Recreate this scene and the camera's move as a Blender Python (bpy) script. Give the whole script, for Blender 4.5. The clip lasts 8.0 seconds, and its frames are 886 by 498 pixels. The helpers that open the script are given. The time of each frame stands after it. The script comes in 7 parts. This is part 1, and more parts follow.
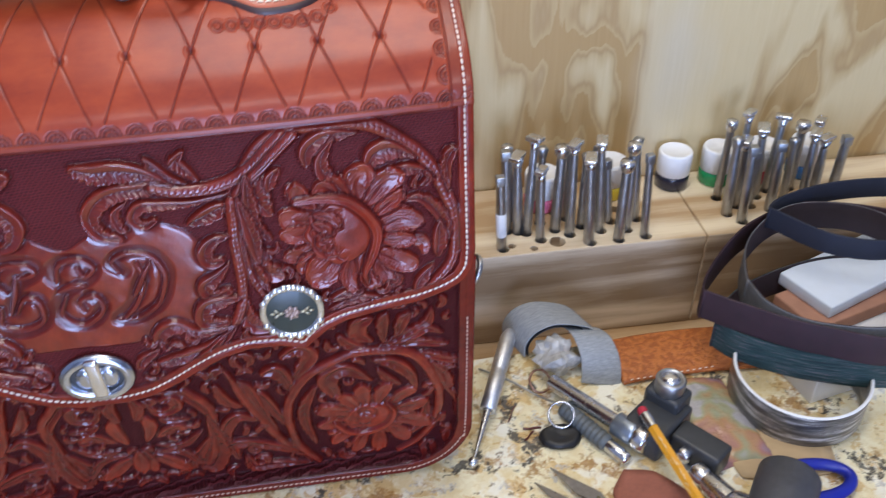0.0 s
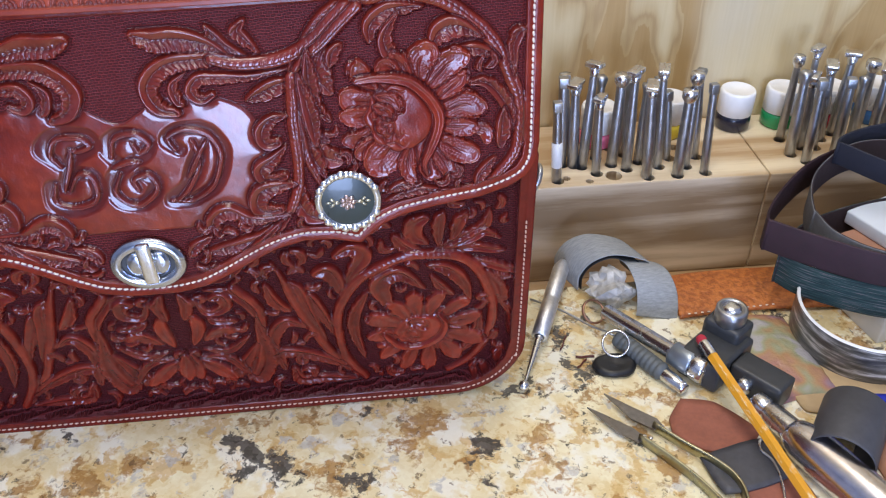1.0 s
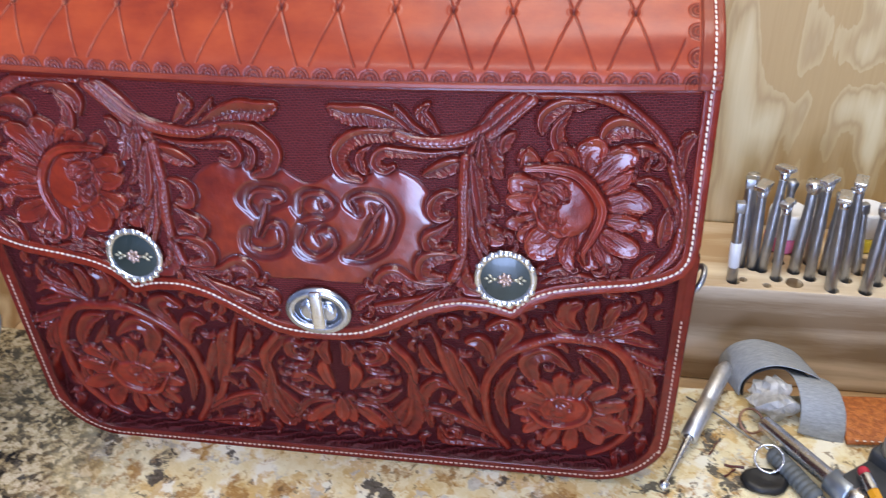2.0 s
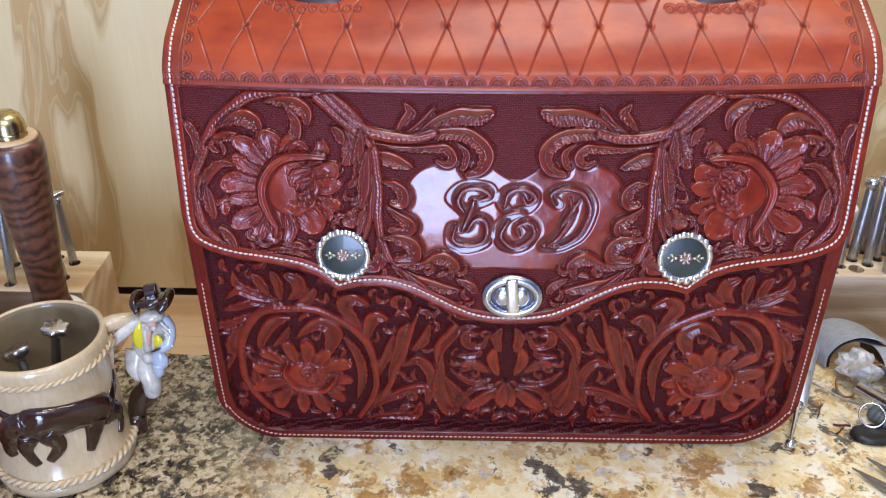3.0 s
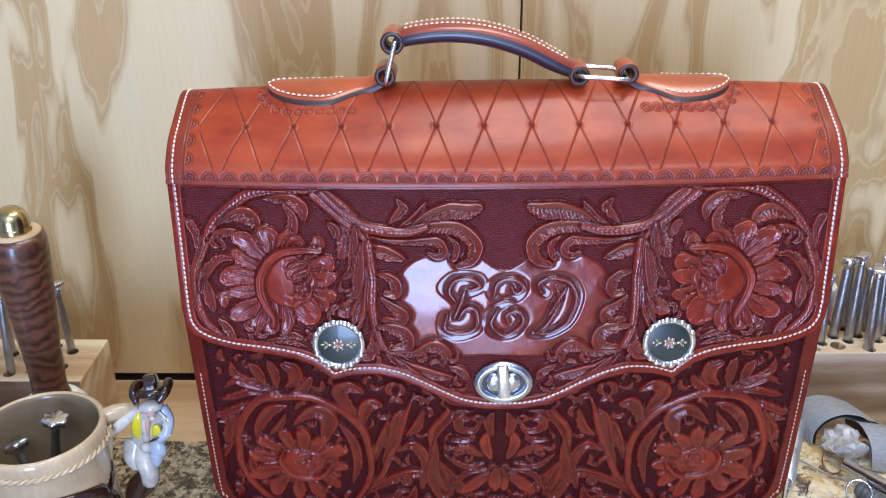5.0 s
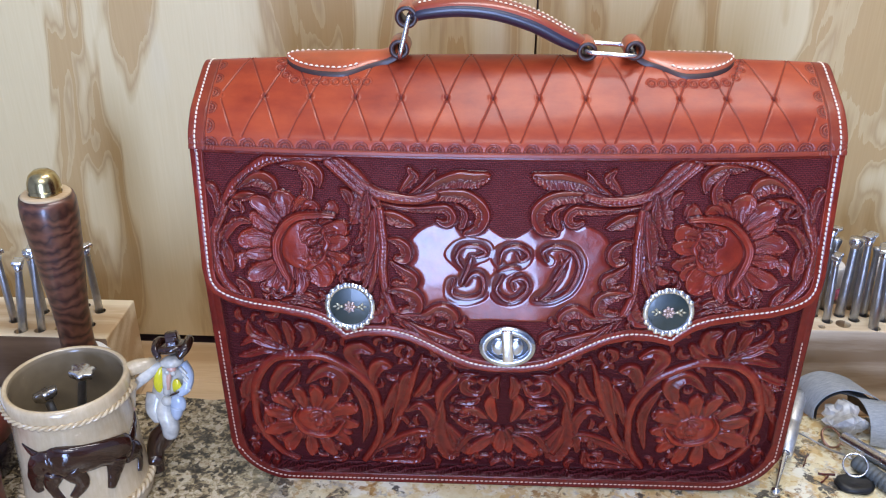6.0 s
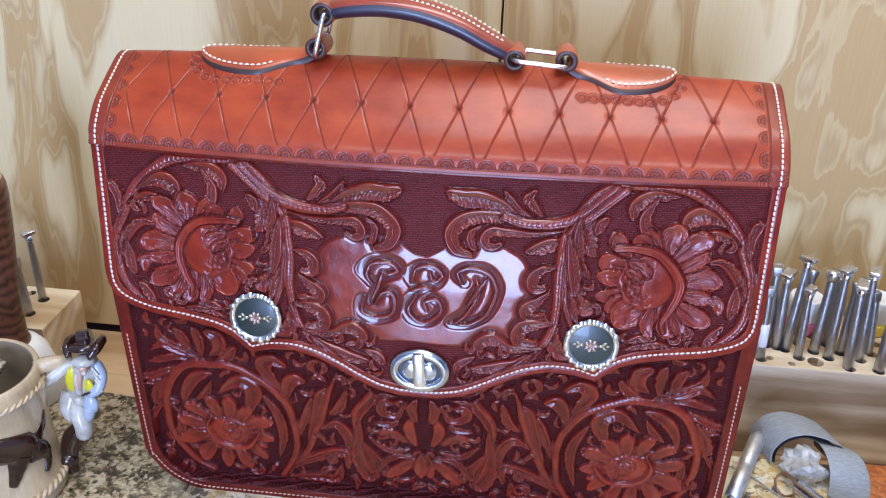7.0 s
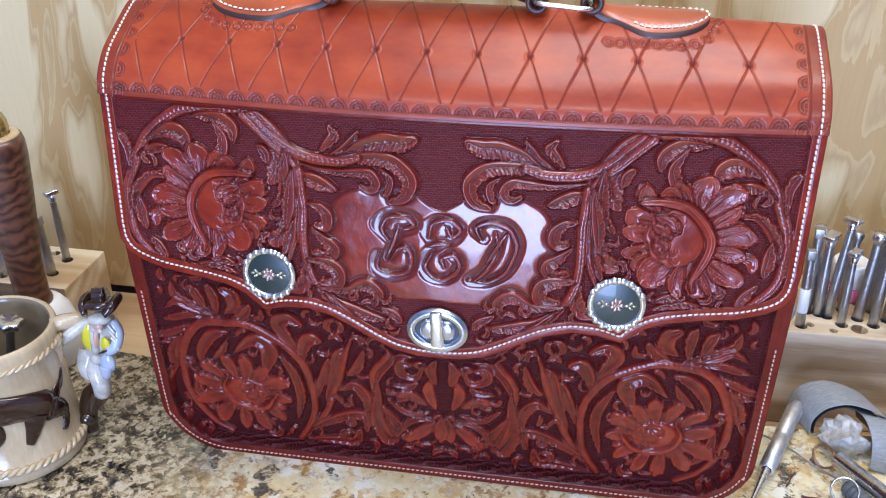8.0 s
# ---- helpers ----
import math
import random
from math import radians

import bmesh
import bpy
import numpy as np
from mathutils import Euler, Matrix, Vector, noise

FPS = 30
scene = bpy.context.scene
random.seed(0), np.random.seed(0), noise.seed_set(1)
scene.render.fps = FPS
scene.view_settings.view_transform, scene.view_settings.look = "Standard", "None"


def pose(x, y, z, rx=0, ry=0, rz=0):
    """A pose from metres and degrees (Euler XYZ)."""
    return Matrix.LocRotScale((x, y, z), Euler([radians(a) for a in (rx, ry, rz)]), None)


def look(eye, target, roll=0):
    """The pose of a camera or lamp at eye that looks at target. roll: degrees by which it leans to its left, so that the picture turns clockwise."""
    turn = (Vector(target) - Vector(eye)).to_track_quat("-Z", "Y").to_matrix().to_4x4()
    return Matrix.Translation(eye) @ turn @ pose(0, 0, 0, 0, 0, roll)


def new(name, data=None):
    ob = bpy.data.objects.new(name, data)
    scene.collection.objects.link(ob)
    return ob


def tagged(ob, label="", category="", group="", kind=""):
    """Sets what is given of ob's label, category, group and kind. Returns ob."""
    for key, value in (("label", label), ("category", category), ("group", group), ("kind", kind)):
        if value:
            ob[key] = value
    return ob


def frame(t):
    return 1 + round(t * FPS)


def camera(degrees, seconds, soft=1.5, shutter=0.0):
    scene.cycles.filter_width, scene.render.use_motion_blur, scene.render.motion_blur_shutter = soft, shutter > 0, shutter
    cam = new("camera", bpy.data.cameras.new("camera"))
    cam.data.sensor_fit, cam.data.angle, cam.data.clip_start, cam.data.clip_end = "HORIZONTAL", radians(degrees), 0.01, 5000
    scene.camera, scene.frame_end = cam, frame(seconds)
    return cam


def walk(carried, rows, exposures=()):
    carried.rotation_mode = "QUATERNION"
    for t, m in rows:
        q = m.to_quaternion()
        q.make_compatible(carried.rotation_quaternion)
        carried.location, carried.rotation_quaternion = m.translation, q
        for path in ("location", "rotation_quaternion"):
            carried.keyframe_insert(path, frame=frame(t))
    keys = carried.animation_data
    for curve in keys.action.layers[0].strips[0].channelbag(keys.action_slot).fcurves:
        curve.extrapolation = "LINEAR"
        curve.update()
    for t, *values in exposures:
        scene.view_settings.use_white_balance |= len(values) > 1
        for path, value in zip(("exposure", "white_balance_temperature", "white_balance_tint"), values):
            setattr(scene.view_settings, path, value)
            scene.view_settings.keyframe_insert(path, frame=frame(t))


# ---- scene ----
cam = camera(53.2, 8.0, soft=1.1, shutter=0.25)
PATH = [
    (0, (0.143, -0.405, 0.537), (0.391, 1.166, -0.676), -0.2),
    (0.1, (0.145, -0.410, 0.526), (0.338, 1.169, -0.687), -1.4),
    (0.2, (0.138, -0.414, 0.510), (0.303, 1.178, -0.688), -2.4),
    (0.5, (0.12, -0.421, 0.486), (0.314, 1.167, -0.715), -1.5),
    (1, (0.125, -0.427, 0.476), (0.296, 1.157, -0.733), -0.2),
    (1.5, (0.128, -0.431, 0.495), (0.145, 1.189, -0.678), 1.8),
    (2, (0.149, -0.436, 0.499), (-0.119, 1.212, -0.601), -1.2),
    (2.2, (0.12, -0.462, 0.491), (-0.199, 1.206, -0.565), -3.1),
    (3.3, (-0.057, -0.542, 0.504), (-0.041, 1.231, -0.422), 1.1),
    (3.5, (-0.056, -0.546, 0.494), (-0.055, 1.26, -0.364), 0.8),
    (4, (-0.05, -0.542, 0.524), (-0.031, 1.27, -0.323), 0.6),
    (4.2, (-0.055, -0.541, 0.524), (-0.012, 1.277, -0.312), 0.8),
    (5.3, (-0.033, -0.556, 0.524), (-0.09, 1.238, -0.357), -0.6),
    (5.5, (-0.032, -0.568, 0.524), (-0.106, 1.219, -0.371), -0.6),
    (6, (-0.024, -0.573, 0.527), (-0.107, 1.211, -0.374), 0.2),
    (6.5, (0.02, -0.546, 0.532), (-0.073, 1.232, -0.378), 1.6),
    (7, (0.069, -0.52, 0.526), (-0.125, 1.244, -0.395), 1.8),
    (7.5, (0.095, -0.513, 0.51), (-0.209, 1.222, -0.437), 1.1),
    (8, (0.084, -0.502, 0.502), (-0.202, 1.223, -0.469), 0.6),
]
EXPOSURE = [(0.0, -0.36, 6250, 10), (0.5, -0.22, 6500, 10), (1.0, -0.22, 6500, 10), (2.0, -0.08, 6500, 10), (3.4, -0.10, 6800, 11), (4.2, -0.10, 6800, 10), (5.4, -0.14, 6100, 10), (6.5, -0.10, 6100, 10), (7.0, -0.02, 6100, 10), (8.0, 0.02, 6050, 10)]
walk(cam, [(t, look(eye, target, roll)) for t, eye, target, roll in PATH], EXPOSURE)


# ---- light ----
world = bpy.data.worlds.new("room")
world.use_nodes = True
world.node_tree.nodes["Background"].inputs[0].default_value = (0.93, 0.93, 1.0, 1)
world.node_tree.nodes["Background"].inputs[1].default_value = 0.25
scene.world = world


def area_lamp(name, eye, target, sx, sy, watts, colour):
    data = bpy.data.lights.new(name, "AREA")
    data.shape, data.size, data.size_y, data.energy, data.color = "RECTANGLE", sx, sy, watts, colour
    ob = new(name, data)
    ob.matrix_world = look(eye, target)
    return ob


area_lamp("bench_lamp", (0.28, 0.09, 1.50), (0.26, 0.11, 0), 1.25, 0.26, 17.5, (1.0, 0.955, 0.905))
# fill added high at the front to brighten wall and bag; no known fixture
area_lamp("ceiling_tube_lamp", (0.1, -1.45, 1.58), (0.0, -0.6, 0), 1.2, 0.16, 14.5, (1.0, 0.97, 0.94))
area_lamp("door_daylight", (-0.15, -3.12, 0.08), (-0.1, 0, 0.15), 0.74, 2.0, 140, (0.43, 0.58, 1.0))


# ---- materials ----
class Mat:
    """A node material: a Principled shader with small helpers for textures in object space."""

    def __init__(self, name, colour=(0.8, 0.8, 0.8), rough=0.5, metal=0.0, coat=0.0):
        self.m = bpy.data.materials.new(name)
        self.m.use_nodes = True
        self.t = self.m.node_tree
        self.b = self.t.nodes["Principled BSDF"]
        self.set("Base Color", (*colour, 1))
        self.set("Roughness", rough)
        self.set("Metallic", metal)
        self.set("Coat Weight", coat)

    def node(self, kind, **kw):
        n = self.t.nodes.new(kind)
        for k, v in kw.items():
            if k == "noise_dimensions":
                n.noise_dimensions = v
            elif k == "feature":
                n.feature = v
            elif k == "operation":
                n.operation = v
            elif k == "blend":
                n.blend_type = v
            elif k == "attribute":
                n.attribute_name = v
            elif k == "vector_op":
                n.operation = v
            elif k == "data":
                n.data_type = v
        return n

    def set(self, socket, value):
        self.b.inputs[socket].default_value = value

    def link(self, a, b):
        self.t.links.new(a, b)

    def coords(self, scale=(1, 1, 1), rot=(0, 0, 0), source="Object"):
        tc, mp = self.node("ShaderNodeTexCoord"), self.node("ShaderNodeMapping")
        mp.inputs["Scale"].default_value = scale
        mp.inputs["Rotation"].default_value = rot
        self.link(tc.outputs[source], mp.inputs["Vector"])
        return mp.outputs["Vector"]

    def noise(self, vec, scale, detail=4, rough=0.55, distort=0.0):
        n = self.node("ShaderNodeTexNoise")
        n.inputs["Scale"].default_value, n.inputs["Detail"].default_value = scale, detail
        n.inputs["Roughness"].default_value, n.inputs["Distortion"].default_value = rough, distort
        self.link(vec, n.inputs["Vector"])
        return n.outputs["Fac"]

    def math(self, op, a, b=None):
        n = self.node("ShaderNodeMath", operation=op)
        for i, v in enumerate((a, b)):
            if v is None:
                continue
            if isinstance(v, (int, float)):
                n.inputs[i].default_value = v
            else:
                self.link(v, n.inputs[i])
        return n.outputs[0]

    def ramp(self, fac, *stops):
        n = self.node("ShaderNodeValToRGB")
        e = n.color_ramp.elements
        while len(e) < len(stops):
            e.new(0.5)
        for el, (p, c) in zip(e, stops):
            el.position = p
            el.color = (*c, 1) if len(c) == 3 else c
        self.link(fac, n.inputs[0])
        return n.outputs[0]

    def mix(self, fac, a, b, blend="MIX"):
        n = self.node("ShaderNodeMix", data="RGBA")
        n.blend_type = blend
        for i, v in ((0, fac), (6, a), (7, b)):
            if isinstance(v, (int, float)):
                n.inputs[i].default_value = v
            elif isinstance(v, tuple):
                n.inputs[i].default_value = (*v, 1)
            else:
                self.link(v, n.inputs[i])
        return n.outputs[2]

    def attr(self, name):
        return self.node("ShaderNodeAttribute", attribute=name).outputs["Fac"]

    def random(self):
        return self.node("ShaderNodeObjectInfo").outputs["Random"]

    def colour(self, sock):
        self.link(sock, self.b.inputs["Base Color"])
        return self

    def rough(self, sock):
        self.link(sock, self.b.inputs["Roughness"])
        return self

    def bump(self, height, strength=0.3, dist=0.001):
        n = self.node("ShaderNodeBump")
        n.inputs["Strength"].default_value, n.inputs["Distance"].default_value = strength, dist
        self.link(height, n.inputs["Height"])
        self.link(n.outputs[0], self.b.inputs["Normal"])
        return self

    def to_range(self, fac, a, b):
        n = self.node("ShaderNodeMapRange")
        n.inputs["To Min"].default_value, n.inputs["To Max"].default_value = a, b
        self.link(fac, n.inputs["Value"])
        return n.outputs[0]


def metal_mat(name, colour, rough, scratch=0.25, scale=300):
    m = Mat(name, colour, rough, 1.0)
    v = m.coords()
    n = m.noise(v, scale, 5)
    m.colour(m.mix(n, tuple(c * 0.62 for c in colour), tuple(min(1, c * 1.12) for c in colour)))
    m.rough(m.to_range(m.noise(v, 90, 3), rough * 0.65, rough * 1.5))
    m.bump(n, scratch, 0.0002)
    return m.m


def plain_mat(name, colour, rough=0.5, coat=0.0, vary=0.25, scale=60, bump=0.1, metal=0.0, spec=None):
    m = Mat(name, colour, rough, metal, coat)
    v = m.coords()
    n = m.noise(v, scale, 5)
    big = m.noise(v, scale * 0.2, 3)
    f = m.math("MULTIPLY", m.math("ADD", n, big), 0.5)
    m.colour(m.ramp(f, (0.3, tuple(c * (1 - vary) for c in colour)), (0.7, tuple(min(1, c * (1 + vary)) for c in colour))))
    m.rough(m.to_range(n, max(0.03, rough * 0.75), min(1, rough * 1.25)))
    m.bump(n, bump, 0.0004)
    return m.m


def granite_mat():
    """Cream crystals with ochre, rust, grey and black blotches; one side of the slab greyer and finer."""
    m = Mat("granite", rough=0.12, coat=0.3)
    v = m.coords()
    warp = m.node("ShaderNodeTexNoise")
    warp.inputs["Scale"].default_value, warp.inputs["Detail"].default_value = 110, 3
    m.link(v, warp.inputs["Vector"])

    def turned(rot, k):
        vm = m.node("ShaderNodeVectorMath", operation="MULTIPLY_ADD")
        m.link(warp.outputs["Color"], vm.inputs[0])
        vm.inputs[1].default_value = (k, k, k)
        m.link(m.coords((1, 1, 1), (0.3 * rot, 0.2 * rot, rot)), vm.inputs[2])
        return vm.outputs[0]

    def blotch(rot, k, scale, lo, hi, amount, detail=4, rough=0.6):
        return m.ramp(m.noise(turned(rot, k), scale, detail, rough), (lo, (0, 0, 0)), (hi, (amount, amount, amount)))

    fine = m.noise(v, 420, 4, 0.7)
    big = m.noise(v, 18, 3, 0.6)
    cell = m.node("ShaderNodeTexVoronoi")
    cell.inputs["Scale"].default_value = 230
    m.link(turned(0.0, 0.010), cell.inputs["Vector"])
    hue = m.node("ShaderNodeSeparateColor")
    m.link(cell.outputs["Color"], hue.inputs[0])
    grain = m.math("ADD", m.math("MULTIPLY", hue.outputs[0], 0.5), m.math("MULTIPLY", fine, 0.5))
    col = m.mix(blotch(0.9, 0.010, 26, 0.38, 0.58, 1.0), m.mix(grain, (0.66, 0.50, 0.23), (0.82, 0.69, 0.40)), m.mix(grain, (0.76, 0.66, 0.40), (0.88, 0.82, 0.58)))
    col = m.mix(blotch(5.3, 0.010, 36, 0.52, 0.60, 0.75, 3), col, m.mix(fine, (0.84, 0.82, 0.68), (0.92, 0.90, 0.80)))
    col = m.mix(blotch(1.3, 0.018, 50, 0.54, 0.60, 0.75), col, m.mix(grain, (0.50, 0.30, 0.085), (0.72, 0.49, 0.20)))
    col = m.mix(blotch(2.1, 0.016, 52, 0.59, 0.65, 0.70), col, m.mix(grain, (0.32, 0.305, 0.28), (0.64, 0.63, 0.60)))
    col = m.mix(blotch(2.9, 0.020, 40, 0.555, 0.625, 0.85, 4, 0.62), col, m.mix(grain, (0.20, 0.085, 0.022), (0.52, 0.29, 0.085)))
    col = m.mix(blotch(3.7, 0.016, 34, 0.585, 0.625, 0.95, 5, 0.66), col, m.mix(grain, (0.010, 0.010, 0.011), (0.15, 0.14, 0.12)))
    col = m.mix(blotch(4.4, 0.012, 95, 0.62, 0.66, 0.70), col, m.mix(fine, (0.05, 0.035, 0.022), (0.22, 0.14, 0.07)))
    tc, sep = m.node("ShaderNodeTexCoord"), m.node("ShaderNodeSeparateXYZ")
    m.link(tc.outputs["Object"], sep.inputs[0])
    side = m.ramp(m.math("ADD", m.math("MULTIPLY", sep.outputs[0], -3.2), m.math("ADD", m.math("MULTIPLY", big, 0.5), -0.45)), (0.25, (0, 0, 0)), (0.55, (1, 1, 1)))
    kind2 = m.math("ADD", m.math("MULTIPLY", hue.outputs[1], 0.20), m.math("MULTIPLY", m.noise(turned(5.2, 0.012), 88, 5, 0.7), 0.85))
    grey = m.ramp(kind2, (0.38, (0.012, 0.011, 0.011)), (0.47, (0.10, 0.078, 0.052)), (0.54, (0.36, 0.275, 0.145)), (0.64, (0.68, 0.585, 0.41)), (0.76, (0.26, 0.15, 0.06)))
    m.colour(m.mix(side, col, grey))
    m.rough(m.to_range(fine, 0.08, 0.24))
    m.bump(fine, 0.05, 0.0003)
    return m.m


def plywood_mat():
    """Rotary-cut pine: broad pale and tan flames, with fine fibre along z."""
    m = Mat("plywood", rough=0.55)
    v = m.coords((3.3, 1, 1.0), (0, 0.10, 0))
    field = m.noise(v, 1.9, 2.6, 0.5, 1.3)
    bands = m.math("PINGPONG", m.math("MULTIPLY", field, 6.6), 1.0)
    edge = m.math("ADD", bands, m.math("MULTIPLY", m.noise(m.coords((46, 1, 3)), 2.0, 5, 0.65), 0.34))
    fine = m.noise(m.coords((140, 1, 5)), 3.0, 5, 0.6)
    pale = m.mix(fine, (0.60, 0.455, 0.225), (0.69, 0.555, 0.310))
    tan = m.mix(fine, (0.41, 0.25, 0.088), (0.51, 0.335, 0.135))
    f = m.ramp(edge, (0.66, (0, 0, 0)), (0.90, (0.78, 0.78, 0.78)), (1.04, (0.55, 0.55, 0.55)), (1.22, (0.95, 0.95, 0.95)))
    col = m.mix(f, pale, tan)
    thin = m.ramp(edge, (0.82, (0, 0, 0)), (0.88, (0.25, 0.25, 0.25)), (0.95, (0, 0, 0)))
    col = m.mix(thin, col, (0.28, 0.16, 0.065))
    grey = m.ramp(m.noise(m.coords((2.6, 1, 0.9)), 2.6, 3), (0.56, (0, 0, 0)), (0.68, (0.3, 0.3, 0.3)))
    col = m.mix(grey, col, m.mix(fine, (0.56, 0.54, 0.46), (0.68, 0.66, 0.58)))
    m.colour(col)
    m.rough(m.to_range(fine, 0.42, 0.62))
    m.bump(fine, 0.12, 0.0006)
    return m.m


def wood_mat(name, dark, light, along="x", rings=70.0, rough=0.5, coat=0.0, mix_scale=1.0):
    m = Mat(name, rough=rough, coat=coat)
    s = {"x": (0.10, 1, 1), "y": (1, 0.10, 1), "z": (1, 1, 0.10)}[along]
    v = m.coords(s)
    warp = m.noise(v, 9 * mix_scale, 3, 0.5, 0.4)
    bands = m.math("PINGPONG", m.math("MULTIPLY", warp, rings * 0.14), 1.0)
    fine = m.noise(m.coords(tuple(c * 1.0 for c in s)), 420, 4)
    f = m.math("ADD", m.math("MULTIPLY", bands, 0.7), m.math("MULTIPLY", fine, 0.3))
    m.colour(m.ramp(f, (0.2, light), (0.75, dark)))
    m.rough(m.to_range(fine, rough * 0.8, rough * 1.2))
    m.bump(fine, 0.12, 0.0004)
    return m.m


def carved_leather_mat(name, ground, raised, shine=0.24, coat=0.9):
    """Tooled leather: the background is stamped and dyed dark, the raised ornament keeps the lighter dye."""
    m = Mat(name, rough=shine, coat=0.5)
    m.set("Coat Roughness", 0.06)
    m.set("Specular IOR Level", 0.28)
    v = m.coords()
    dye = m.attr("dye")
    mottled, streak = m.noise(v, 48, 5, 0.6), m.noise(v, 190, 4, 0.6)
    grain = m.noise(v, 900, 3)
    f = m.math("ADD", m.math("MULTIPLY", mottled, 0.6), m.math("MULTIPLY", streak, 0.4))
    up = m.ramp(f, (0.32, tuple(c * k for c, k in zip(raised, (0.55, 0.5, 0.7)))), (0.52, raised), (0.68, tuple(c * k for c, k in zip(raised, (1.35, 1.6, 1.3)))))
    down = m.mix(mottled, tuple(c * 0.7 for c in ground), tuple(c * 1.3 for c in ground))
    mat_lines = m.node("ShaderNodeTexBrick")
    for socket, value in (("Scale", 1.0), ("Mortar Size", 0.00050), ("Mortar Smooth", 0.7), ("Brick Width", 0.0027), ("Row Height", 0.00150)):
        mat_lines.inputs[socket].default_value = value
    wander = m.node("ShaderNodeVectorMath", operation="MULTIPLY_ADD")
    wobble = m.node("ShaderNodeTexNoise")
    wobble.inputs["Scale"].default_value = 160
    m.link(v, wobble.inputs["Vector"])
    m.link(wobble.outputs["Color"], wander.inputs[0])
    wander.inputs[1].default_value = (0.0030, 0.0022, 0.0)
    m.link(m.coords((1, 1, 1), (math.pi / 2, 0, 0.06)), wander.inputs[2])
    m.link(wander.outputs[0], mat_lines.inputs["Vector"])
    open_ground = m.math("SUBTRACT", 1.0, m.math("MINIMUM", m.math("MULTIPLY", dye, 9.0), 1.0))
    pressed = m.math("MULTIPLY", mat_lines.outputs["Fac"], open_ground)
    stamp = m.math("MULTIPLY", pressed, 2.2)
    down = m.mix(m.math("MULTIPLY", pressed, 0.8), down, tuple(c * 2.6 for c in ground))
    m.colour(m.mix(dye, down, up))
    tool = m.math("ADD", m.math("MULTIPLY", m.noise(v, 240, 3, 0.5, 0.4), 0.16), m.math("MULTIPLY", m.noise(v, 38, 2, 0.5), 1.6))
    h = m.math("ADD", m.math("ADD", stamp, tool), m.math("MULTIPLY", grain, 0.10))
    m.bump(h, 0.8, 0.0012)
    r = m.math("ADD", m.to_range(mottled, shine * 0.75, shine * 1.25), m.math("MULTIPLY", open_ground, 0.26))
    m.rough(r)
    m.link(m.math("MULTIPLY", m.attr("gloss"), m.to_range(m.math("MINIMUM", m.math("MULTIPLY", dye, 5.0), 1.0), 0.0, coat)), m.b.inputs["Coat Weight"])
    m.link(m.to_range(dye, 0.14, 0.26), m.b.inputs["Specular IOR Level"])
    return m.m


def smooth_leather_mat(name, colour, rough=0.3, coat=0.5):
    m = Mat(name, rough=rough, coat=coat)
    m.set("Coat Roughness", 0.18)
    v = m.coords()
    big, fine = m.noise(v, 24, 5, 0.6), m.noise(v, 700, 3)
    m.colour(m.ramp(big, (0.3, tuple(c * 0.72 for c in colour)), (0.7, tuple(min(1, c * 1.22) for c in colour))))
    m.rough(m.to_range(big, rough * 0.8, rough * 1.25))
    m.bump(m.math("ADD", m.math("MULTIPLY", big, 0.5), m.math("MULTIPLY", fine, 0.25)), 0.15, 0.0005)
    return m.m


def top_leather_mat():
    """Smooth orange-red leather with dark dye in its tooled lines and border stamps."""
    m = Mat("orange_red_leather", rough=0.42, coat=0.22)
    m.set("Coat Roughness", 0.20)
    m.set("Specular IOR Level", 0.2)
    v = m.coords()
    big, fine = m.noise(v, 22, 5, 0.6), m.noise(v, 700, 3)
    smudge = m.noise(m.coords((0.4, 1, 1)), 75, 5, 0.65)
    f = m.math("ADD", m.math("MULTIPLY", big, 0.55), m.math("MULTIPLY", smudge, 0.45))
    col = m.ramp(f, (0.36, (0.215, 0.024, 0.010)), (0.50, (0.300, 0.041, 0.013)), (0.64, (0.375, 0.060, 0.017)))
    m.colour(m.mix(m.attr("dye"), (0.060, 0.010, 0.010), col))
    m.rough(m.to_range(big, 0.32, 0.46))
    m.bump(m.math("ADD", m.math("MULTIPLY", big, 0.4), m.math("MULTIPLY", fine, 0.25)), 0.15, 0.0005)
    return m.m


GRANITE, PLYWOOD = granite_mat(), plywood_mat()
PINE = wood_mat("pine", (0.46, 0.30, 0.15), (0.78, 0.65, 0.44), "x", 90, 0.6)
PINE_END = wood_mat("pine_bench", (0.42, 0.26, 0.12), (0.68, 0.50, 0.30), "x", 45, 0.55)
FLAP_LEATHER = carved_leather_mat("carved_red_leather", (0.074, 0.0098, 0.0100), (0.222, 0.0205, 0.0080), 0.22, 0.78)
BODY_LEATHER = carved_leather_mat("carved_brown_leather", (0.046, 0.0066, 0.0078), (0.262, 0.0200, 0.0085), 0.22, 0.42)
TOP_LEATHER = top_leather_mat()
BORDER_LEATHER = smooth_leather_mat("border_leather", (0.25, 0.034, 0.015), 0.32)
GUSSET_LEATHER = smooth_leather_mat("gusset_leather", (0.10, 0.011, 0.008), 0.4)
EDGE_LEATHER = smooth_leather_mat("burnished_edge", (0.045, 0.018, 0.013), 0.45, 0.1)
HANDLE_EDGE = smooth_leather_mat("navy_burnished_edge", (0.022, 0.017, 0.034), 0.38, 0.3)
TAB_LEATHER = smooth_leather_mat("orange_leather", (0.36, 0.062, 0.016), 0.35)
THREAD = plain_mat("waxed_thread", (0.78, 0.66, 0.53), 0.6, vary=0.25, scale=900)
BODY_THREAD = plain_mat("salmon_thread", (0.62, 0.40, 0.30), 0.6, vary=0.25, scale=900)
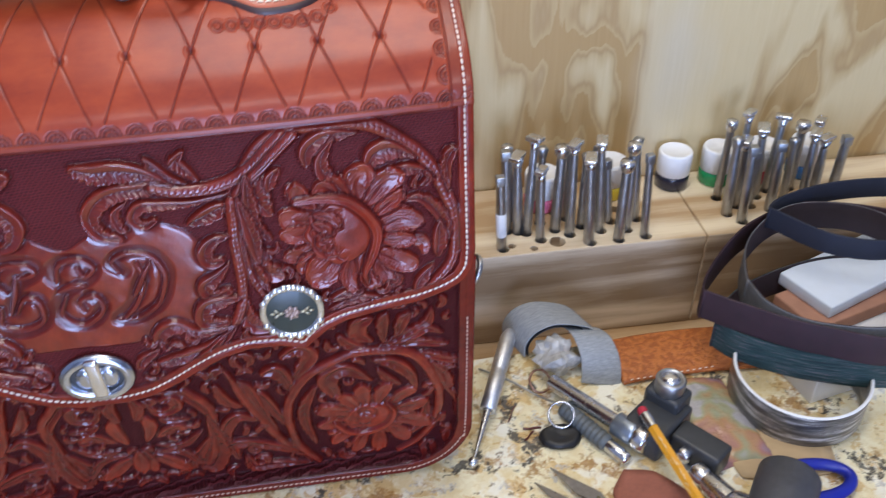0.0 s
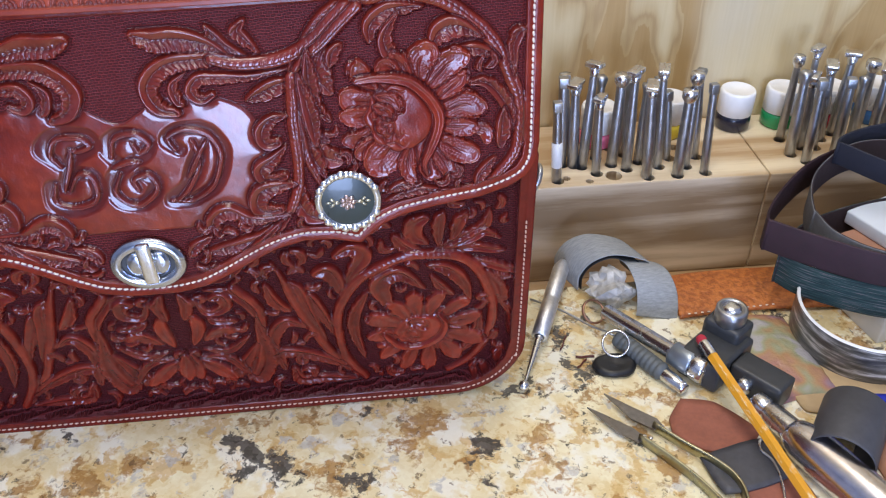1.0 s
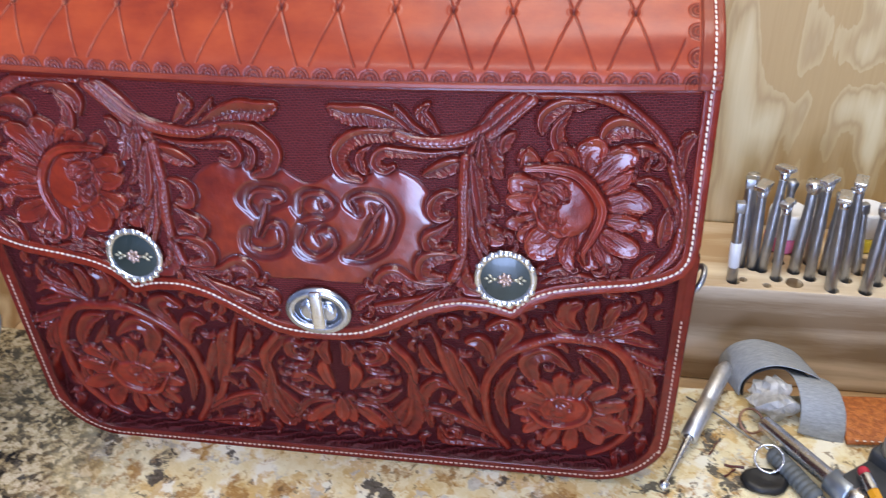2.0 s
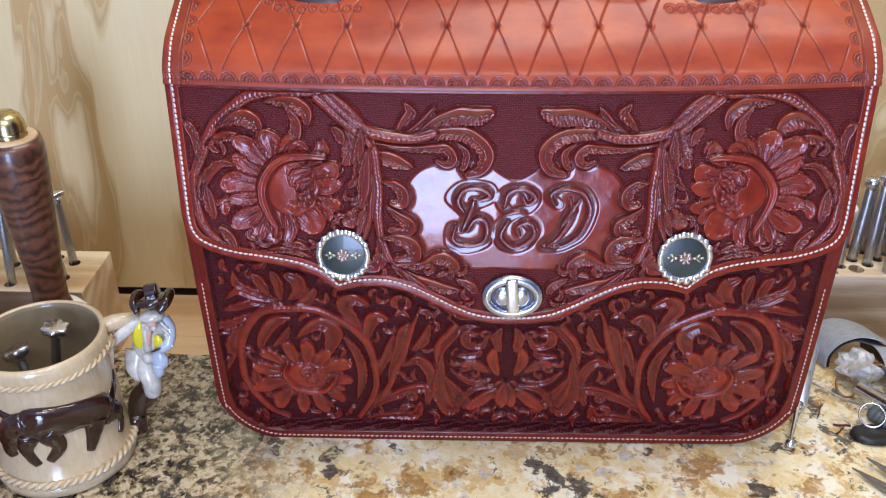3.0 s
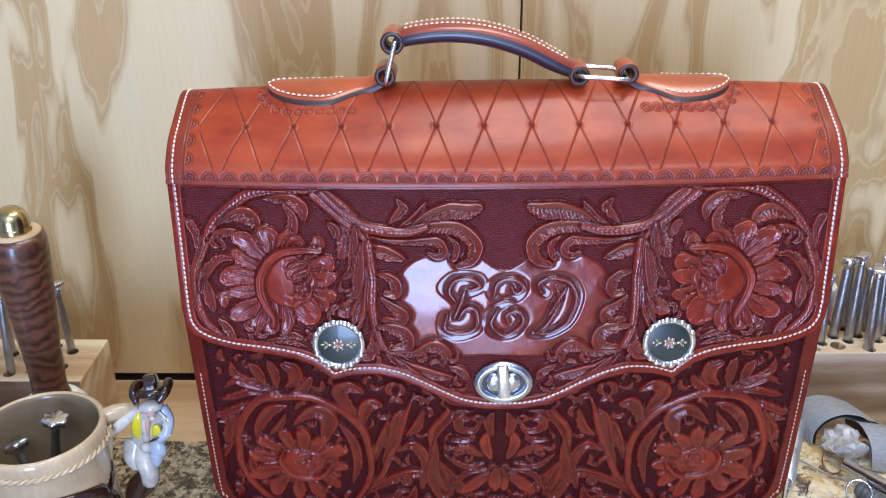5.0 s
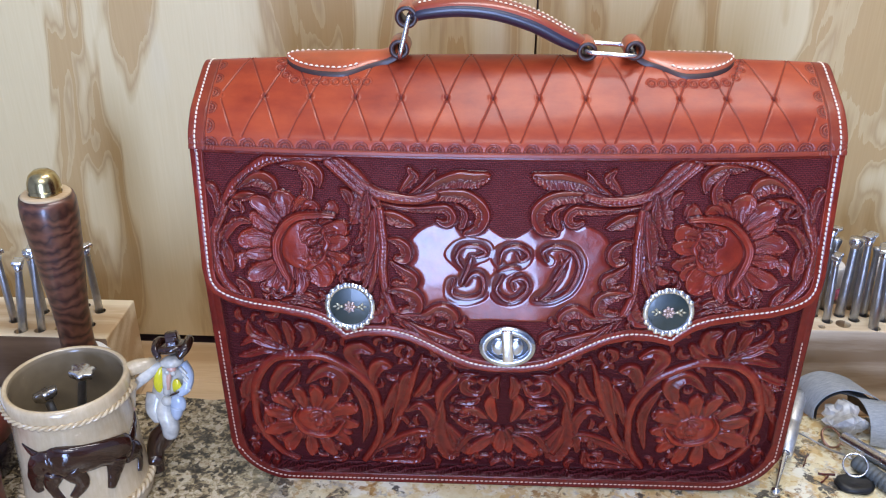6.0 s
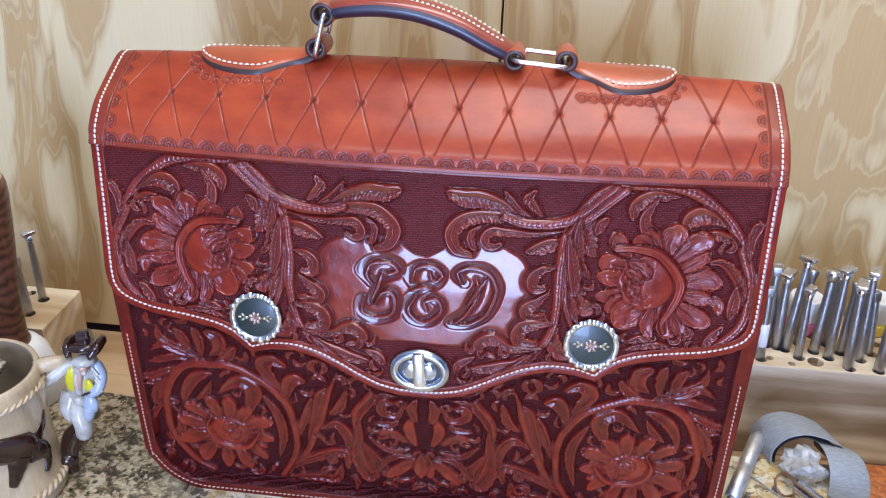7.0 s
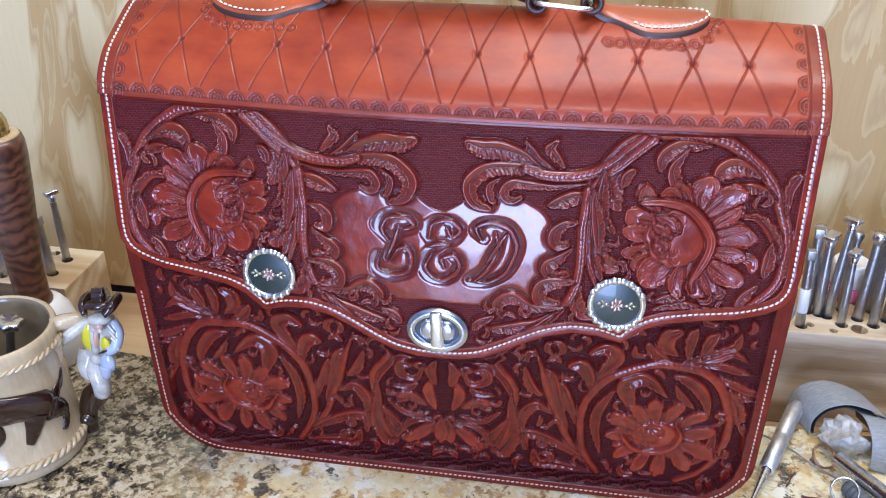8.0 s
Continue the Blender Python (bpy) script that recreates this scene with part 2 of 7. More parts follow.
STEEL = metal_mat("tool_steel", (0.50, 0.51, 0.53), 0.36, 0.5, 140)
CLASP_NICKEL = metal_mat("worn_nickel", (0.52, 0.55, 0.62), 0.2, 0.2)
CHROME = metal_mat("chrome", (0.80, 0.81, 0.84), 0.24, 0.08)
NICKEL = metal_mat("nickel", (0.80, 0.81, 0.83), 0.2, 0.1)
BRASS = metal_mat("brass", (0.62, 0.50, 0.25), 0.22, 0.08)
GUNMETAL = plain_mat("grey_painted_iron", (0.040, 0.042, 0.045), 0.42, vary=0.3, scale=150)
BLACK = plain_mat("black_rubber", (0.012, 0.012, 0.013), 0.45, vary=0.4, scale=160)
WHITE_PLASTIC = plain_mat("white_plastic", (0.80, 0.80, 0.79), 0.4, vary=0.08, scale=80)
WHITE_LID = plain_mat("white_lid", (0.86, 0.86, 0.85), 0.45, vary=0.06, scale=80)


# ---- building helpers ----
def part(name, bm, material, parent=None, label="", smooth=True):
    me = bpy.data.meshes.new(name)
    bm.normal_update()
    bm.to_mesh(me)
    bm.free()
    for mt in (material if isinstance(material, (list, tuple)) else (material,)):
        me.materials.append(mt)
    if smooth:
        me.shade_smooth()
    ob = new(name, me)
    if parent is not None:
        ob.parent = parent
    if label:
        tagged(ob, label)
    return ob


def thing(name, m, label, category, group="", kind=""):
    ob = new(name)
    ob.empty_display_size = 0.02
    ob.matrix_world = m
    return tagged(ob, label, category, group, kind)


def box(bm, sx, sy, sz, m=None, bevel=0.0, seg=2):
    r = bmesh.ops.create_cube(bm, size=1.0)
    vs = r["verts"]
    bmesh.ops.scale(bm, vec=(sx, sy, sz), verts=vs)
    if bevel:
        es = list({e for v in vs for e in v.link_edges})
        r2 = bmesh.ops.bevel(bm, geom=es, offset=bevel, segments=seg, affect="EDGES", profile=0.6)
        vs = list({v for f in r2["faces"] for v in f.verts} | {v for v in vs if v.is_valid})
    if m is not None:
        bmesh.ops.transform(bm, matrix=m, verts=vs)
    return vs


def lathe(bm, profile, seg=32, m=None, mats=None):
    """Turn (radius, height) pairs about z. mats: a material index per band."""
    rings = []
    for r, z in profile:
        if r <= 1e-6:
            rings.append([bm.verts.new((0, 0, z))])
        else:
            rings.append([bm.verts.new((r * math.cos(a), r * math.sin(a), z)) for a in (2 * math.pi * i / seg for i in range(seg))])
    for k, (a, b) in enumerate(zip(rings, rings[1:])):
        for i in range(seg):
            j = (i + 1) % seg
            if len(a) == 1 and len(b) == 1:
                continue
            if len(a) == 1:
                f = bm.faces.new((a[0], b[j], b[i]))
            elif len(b) == 1:
                f = bm.faces.new((a[i], a[j], b[0]))
            else:
                f = bm.faces.new((a[i], a[j], b[j], b[i]))
            if mats:
                f.material_index = mats[k]
    vs = [v for ring in rings for v in ring]
    if m is not None:
        bmesh.ops.transform(bm, matrix=m, verts=vs)
    return vs


def spline(pts, n):
    """n points on a Catmull-Rom curve through pts."""
    p = np.array(pts, float)
    p = np.vstack([2 * p[0] - p[1], p, 2 * p[-1] - p[-2]])
    k = len(p) - 3
    out = []
    for s in np.linspace(0, k - 1e-9, n):
        i = int(s)
        u = s - i
        a, b, c, d = p[i:i + 4]
        out.append(0.5 * (2 * b + (c - a) * u + (2 * a - 5 * b + 4 * c - d) * u * u + (3 * b - a - 3 * c + d) * u ** 3))
    return np.array(out)


def sweep(bm, pts, radius, seg=10, closed=False, flat=1.0, up=(0, 0, 1), caps=True):
    """A tube along pts; radius a number or one per point; flat squeezes it along its second axis."""
    pts = [Vector(p) for p in pts]
    n = len(pts)
    rad = [float(r) for r in radius] if isinstance(radius, (list, tuple, np.ndarray)) else [float(radius)] * n
    side = None
    rings = []
    for i, p in enumerate(pts):
        if closed:
            d = pts[(i + 1) % n] - pts[i - 1]
        else:
            d = pts[min(i + 1, n - 1)] - pts[max(i - 1, 0)]
        d.normalize()
        if side is None:
            side = d.cross(Vector(up))
            if side.length < 1e-4:
                side = d.cross(Vector((1, 0, 0)))
        side = (side - d * side.dot(d)).normalized()
        nor = side.cross(d)
        rings.append([bm.verts.new(p + rad[i] * (math.cos(a) * side + flat * math.sin(a) * nor)) for a in (2 * math.pi * k / seg for k in range(seg))])
    pairs = list(zip(rings, rings[1:]))
    if closed:
        pairs.append((rings[-1], rings[0]))
    for a, b in pairs:
        for i in range(seg):
            j = (i + 1) % seg
            bm.faces.new((a[i], a[j], b[j], b[i]))
    if caps and not closed:
        bm.faces.new(list(reversed(rings[0])))
        bm.faces.new(rings[-1])
    return [v for r in rings for v in r]


def ribbon(bm, pts, width, thick, across=(0, 0, 1)):
    """A strap: pts is its middle line, width runs along across, thick along the normal."""
    pts = [Vector(p) for p in pts]
    n = len(pts)
    w = Vector(across).normalized() * width / 2
    rows = []
    for i, p in enumerate(pts):
        d = (pts[min(i + 1, n - 1)] - pts[max(i - 1, 0)]).normalized()
        nn = d.cross(w).normalized() * thick / 2
        rows.append([bm.verts.new(q) for q in (p - w - nn * 0.5, p - w * 0.93 - nn, p + w * 0.93 - nn, p + w - nn * 0.5, p + w + nn * 0.5, p + w * 0.93 + nn, p - w * 0.93 + nn, p - w + nn * 0.5)])
    for a, b in zip(rows, rows[1:]):
        for i in range(8):
            j = (i + 1) % 8
            bm.faces.new((a[i], a[j], b[j], b[i]))
    bm.faces.new(list(reversed(rows[0])))
    bm.faces.new(rows[-1])


def grid_mesh(name, P, material, parent=None, label="", attrs=None, back=None):
    """A sheet from an array of rows x columns x 3 points. back: its thickness along y, as a skirt all round."""
    r, c, _ = P.shape
    verts = P.reshape(-1, 3)
    idx = np.arange(r * c).reshape(r, c)
    quads = np.stack([idx[:-1, :-1], idx[:-1, 1:], idx[1:, 1:], idx[1:, :-1]], -1).reshape(-1, 4)
    extra = {}
    if back is not None:
        loop = np.concatenate([idx[0, :], idx[1:, -1], idx[-1, -2::-1], idx[-2:0:-1, 0]])
        rim = verts[loop] + np.array(back)
        k = len(verts) + np.arange(len(loop))
        verts = np.vstack([verts, rim])
        side = np.stack([loop, k, np.roll(k, -1), np.roll(loop, -1)], -1)
        quads = np.vstack([quads, side])
        extra["n"] = len(loop)
    me = bpy.data.meshes.new(name)
    me.vertices.add(len(verts))
    me.vertices.foreach_set("co", verts.astype(np.float32).ravel())
    me.loops.add(quads.size)
    me.loops.foreach_set("vertex_index", quads.astype(np.int32).ravel())
    me.polygons.add(len(quads))
    me.polygons.foreach_set("loop_start", np.arange(0, quads.size, 4, dtype=np.int32))
    me.update()
    me.validate()
    for key, a in (attrs or {}).items():
        at = me.attributes.new(key, "FLOAT", "POINT")
        vals = a.ravel().astype(np.float32)
        if extra:
            vals = np.concatenate([vals, np.zeros(extra["n"], np.float32)])
        at.data.foreach_set("value", vals)
    me.materials.append(material)
    me.shade_smooth()
    ob = new(name, me)
    if parent is not None:
        ob.parent = parent
    if label:
        tagged(ob, label)
    return ob


# ---- structure: slab, bench, wall, room ----
def rough_slab():
    """A granite offcut: polished top, chipped back edge."""
    n, m = 90, 40
    xs, rows = np.linspace(-1.1, 1.1, n), []
    edge = [0.132 + 0.010 * noise.noise((x * 9, 0, 3)) + 0.004 * noise.noise((x * 45, 0, 8)) for x in xs]
    P = np.zeros((m, n, 3))
    for j, v in enumerate(np.linspace(0, 1, m)):
        for i, x in enumerate(xs):
            P[j, i] = (x, -0.75 + (edge[i] + 0.75) * v, 0)
    bm = bmesh.new()
    top = [[bm.verts.new(P[j, i]) for i in range(n)] for j in range(m)]
    for j in range(m - 1):
        for i in range(n - 1):
            bm.faces.new((top[j][i], top[j][i + 1], top[j + 1][i + 1], top[j + 1][i]))
    prev = top[m - 1]
    for k, (dy, z) in enumerate(((0.0012, -0.0015), (0.003, -0.011), (0.001, -0.023), (0.004, -0.034), (0.002, -0.0445))):
        row = [bm.verts.new((xs[i] + 0.001 * noise.noise((xs[i] * 70, k, 1)), edge[i] + dy + 0.004 * noise.noise((xs[i] * 60, k * 3, 5)), z)) for i in range(n)]
        for i in range(n - 1):
            bm.faces.new((prev[i], prev[i + 1], row[i + 1], row[i]))
        prev = row
    front = top[0]
    low = [bm.verts.new((x, -0.75, -0.0445)) for x in xs]
    for i in range(n - 1):
        bm.faces.new((low[i], low[i + 1], front[i + 1], front[i]))
    for a in (0, n - 1):
        c = [bm.verts.new((xs[a], -0.75, -0.0445)), bm.verts.new((xs[a], -0.75, 0)), bm.verts.new((xs[a], edge[a], 0)), bm.verts.new((xs[a], edge[a], -0.0445))]
        bm.faces.new(c)
    ob = part("counter_slab", bm, GRANITE, smooth=False)
    return tagged(ob, "polished cream and brown granite slab with a chipped back edge", "counter", kind="structure")


rough_slab()

bench = thing("workbench", pose(0, 0, 0), "pale pine bench boards under the granite slab", "workbench", kind="structure")
for k, (y0, y1) in enumerate(((-0.78, -0.30), (-0.298, 0.06), (0.062, 0.222), (0.2235, 0.303))):
    bm = bmesh.new()
    box(bm, 2.4, y1 - y0, 0.028, pose(0, (y0 + y1) / 2, -0.0600 - 0.0012 * (k == 3)), 0.0015)
    part("board", bm, PINE_END, bench)

wall = thing("wall_north", pose(0, 0, 0), "unpainted pine plywood wall panels with swirling grain", "wall", kind="structure")
for x0, x1 in ((-1.2, 0.0255), (0.0275, 1.2)):
    bm = bmesh.new()
    box(bm, x1 - x0, 0.012, 1.653, pose((x0 + x1) / 2, 0.311, 0.7865), 0.0008)
    part("panel", bm, PLYWOOD, wall, smooth=False)
# dark sheet added behind the panels so that their gaps read as shade
bm = bmesh.new()
box(bm, 2.4, 0.01, 1.7, pose(0, 0.325, 0.76))
part("backing", bm, EDGE_LEATHER, wall, "dark sheet standing for the shaded gap behind the panels", smooth=False)

# unseen room shell, added to bounce light and to show in reflections
ROOM = plain_mat("bounce_wall_grey", (0.42, 0.42, 0.45), 0.8, vary=0.06, scale=8)
CEILING = plain_mat("bounce_ceiling_white", (0.72, 0.72, 0.72), 0.8, vary=0.05, scale=8)
FLOOR = plain_mat("concrete", (0.22, 0.22, 0.22), 0.7, vary=0.2, scale=10)


def shell(name, label, m, sx, sy, material, category):
    bm = bmesh.new()
    box(bm, sx, sy, 0.05, m)
    tagged(part(name, bm, material, smooth=False), label, category, kind="structure")


shell("floor", "unseen grey floor added to close in the room", pose(0, -1.4, -0.96), 4.6, 3.7, FLOOR, "floor")
shell("ceiling", "unseen pale ceiling added to bounce light", pose(0, -1.4, 1.64), 4.6, 3.7, CEILING, "ceiling")
shell("wall_west", "unseen pale wall added to bounce light", pose(-2.3, -1.4, 0.34, 0, 90, 0), 2.6, 3.7, ROOM, "wall")
shell("wall_east", "unseen pale wall added to bounce light", pose(2.3, -1.4, 0.34, 0, 90, 0), 2.6, 3.7, ROOM, "wall")
shell("wall_south", "unseen pale wall added to bounce light", pose(0, -3.25, 0.34, 90, 0, 0), 4.6, 2.6, ROOM, "wall")
bm = bmesh.new()
box(bm, 4.6, 0.05, 0.95, pose(0, 0.356, -0.49))
box(bm, 1.2, 0.05, 1.8, pose(-1.8, 0.356, 0.8))
box(bm, 1.2, 0.05, 1.8, pose(1.8, 0.356, 0.8))
tagged(part("wall_behind", bm, ROOM, smooth=False), "unseen pale wall added to close the room behind the bench", "wall", kind="structure")


# ---- the briefcase ----
HALF = 0.229          # half the flap's width
SEAM = 0.312          # height of the seam between flap front and top
OUTLINE = [(0.0, 0.1372), (0.014, 0.1375), (0.030, 0.1405), (0.046, 0.1475), (0.060, 0.1550), (0.075, 0.1620), (0.091, 0.1660), (0.108, 0.1655), (0.1235, 0.1618),
           (0.1300, 0.1672), (0.138, 0.1735), (0.150, 0.1785), (0.170, 0.1825), (0.195, 0.1862), (0.212, 0.1915), (0.222, 0.1975), (0.2275, 0.2065), (0.229, 0.2185)]


def flap_edge(x):
    xs, zs = zip(*OUTLINE)
    return np.interp(np.abs(x), xs, zs)


def flap_y(x, z):
    """The flap's face: it leans back a little and bulges gently."""
    return 0.012 + (z - SEAM) * 0.0946 - 0.0042 * np.clip((SEAM - z) / 0.17, 0, 1.1) ** 2 - 0.0010 * (1 - (np.abs(x) / HALF) ** 2) * np.sin(np.clip((z - 0.13) / 0.19, 0, 1) * math.pi) + 0.0015


def ease(v, a, b):
    u = np.clip((v - a) / (b - a), 0, 1)
    return u * u * (3 - 2 * u)


def sag(x, z, y=0.0):
    """The seam and the top's front hang a little in the middle, the crest towards both ends."""
    end = np.clip(np.abs(x) / 0.226, 0, 1) ** 2
    return 0.0045 * (1 - end) * ease(z, 0.215, 0.305) * (1 - ease(y, 0.022, 0.060)) + 0.0050 * end * ease(y, 0.022, 0.060)


def body_edge(x):
    r, a = 0.052, np.abs(x) - (0.231 - 0.052)
    return np.where(a > 0, r - np.sqrt(np.maximum(r * r - a * a, 0)), 0.0)


def body_y(x, z):
    return 0.0205 - 0.05 * z


class Carving:
    """Tooled relief on a sheet, in millimetres: height H and the dye D (0 dark ground, 1 ornament); D also carries
    shade in the cuts.
    """

    depth = 2.15

    def __init__(self, X, Z):
        x, z = X * 1000, Z * 1000
        self.X = x + 0.35 * np.sin(z / 7.3 + x / 11) + 0.10 * np.sin(z / 2.6 - x / 3.9 + 1)
        self.Z = z + 0.35 * np.sin(x / 7.9 - z / 12 + 2) + 0.10 * np.sin(x / 2.7 + z / 4.3)
        self.H, self.D = np.zeros_like(X), np.zeros_like(X)

    def field(self, pts, w0, wm, w1):
        n = max(10, 7 * (len(pts) - 1))
        q = spline(pts, n)
        t = np.linspace(0, 1, n)
        half = 0.5 * (w0 * (2 * t - 1) * (t - 1) + 4 * wm * t * (1 - t) + w1 * t * (2 * t - 1))
        half = np.maximum(half, 0.3)
        run = np.concatenate([[0], np.cumsum(np.hypot(*np.diff(q, axis=0).T))])
        pad = half.max() + 2.5
        lo, hi = q.min(0) - pad, q.max(0) + pad
        cols = np.where((self.X[0] > lo[0]) & (self.X[0] < hi[0]))[0]
        if len(cols) == 0:
            return None
        c = slice(cols[0], cols[-1] + 1)
        rows = np.where(((self.Z[:, c] > lo[1]) & (self.Z[:, c] < hi[1])).any(1))[0]
        if len(rows) == 0:
            return None
        r = slice(rows[0], rows[-1] + 1)
        X, Z = self.X[r, c], self.Z[r, c]
        best = np.full(X.shape, 1e9)
        side, along, width = np.zeros_like(X), np.zeros_like(X), np.ones_like(X)
        for i in range(n - 1):
            a, d = q[i], q[i + 1] - q[i]
            L = max(d @ d, 1e-9)
            u = np.clip(((X - a[0]) * d[0] + (Z - a[1]) * d[1]) / L, 0, 1)
            ex, ez = X - a[0] - u * d[0], Z - a[1] - u * d[1]
            w = half[i] + u * (half[i + 1] - half[i])
            dist = np.hypot(ex, ez)
            k = dist - w < best
            best = np.where(k, dist - w, best)
            side = np.where(k, np.sign(d[0] * ez - d[1] * ex) * dist, side)
            along = np.where(k, run[i] + u * (run[i + 1] - run[i]), along)
            width = np.where(k, w, width)
        return r, c, -best, side, along, width, run[-1]

    def lay(self, win, h, dye, groove=0.55, sigma=0.8):
        r, c, s = win[0], win[1], win[2]
        h = h * self.depth
        groove = groove * self.depth
        H, D = self.H[r, c], self.D[r, c]
        inside = s > 0
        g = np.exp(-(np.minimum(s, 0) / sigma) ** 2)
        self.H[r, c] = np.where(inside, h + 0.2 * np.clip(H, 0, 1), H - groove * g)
        # dark dye in cut lines and grooves, deepened to stand for their shadow
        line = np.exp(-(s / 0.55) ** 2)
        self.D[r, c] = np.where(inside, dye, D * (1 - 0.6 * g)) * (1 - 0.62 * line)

    def both(self, fn, w0, wm, w1, c):
        pts = [(c[i], c[i + 1]) for i in range(0, len(c), 2)]
        for sx in (1, -1):
            win = self.field([(sx * x, z) for x, z in pts], w0, wm, w1)
            if win:
                fn(win, sx)

    def stem(self, w0, wm, w1, *c):
        def cut(win, sx):
            s, side, along, w = win[2:6]
            round_ = np.sqrt(np.clip(1 - (side / w) ** 2, 0, 1))
            notch = np.clip(np.cos(along * 2 * math.pi / 3.4 + np.abs(side)), 0, 1) ** 6
            line = np.exp(-((side - 0.3 * w) / 0.32) ** 2)
            self.lay(win, 1.5 * round_ + 0.2 - 0.35 * line - 0.22 * notch * (np.abs(side) < 0.6 * w), 0.74 - 0.4 * line)
        self.both(cut, 1.6 * w0, 1.7 * wm, 1.5 * w1, c)

    def leaf(self, w0, wm, w1, *c):
        def cut(win, sx):
            s, side, along, w, L = win[2:7]
            lobe = (0.5 + 0.5 * np.cos(along * 2 * math.pi / 6.4)) ** 2 * (side * sx > 0) * np.clip(w / 2.6, 0, 1) * np.clip(along / (0.2 * L), 0, 1)
            s = s - 0.8 * lobe
            win = (*win[:2], s, *win[3:])
            e = np.clip(s / 1.5, 0, 1)
            rel = np.clip(s / np.maximum(w, 0.5), 0, 1)
            dish = rel ** 1.1 * np.clip(w / 3.0, 0, 1)
            vein = np.clip(np.sin(along * 2 * math.pi / 2.9 + 2.4 * np.abs(side) - 0.25 * side ** 2), 0, 1) ** 4 * (side * sx > -0.2 * w) * np.clip(along / (0.15 * L), 0, 1) * np.clip(1.25 - rel, 0.2, 1)
            mid = np.exp(-((side + 0.15 * w) / 0.4) ** 2)
            tip = 0.35 * np.clip(along / L, 0, 1)
            self.lay(win, 1.7 * (1 - (1 - e) ** 2) - 1.05 * dish - 0.55 * vein - 0.4 * mid + tip, np.clip(0.80 - 0.4 * dish - 0.45 * vein - 0.25 * mid, 0.12, 1))
        self.both(cut, 1.4 * w0, 1.75 * wm, 1.5 * w1, c)

    def petal(self, w0, wm, w1, *c):
        """A cupped petal: frilled tip, rolled rim, folds that deepen towards its root."""
        def cut(win, sx):
            s, side, along, w, L = win[2:7]
            u = np.clip(along / L, 0, 1)
            rel = np.clip(np.abs(side) / w, 0, 1)
            s = s - 1.9 * (0.5 - 0.5 * np.cos(side / np.maximum(w, 0.5) * 2.4 * math.pi + 0.8 * sx + 1.7 * L)) * ease(u, 0.45, 1.0) - 0.7 * np.clip(np.sin(along * 2.1 + L + side), 0, 1) * ease(u, 0.2, 0.6)
            win = (*win[:2], s, *win[3:])
            e = 1 - (1 - np.clip(s / 1.5, 0, 1)) ** 2
            rim = np.exp(-((s - 1.3) / 0.9) ** 2)
            fold = np.clip(np.cos(side / np.maximum(w, 0.5) * 2.6 * math.pi + 0.6 * u), 0, 1) ** 2 * (1 - ease(u, 0.45, 0.95))
            cup = (1 - rel ** 2) * (1 - 0.45 * u)
            cuts = np.clip(np.cos(side * 2 * math.pi / 1.9 + 1.2 * u), 0, 1) ** 3 * np.exp(-((u - 0.45) / 0.22) ** 2)
            h = e * (0.95 + 0.45 * u - 0.45 * cup - 0.3 * fold - 0.3 * cuts) + 0.4 * rim * (0.3 + 0.7 * u)
            self.lay(win, h, np.clip(0.74 + 0.22 * rim + 0.22 * u - 0.25 * fold - 0.22 * cup - 0.4 * cuts, 0.12, 1.0), 0.55, 0.7)
        short = [*c[:-2], 0.7 * c[-2] + 0.3 * c[-4], 0.7 * c[-1] + 0.3 * c[-3]]
        self.both(cut, 1.3 * w0, 1.5 * wm, 1.5 * w1, short)

    def flower(self, cx, cz, R, squash=1.0, n=15, spin=0.0, tip=0.30):
        """A round flower of fused petals whose lobed tips curl up, the same on both sides."""
        for sx in (1, -1):
            cols = np.where(np.abs(sx * self.X[0] - cx) < 1.15 * R)[0]
            c = slice(cols[0], cols[-1] + 1)
            rows = np.where((np.abs(self.Z[:, c] - cz) < 1.15 * R).any(1))[0]
            r = slice(rows[0], rows[-1] + 1)
            u, v = sx * self.X[r, c] - cx, (self.Z[r, c] - cz) / squash
            rho, th = np.hypot(u, v), np.arctan2(v, u)
            ph = n * th / (2 * math.pi) + 0.55 * rho / R + spin + 0.16 * np.sin(2 * th + spin) + 0.10 * np.sin(3 * th + 2) + 0.08 * np.sin(5 * th)
            f = ph - np.round(ph)
            RR = R * (0.74 + 0.26 * np.sqrt(np.clip(1 - (1.85 * f) ** 2, 0, 1)) + 0.012 * np.cos(6 * math.pi * f)) * (1 + 0.08 * np.sin(2 * th + 1) + 0.06 * np.sin(5 * th + 2))
            s = RR - rho
            q = rho / R
            side = f / n * 2 * math.pi * rho
            gap = math.pi * rho / n - np.abs(side)
            late = np.clip((q - 1 + 2 * tip) / tip, 0, 1)
            split = np.exp(-(gap / 0.75) ** 2) * np.clip((q - 0.55) / 0.2, 0, 1)
            rays = np.clip(np.cos(side * 2 * math.pi / 1.9), 0, 1) ** 3 * np.exp(-((q - 0.72) / 0.07) ** 2)
            e = np.clip(s / 1.6, 0, 1)
            cup = 0.35 * np.exp(-((q - 0.62) / 0.16) ** 2)
            ridge = np.cos(f * math.pi) ** 1.5 * np.clip((q - 0.30) / 0.25, 0, 1)
            h = 1.05 * (1 - (1 - e) ** 2) - cup - 0.7 * split - 0.10 * rays + 0.22 * ridge + 0.3 * np.exp(-((q - 0.90) / 0.07) ** 2)
            self.lay((r, c, s), h, 0.80 - 0.4 * split - 0.25 * rays - 0.4 * cup, 0.45)

    def band(self, w, *c):
        """A broad smooth ribbon that turns up at one edge."""
        def cut(win, sx):
            s, side, along, ww, L = win[2:7]
            e = np.clip(s / 1.0, 0, 1)
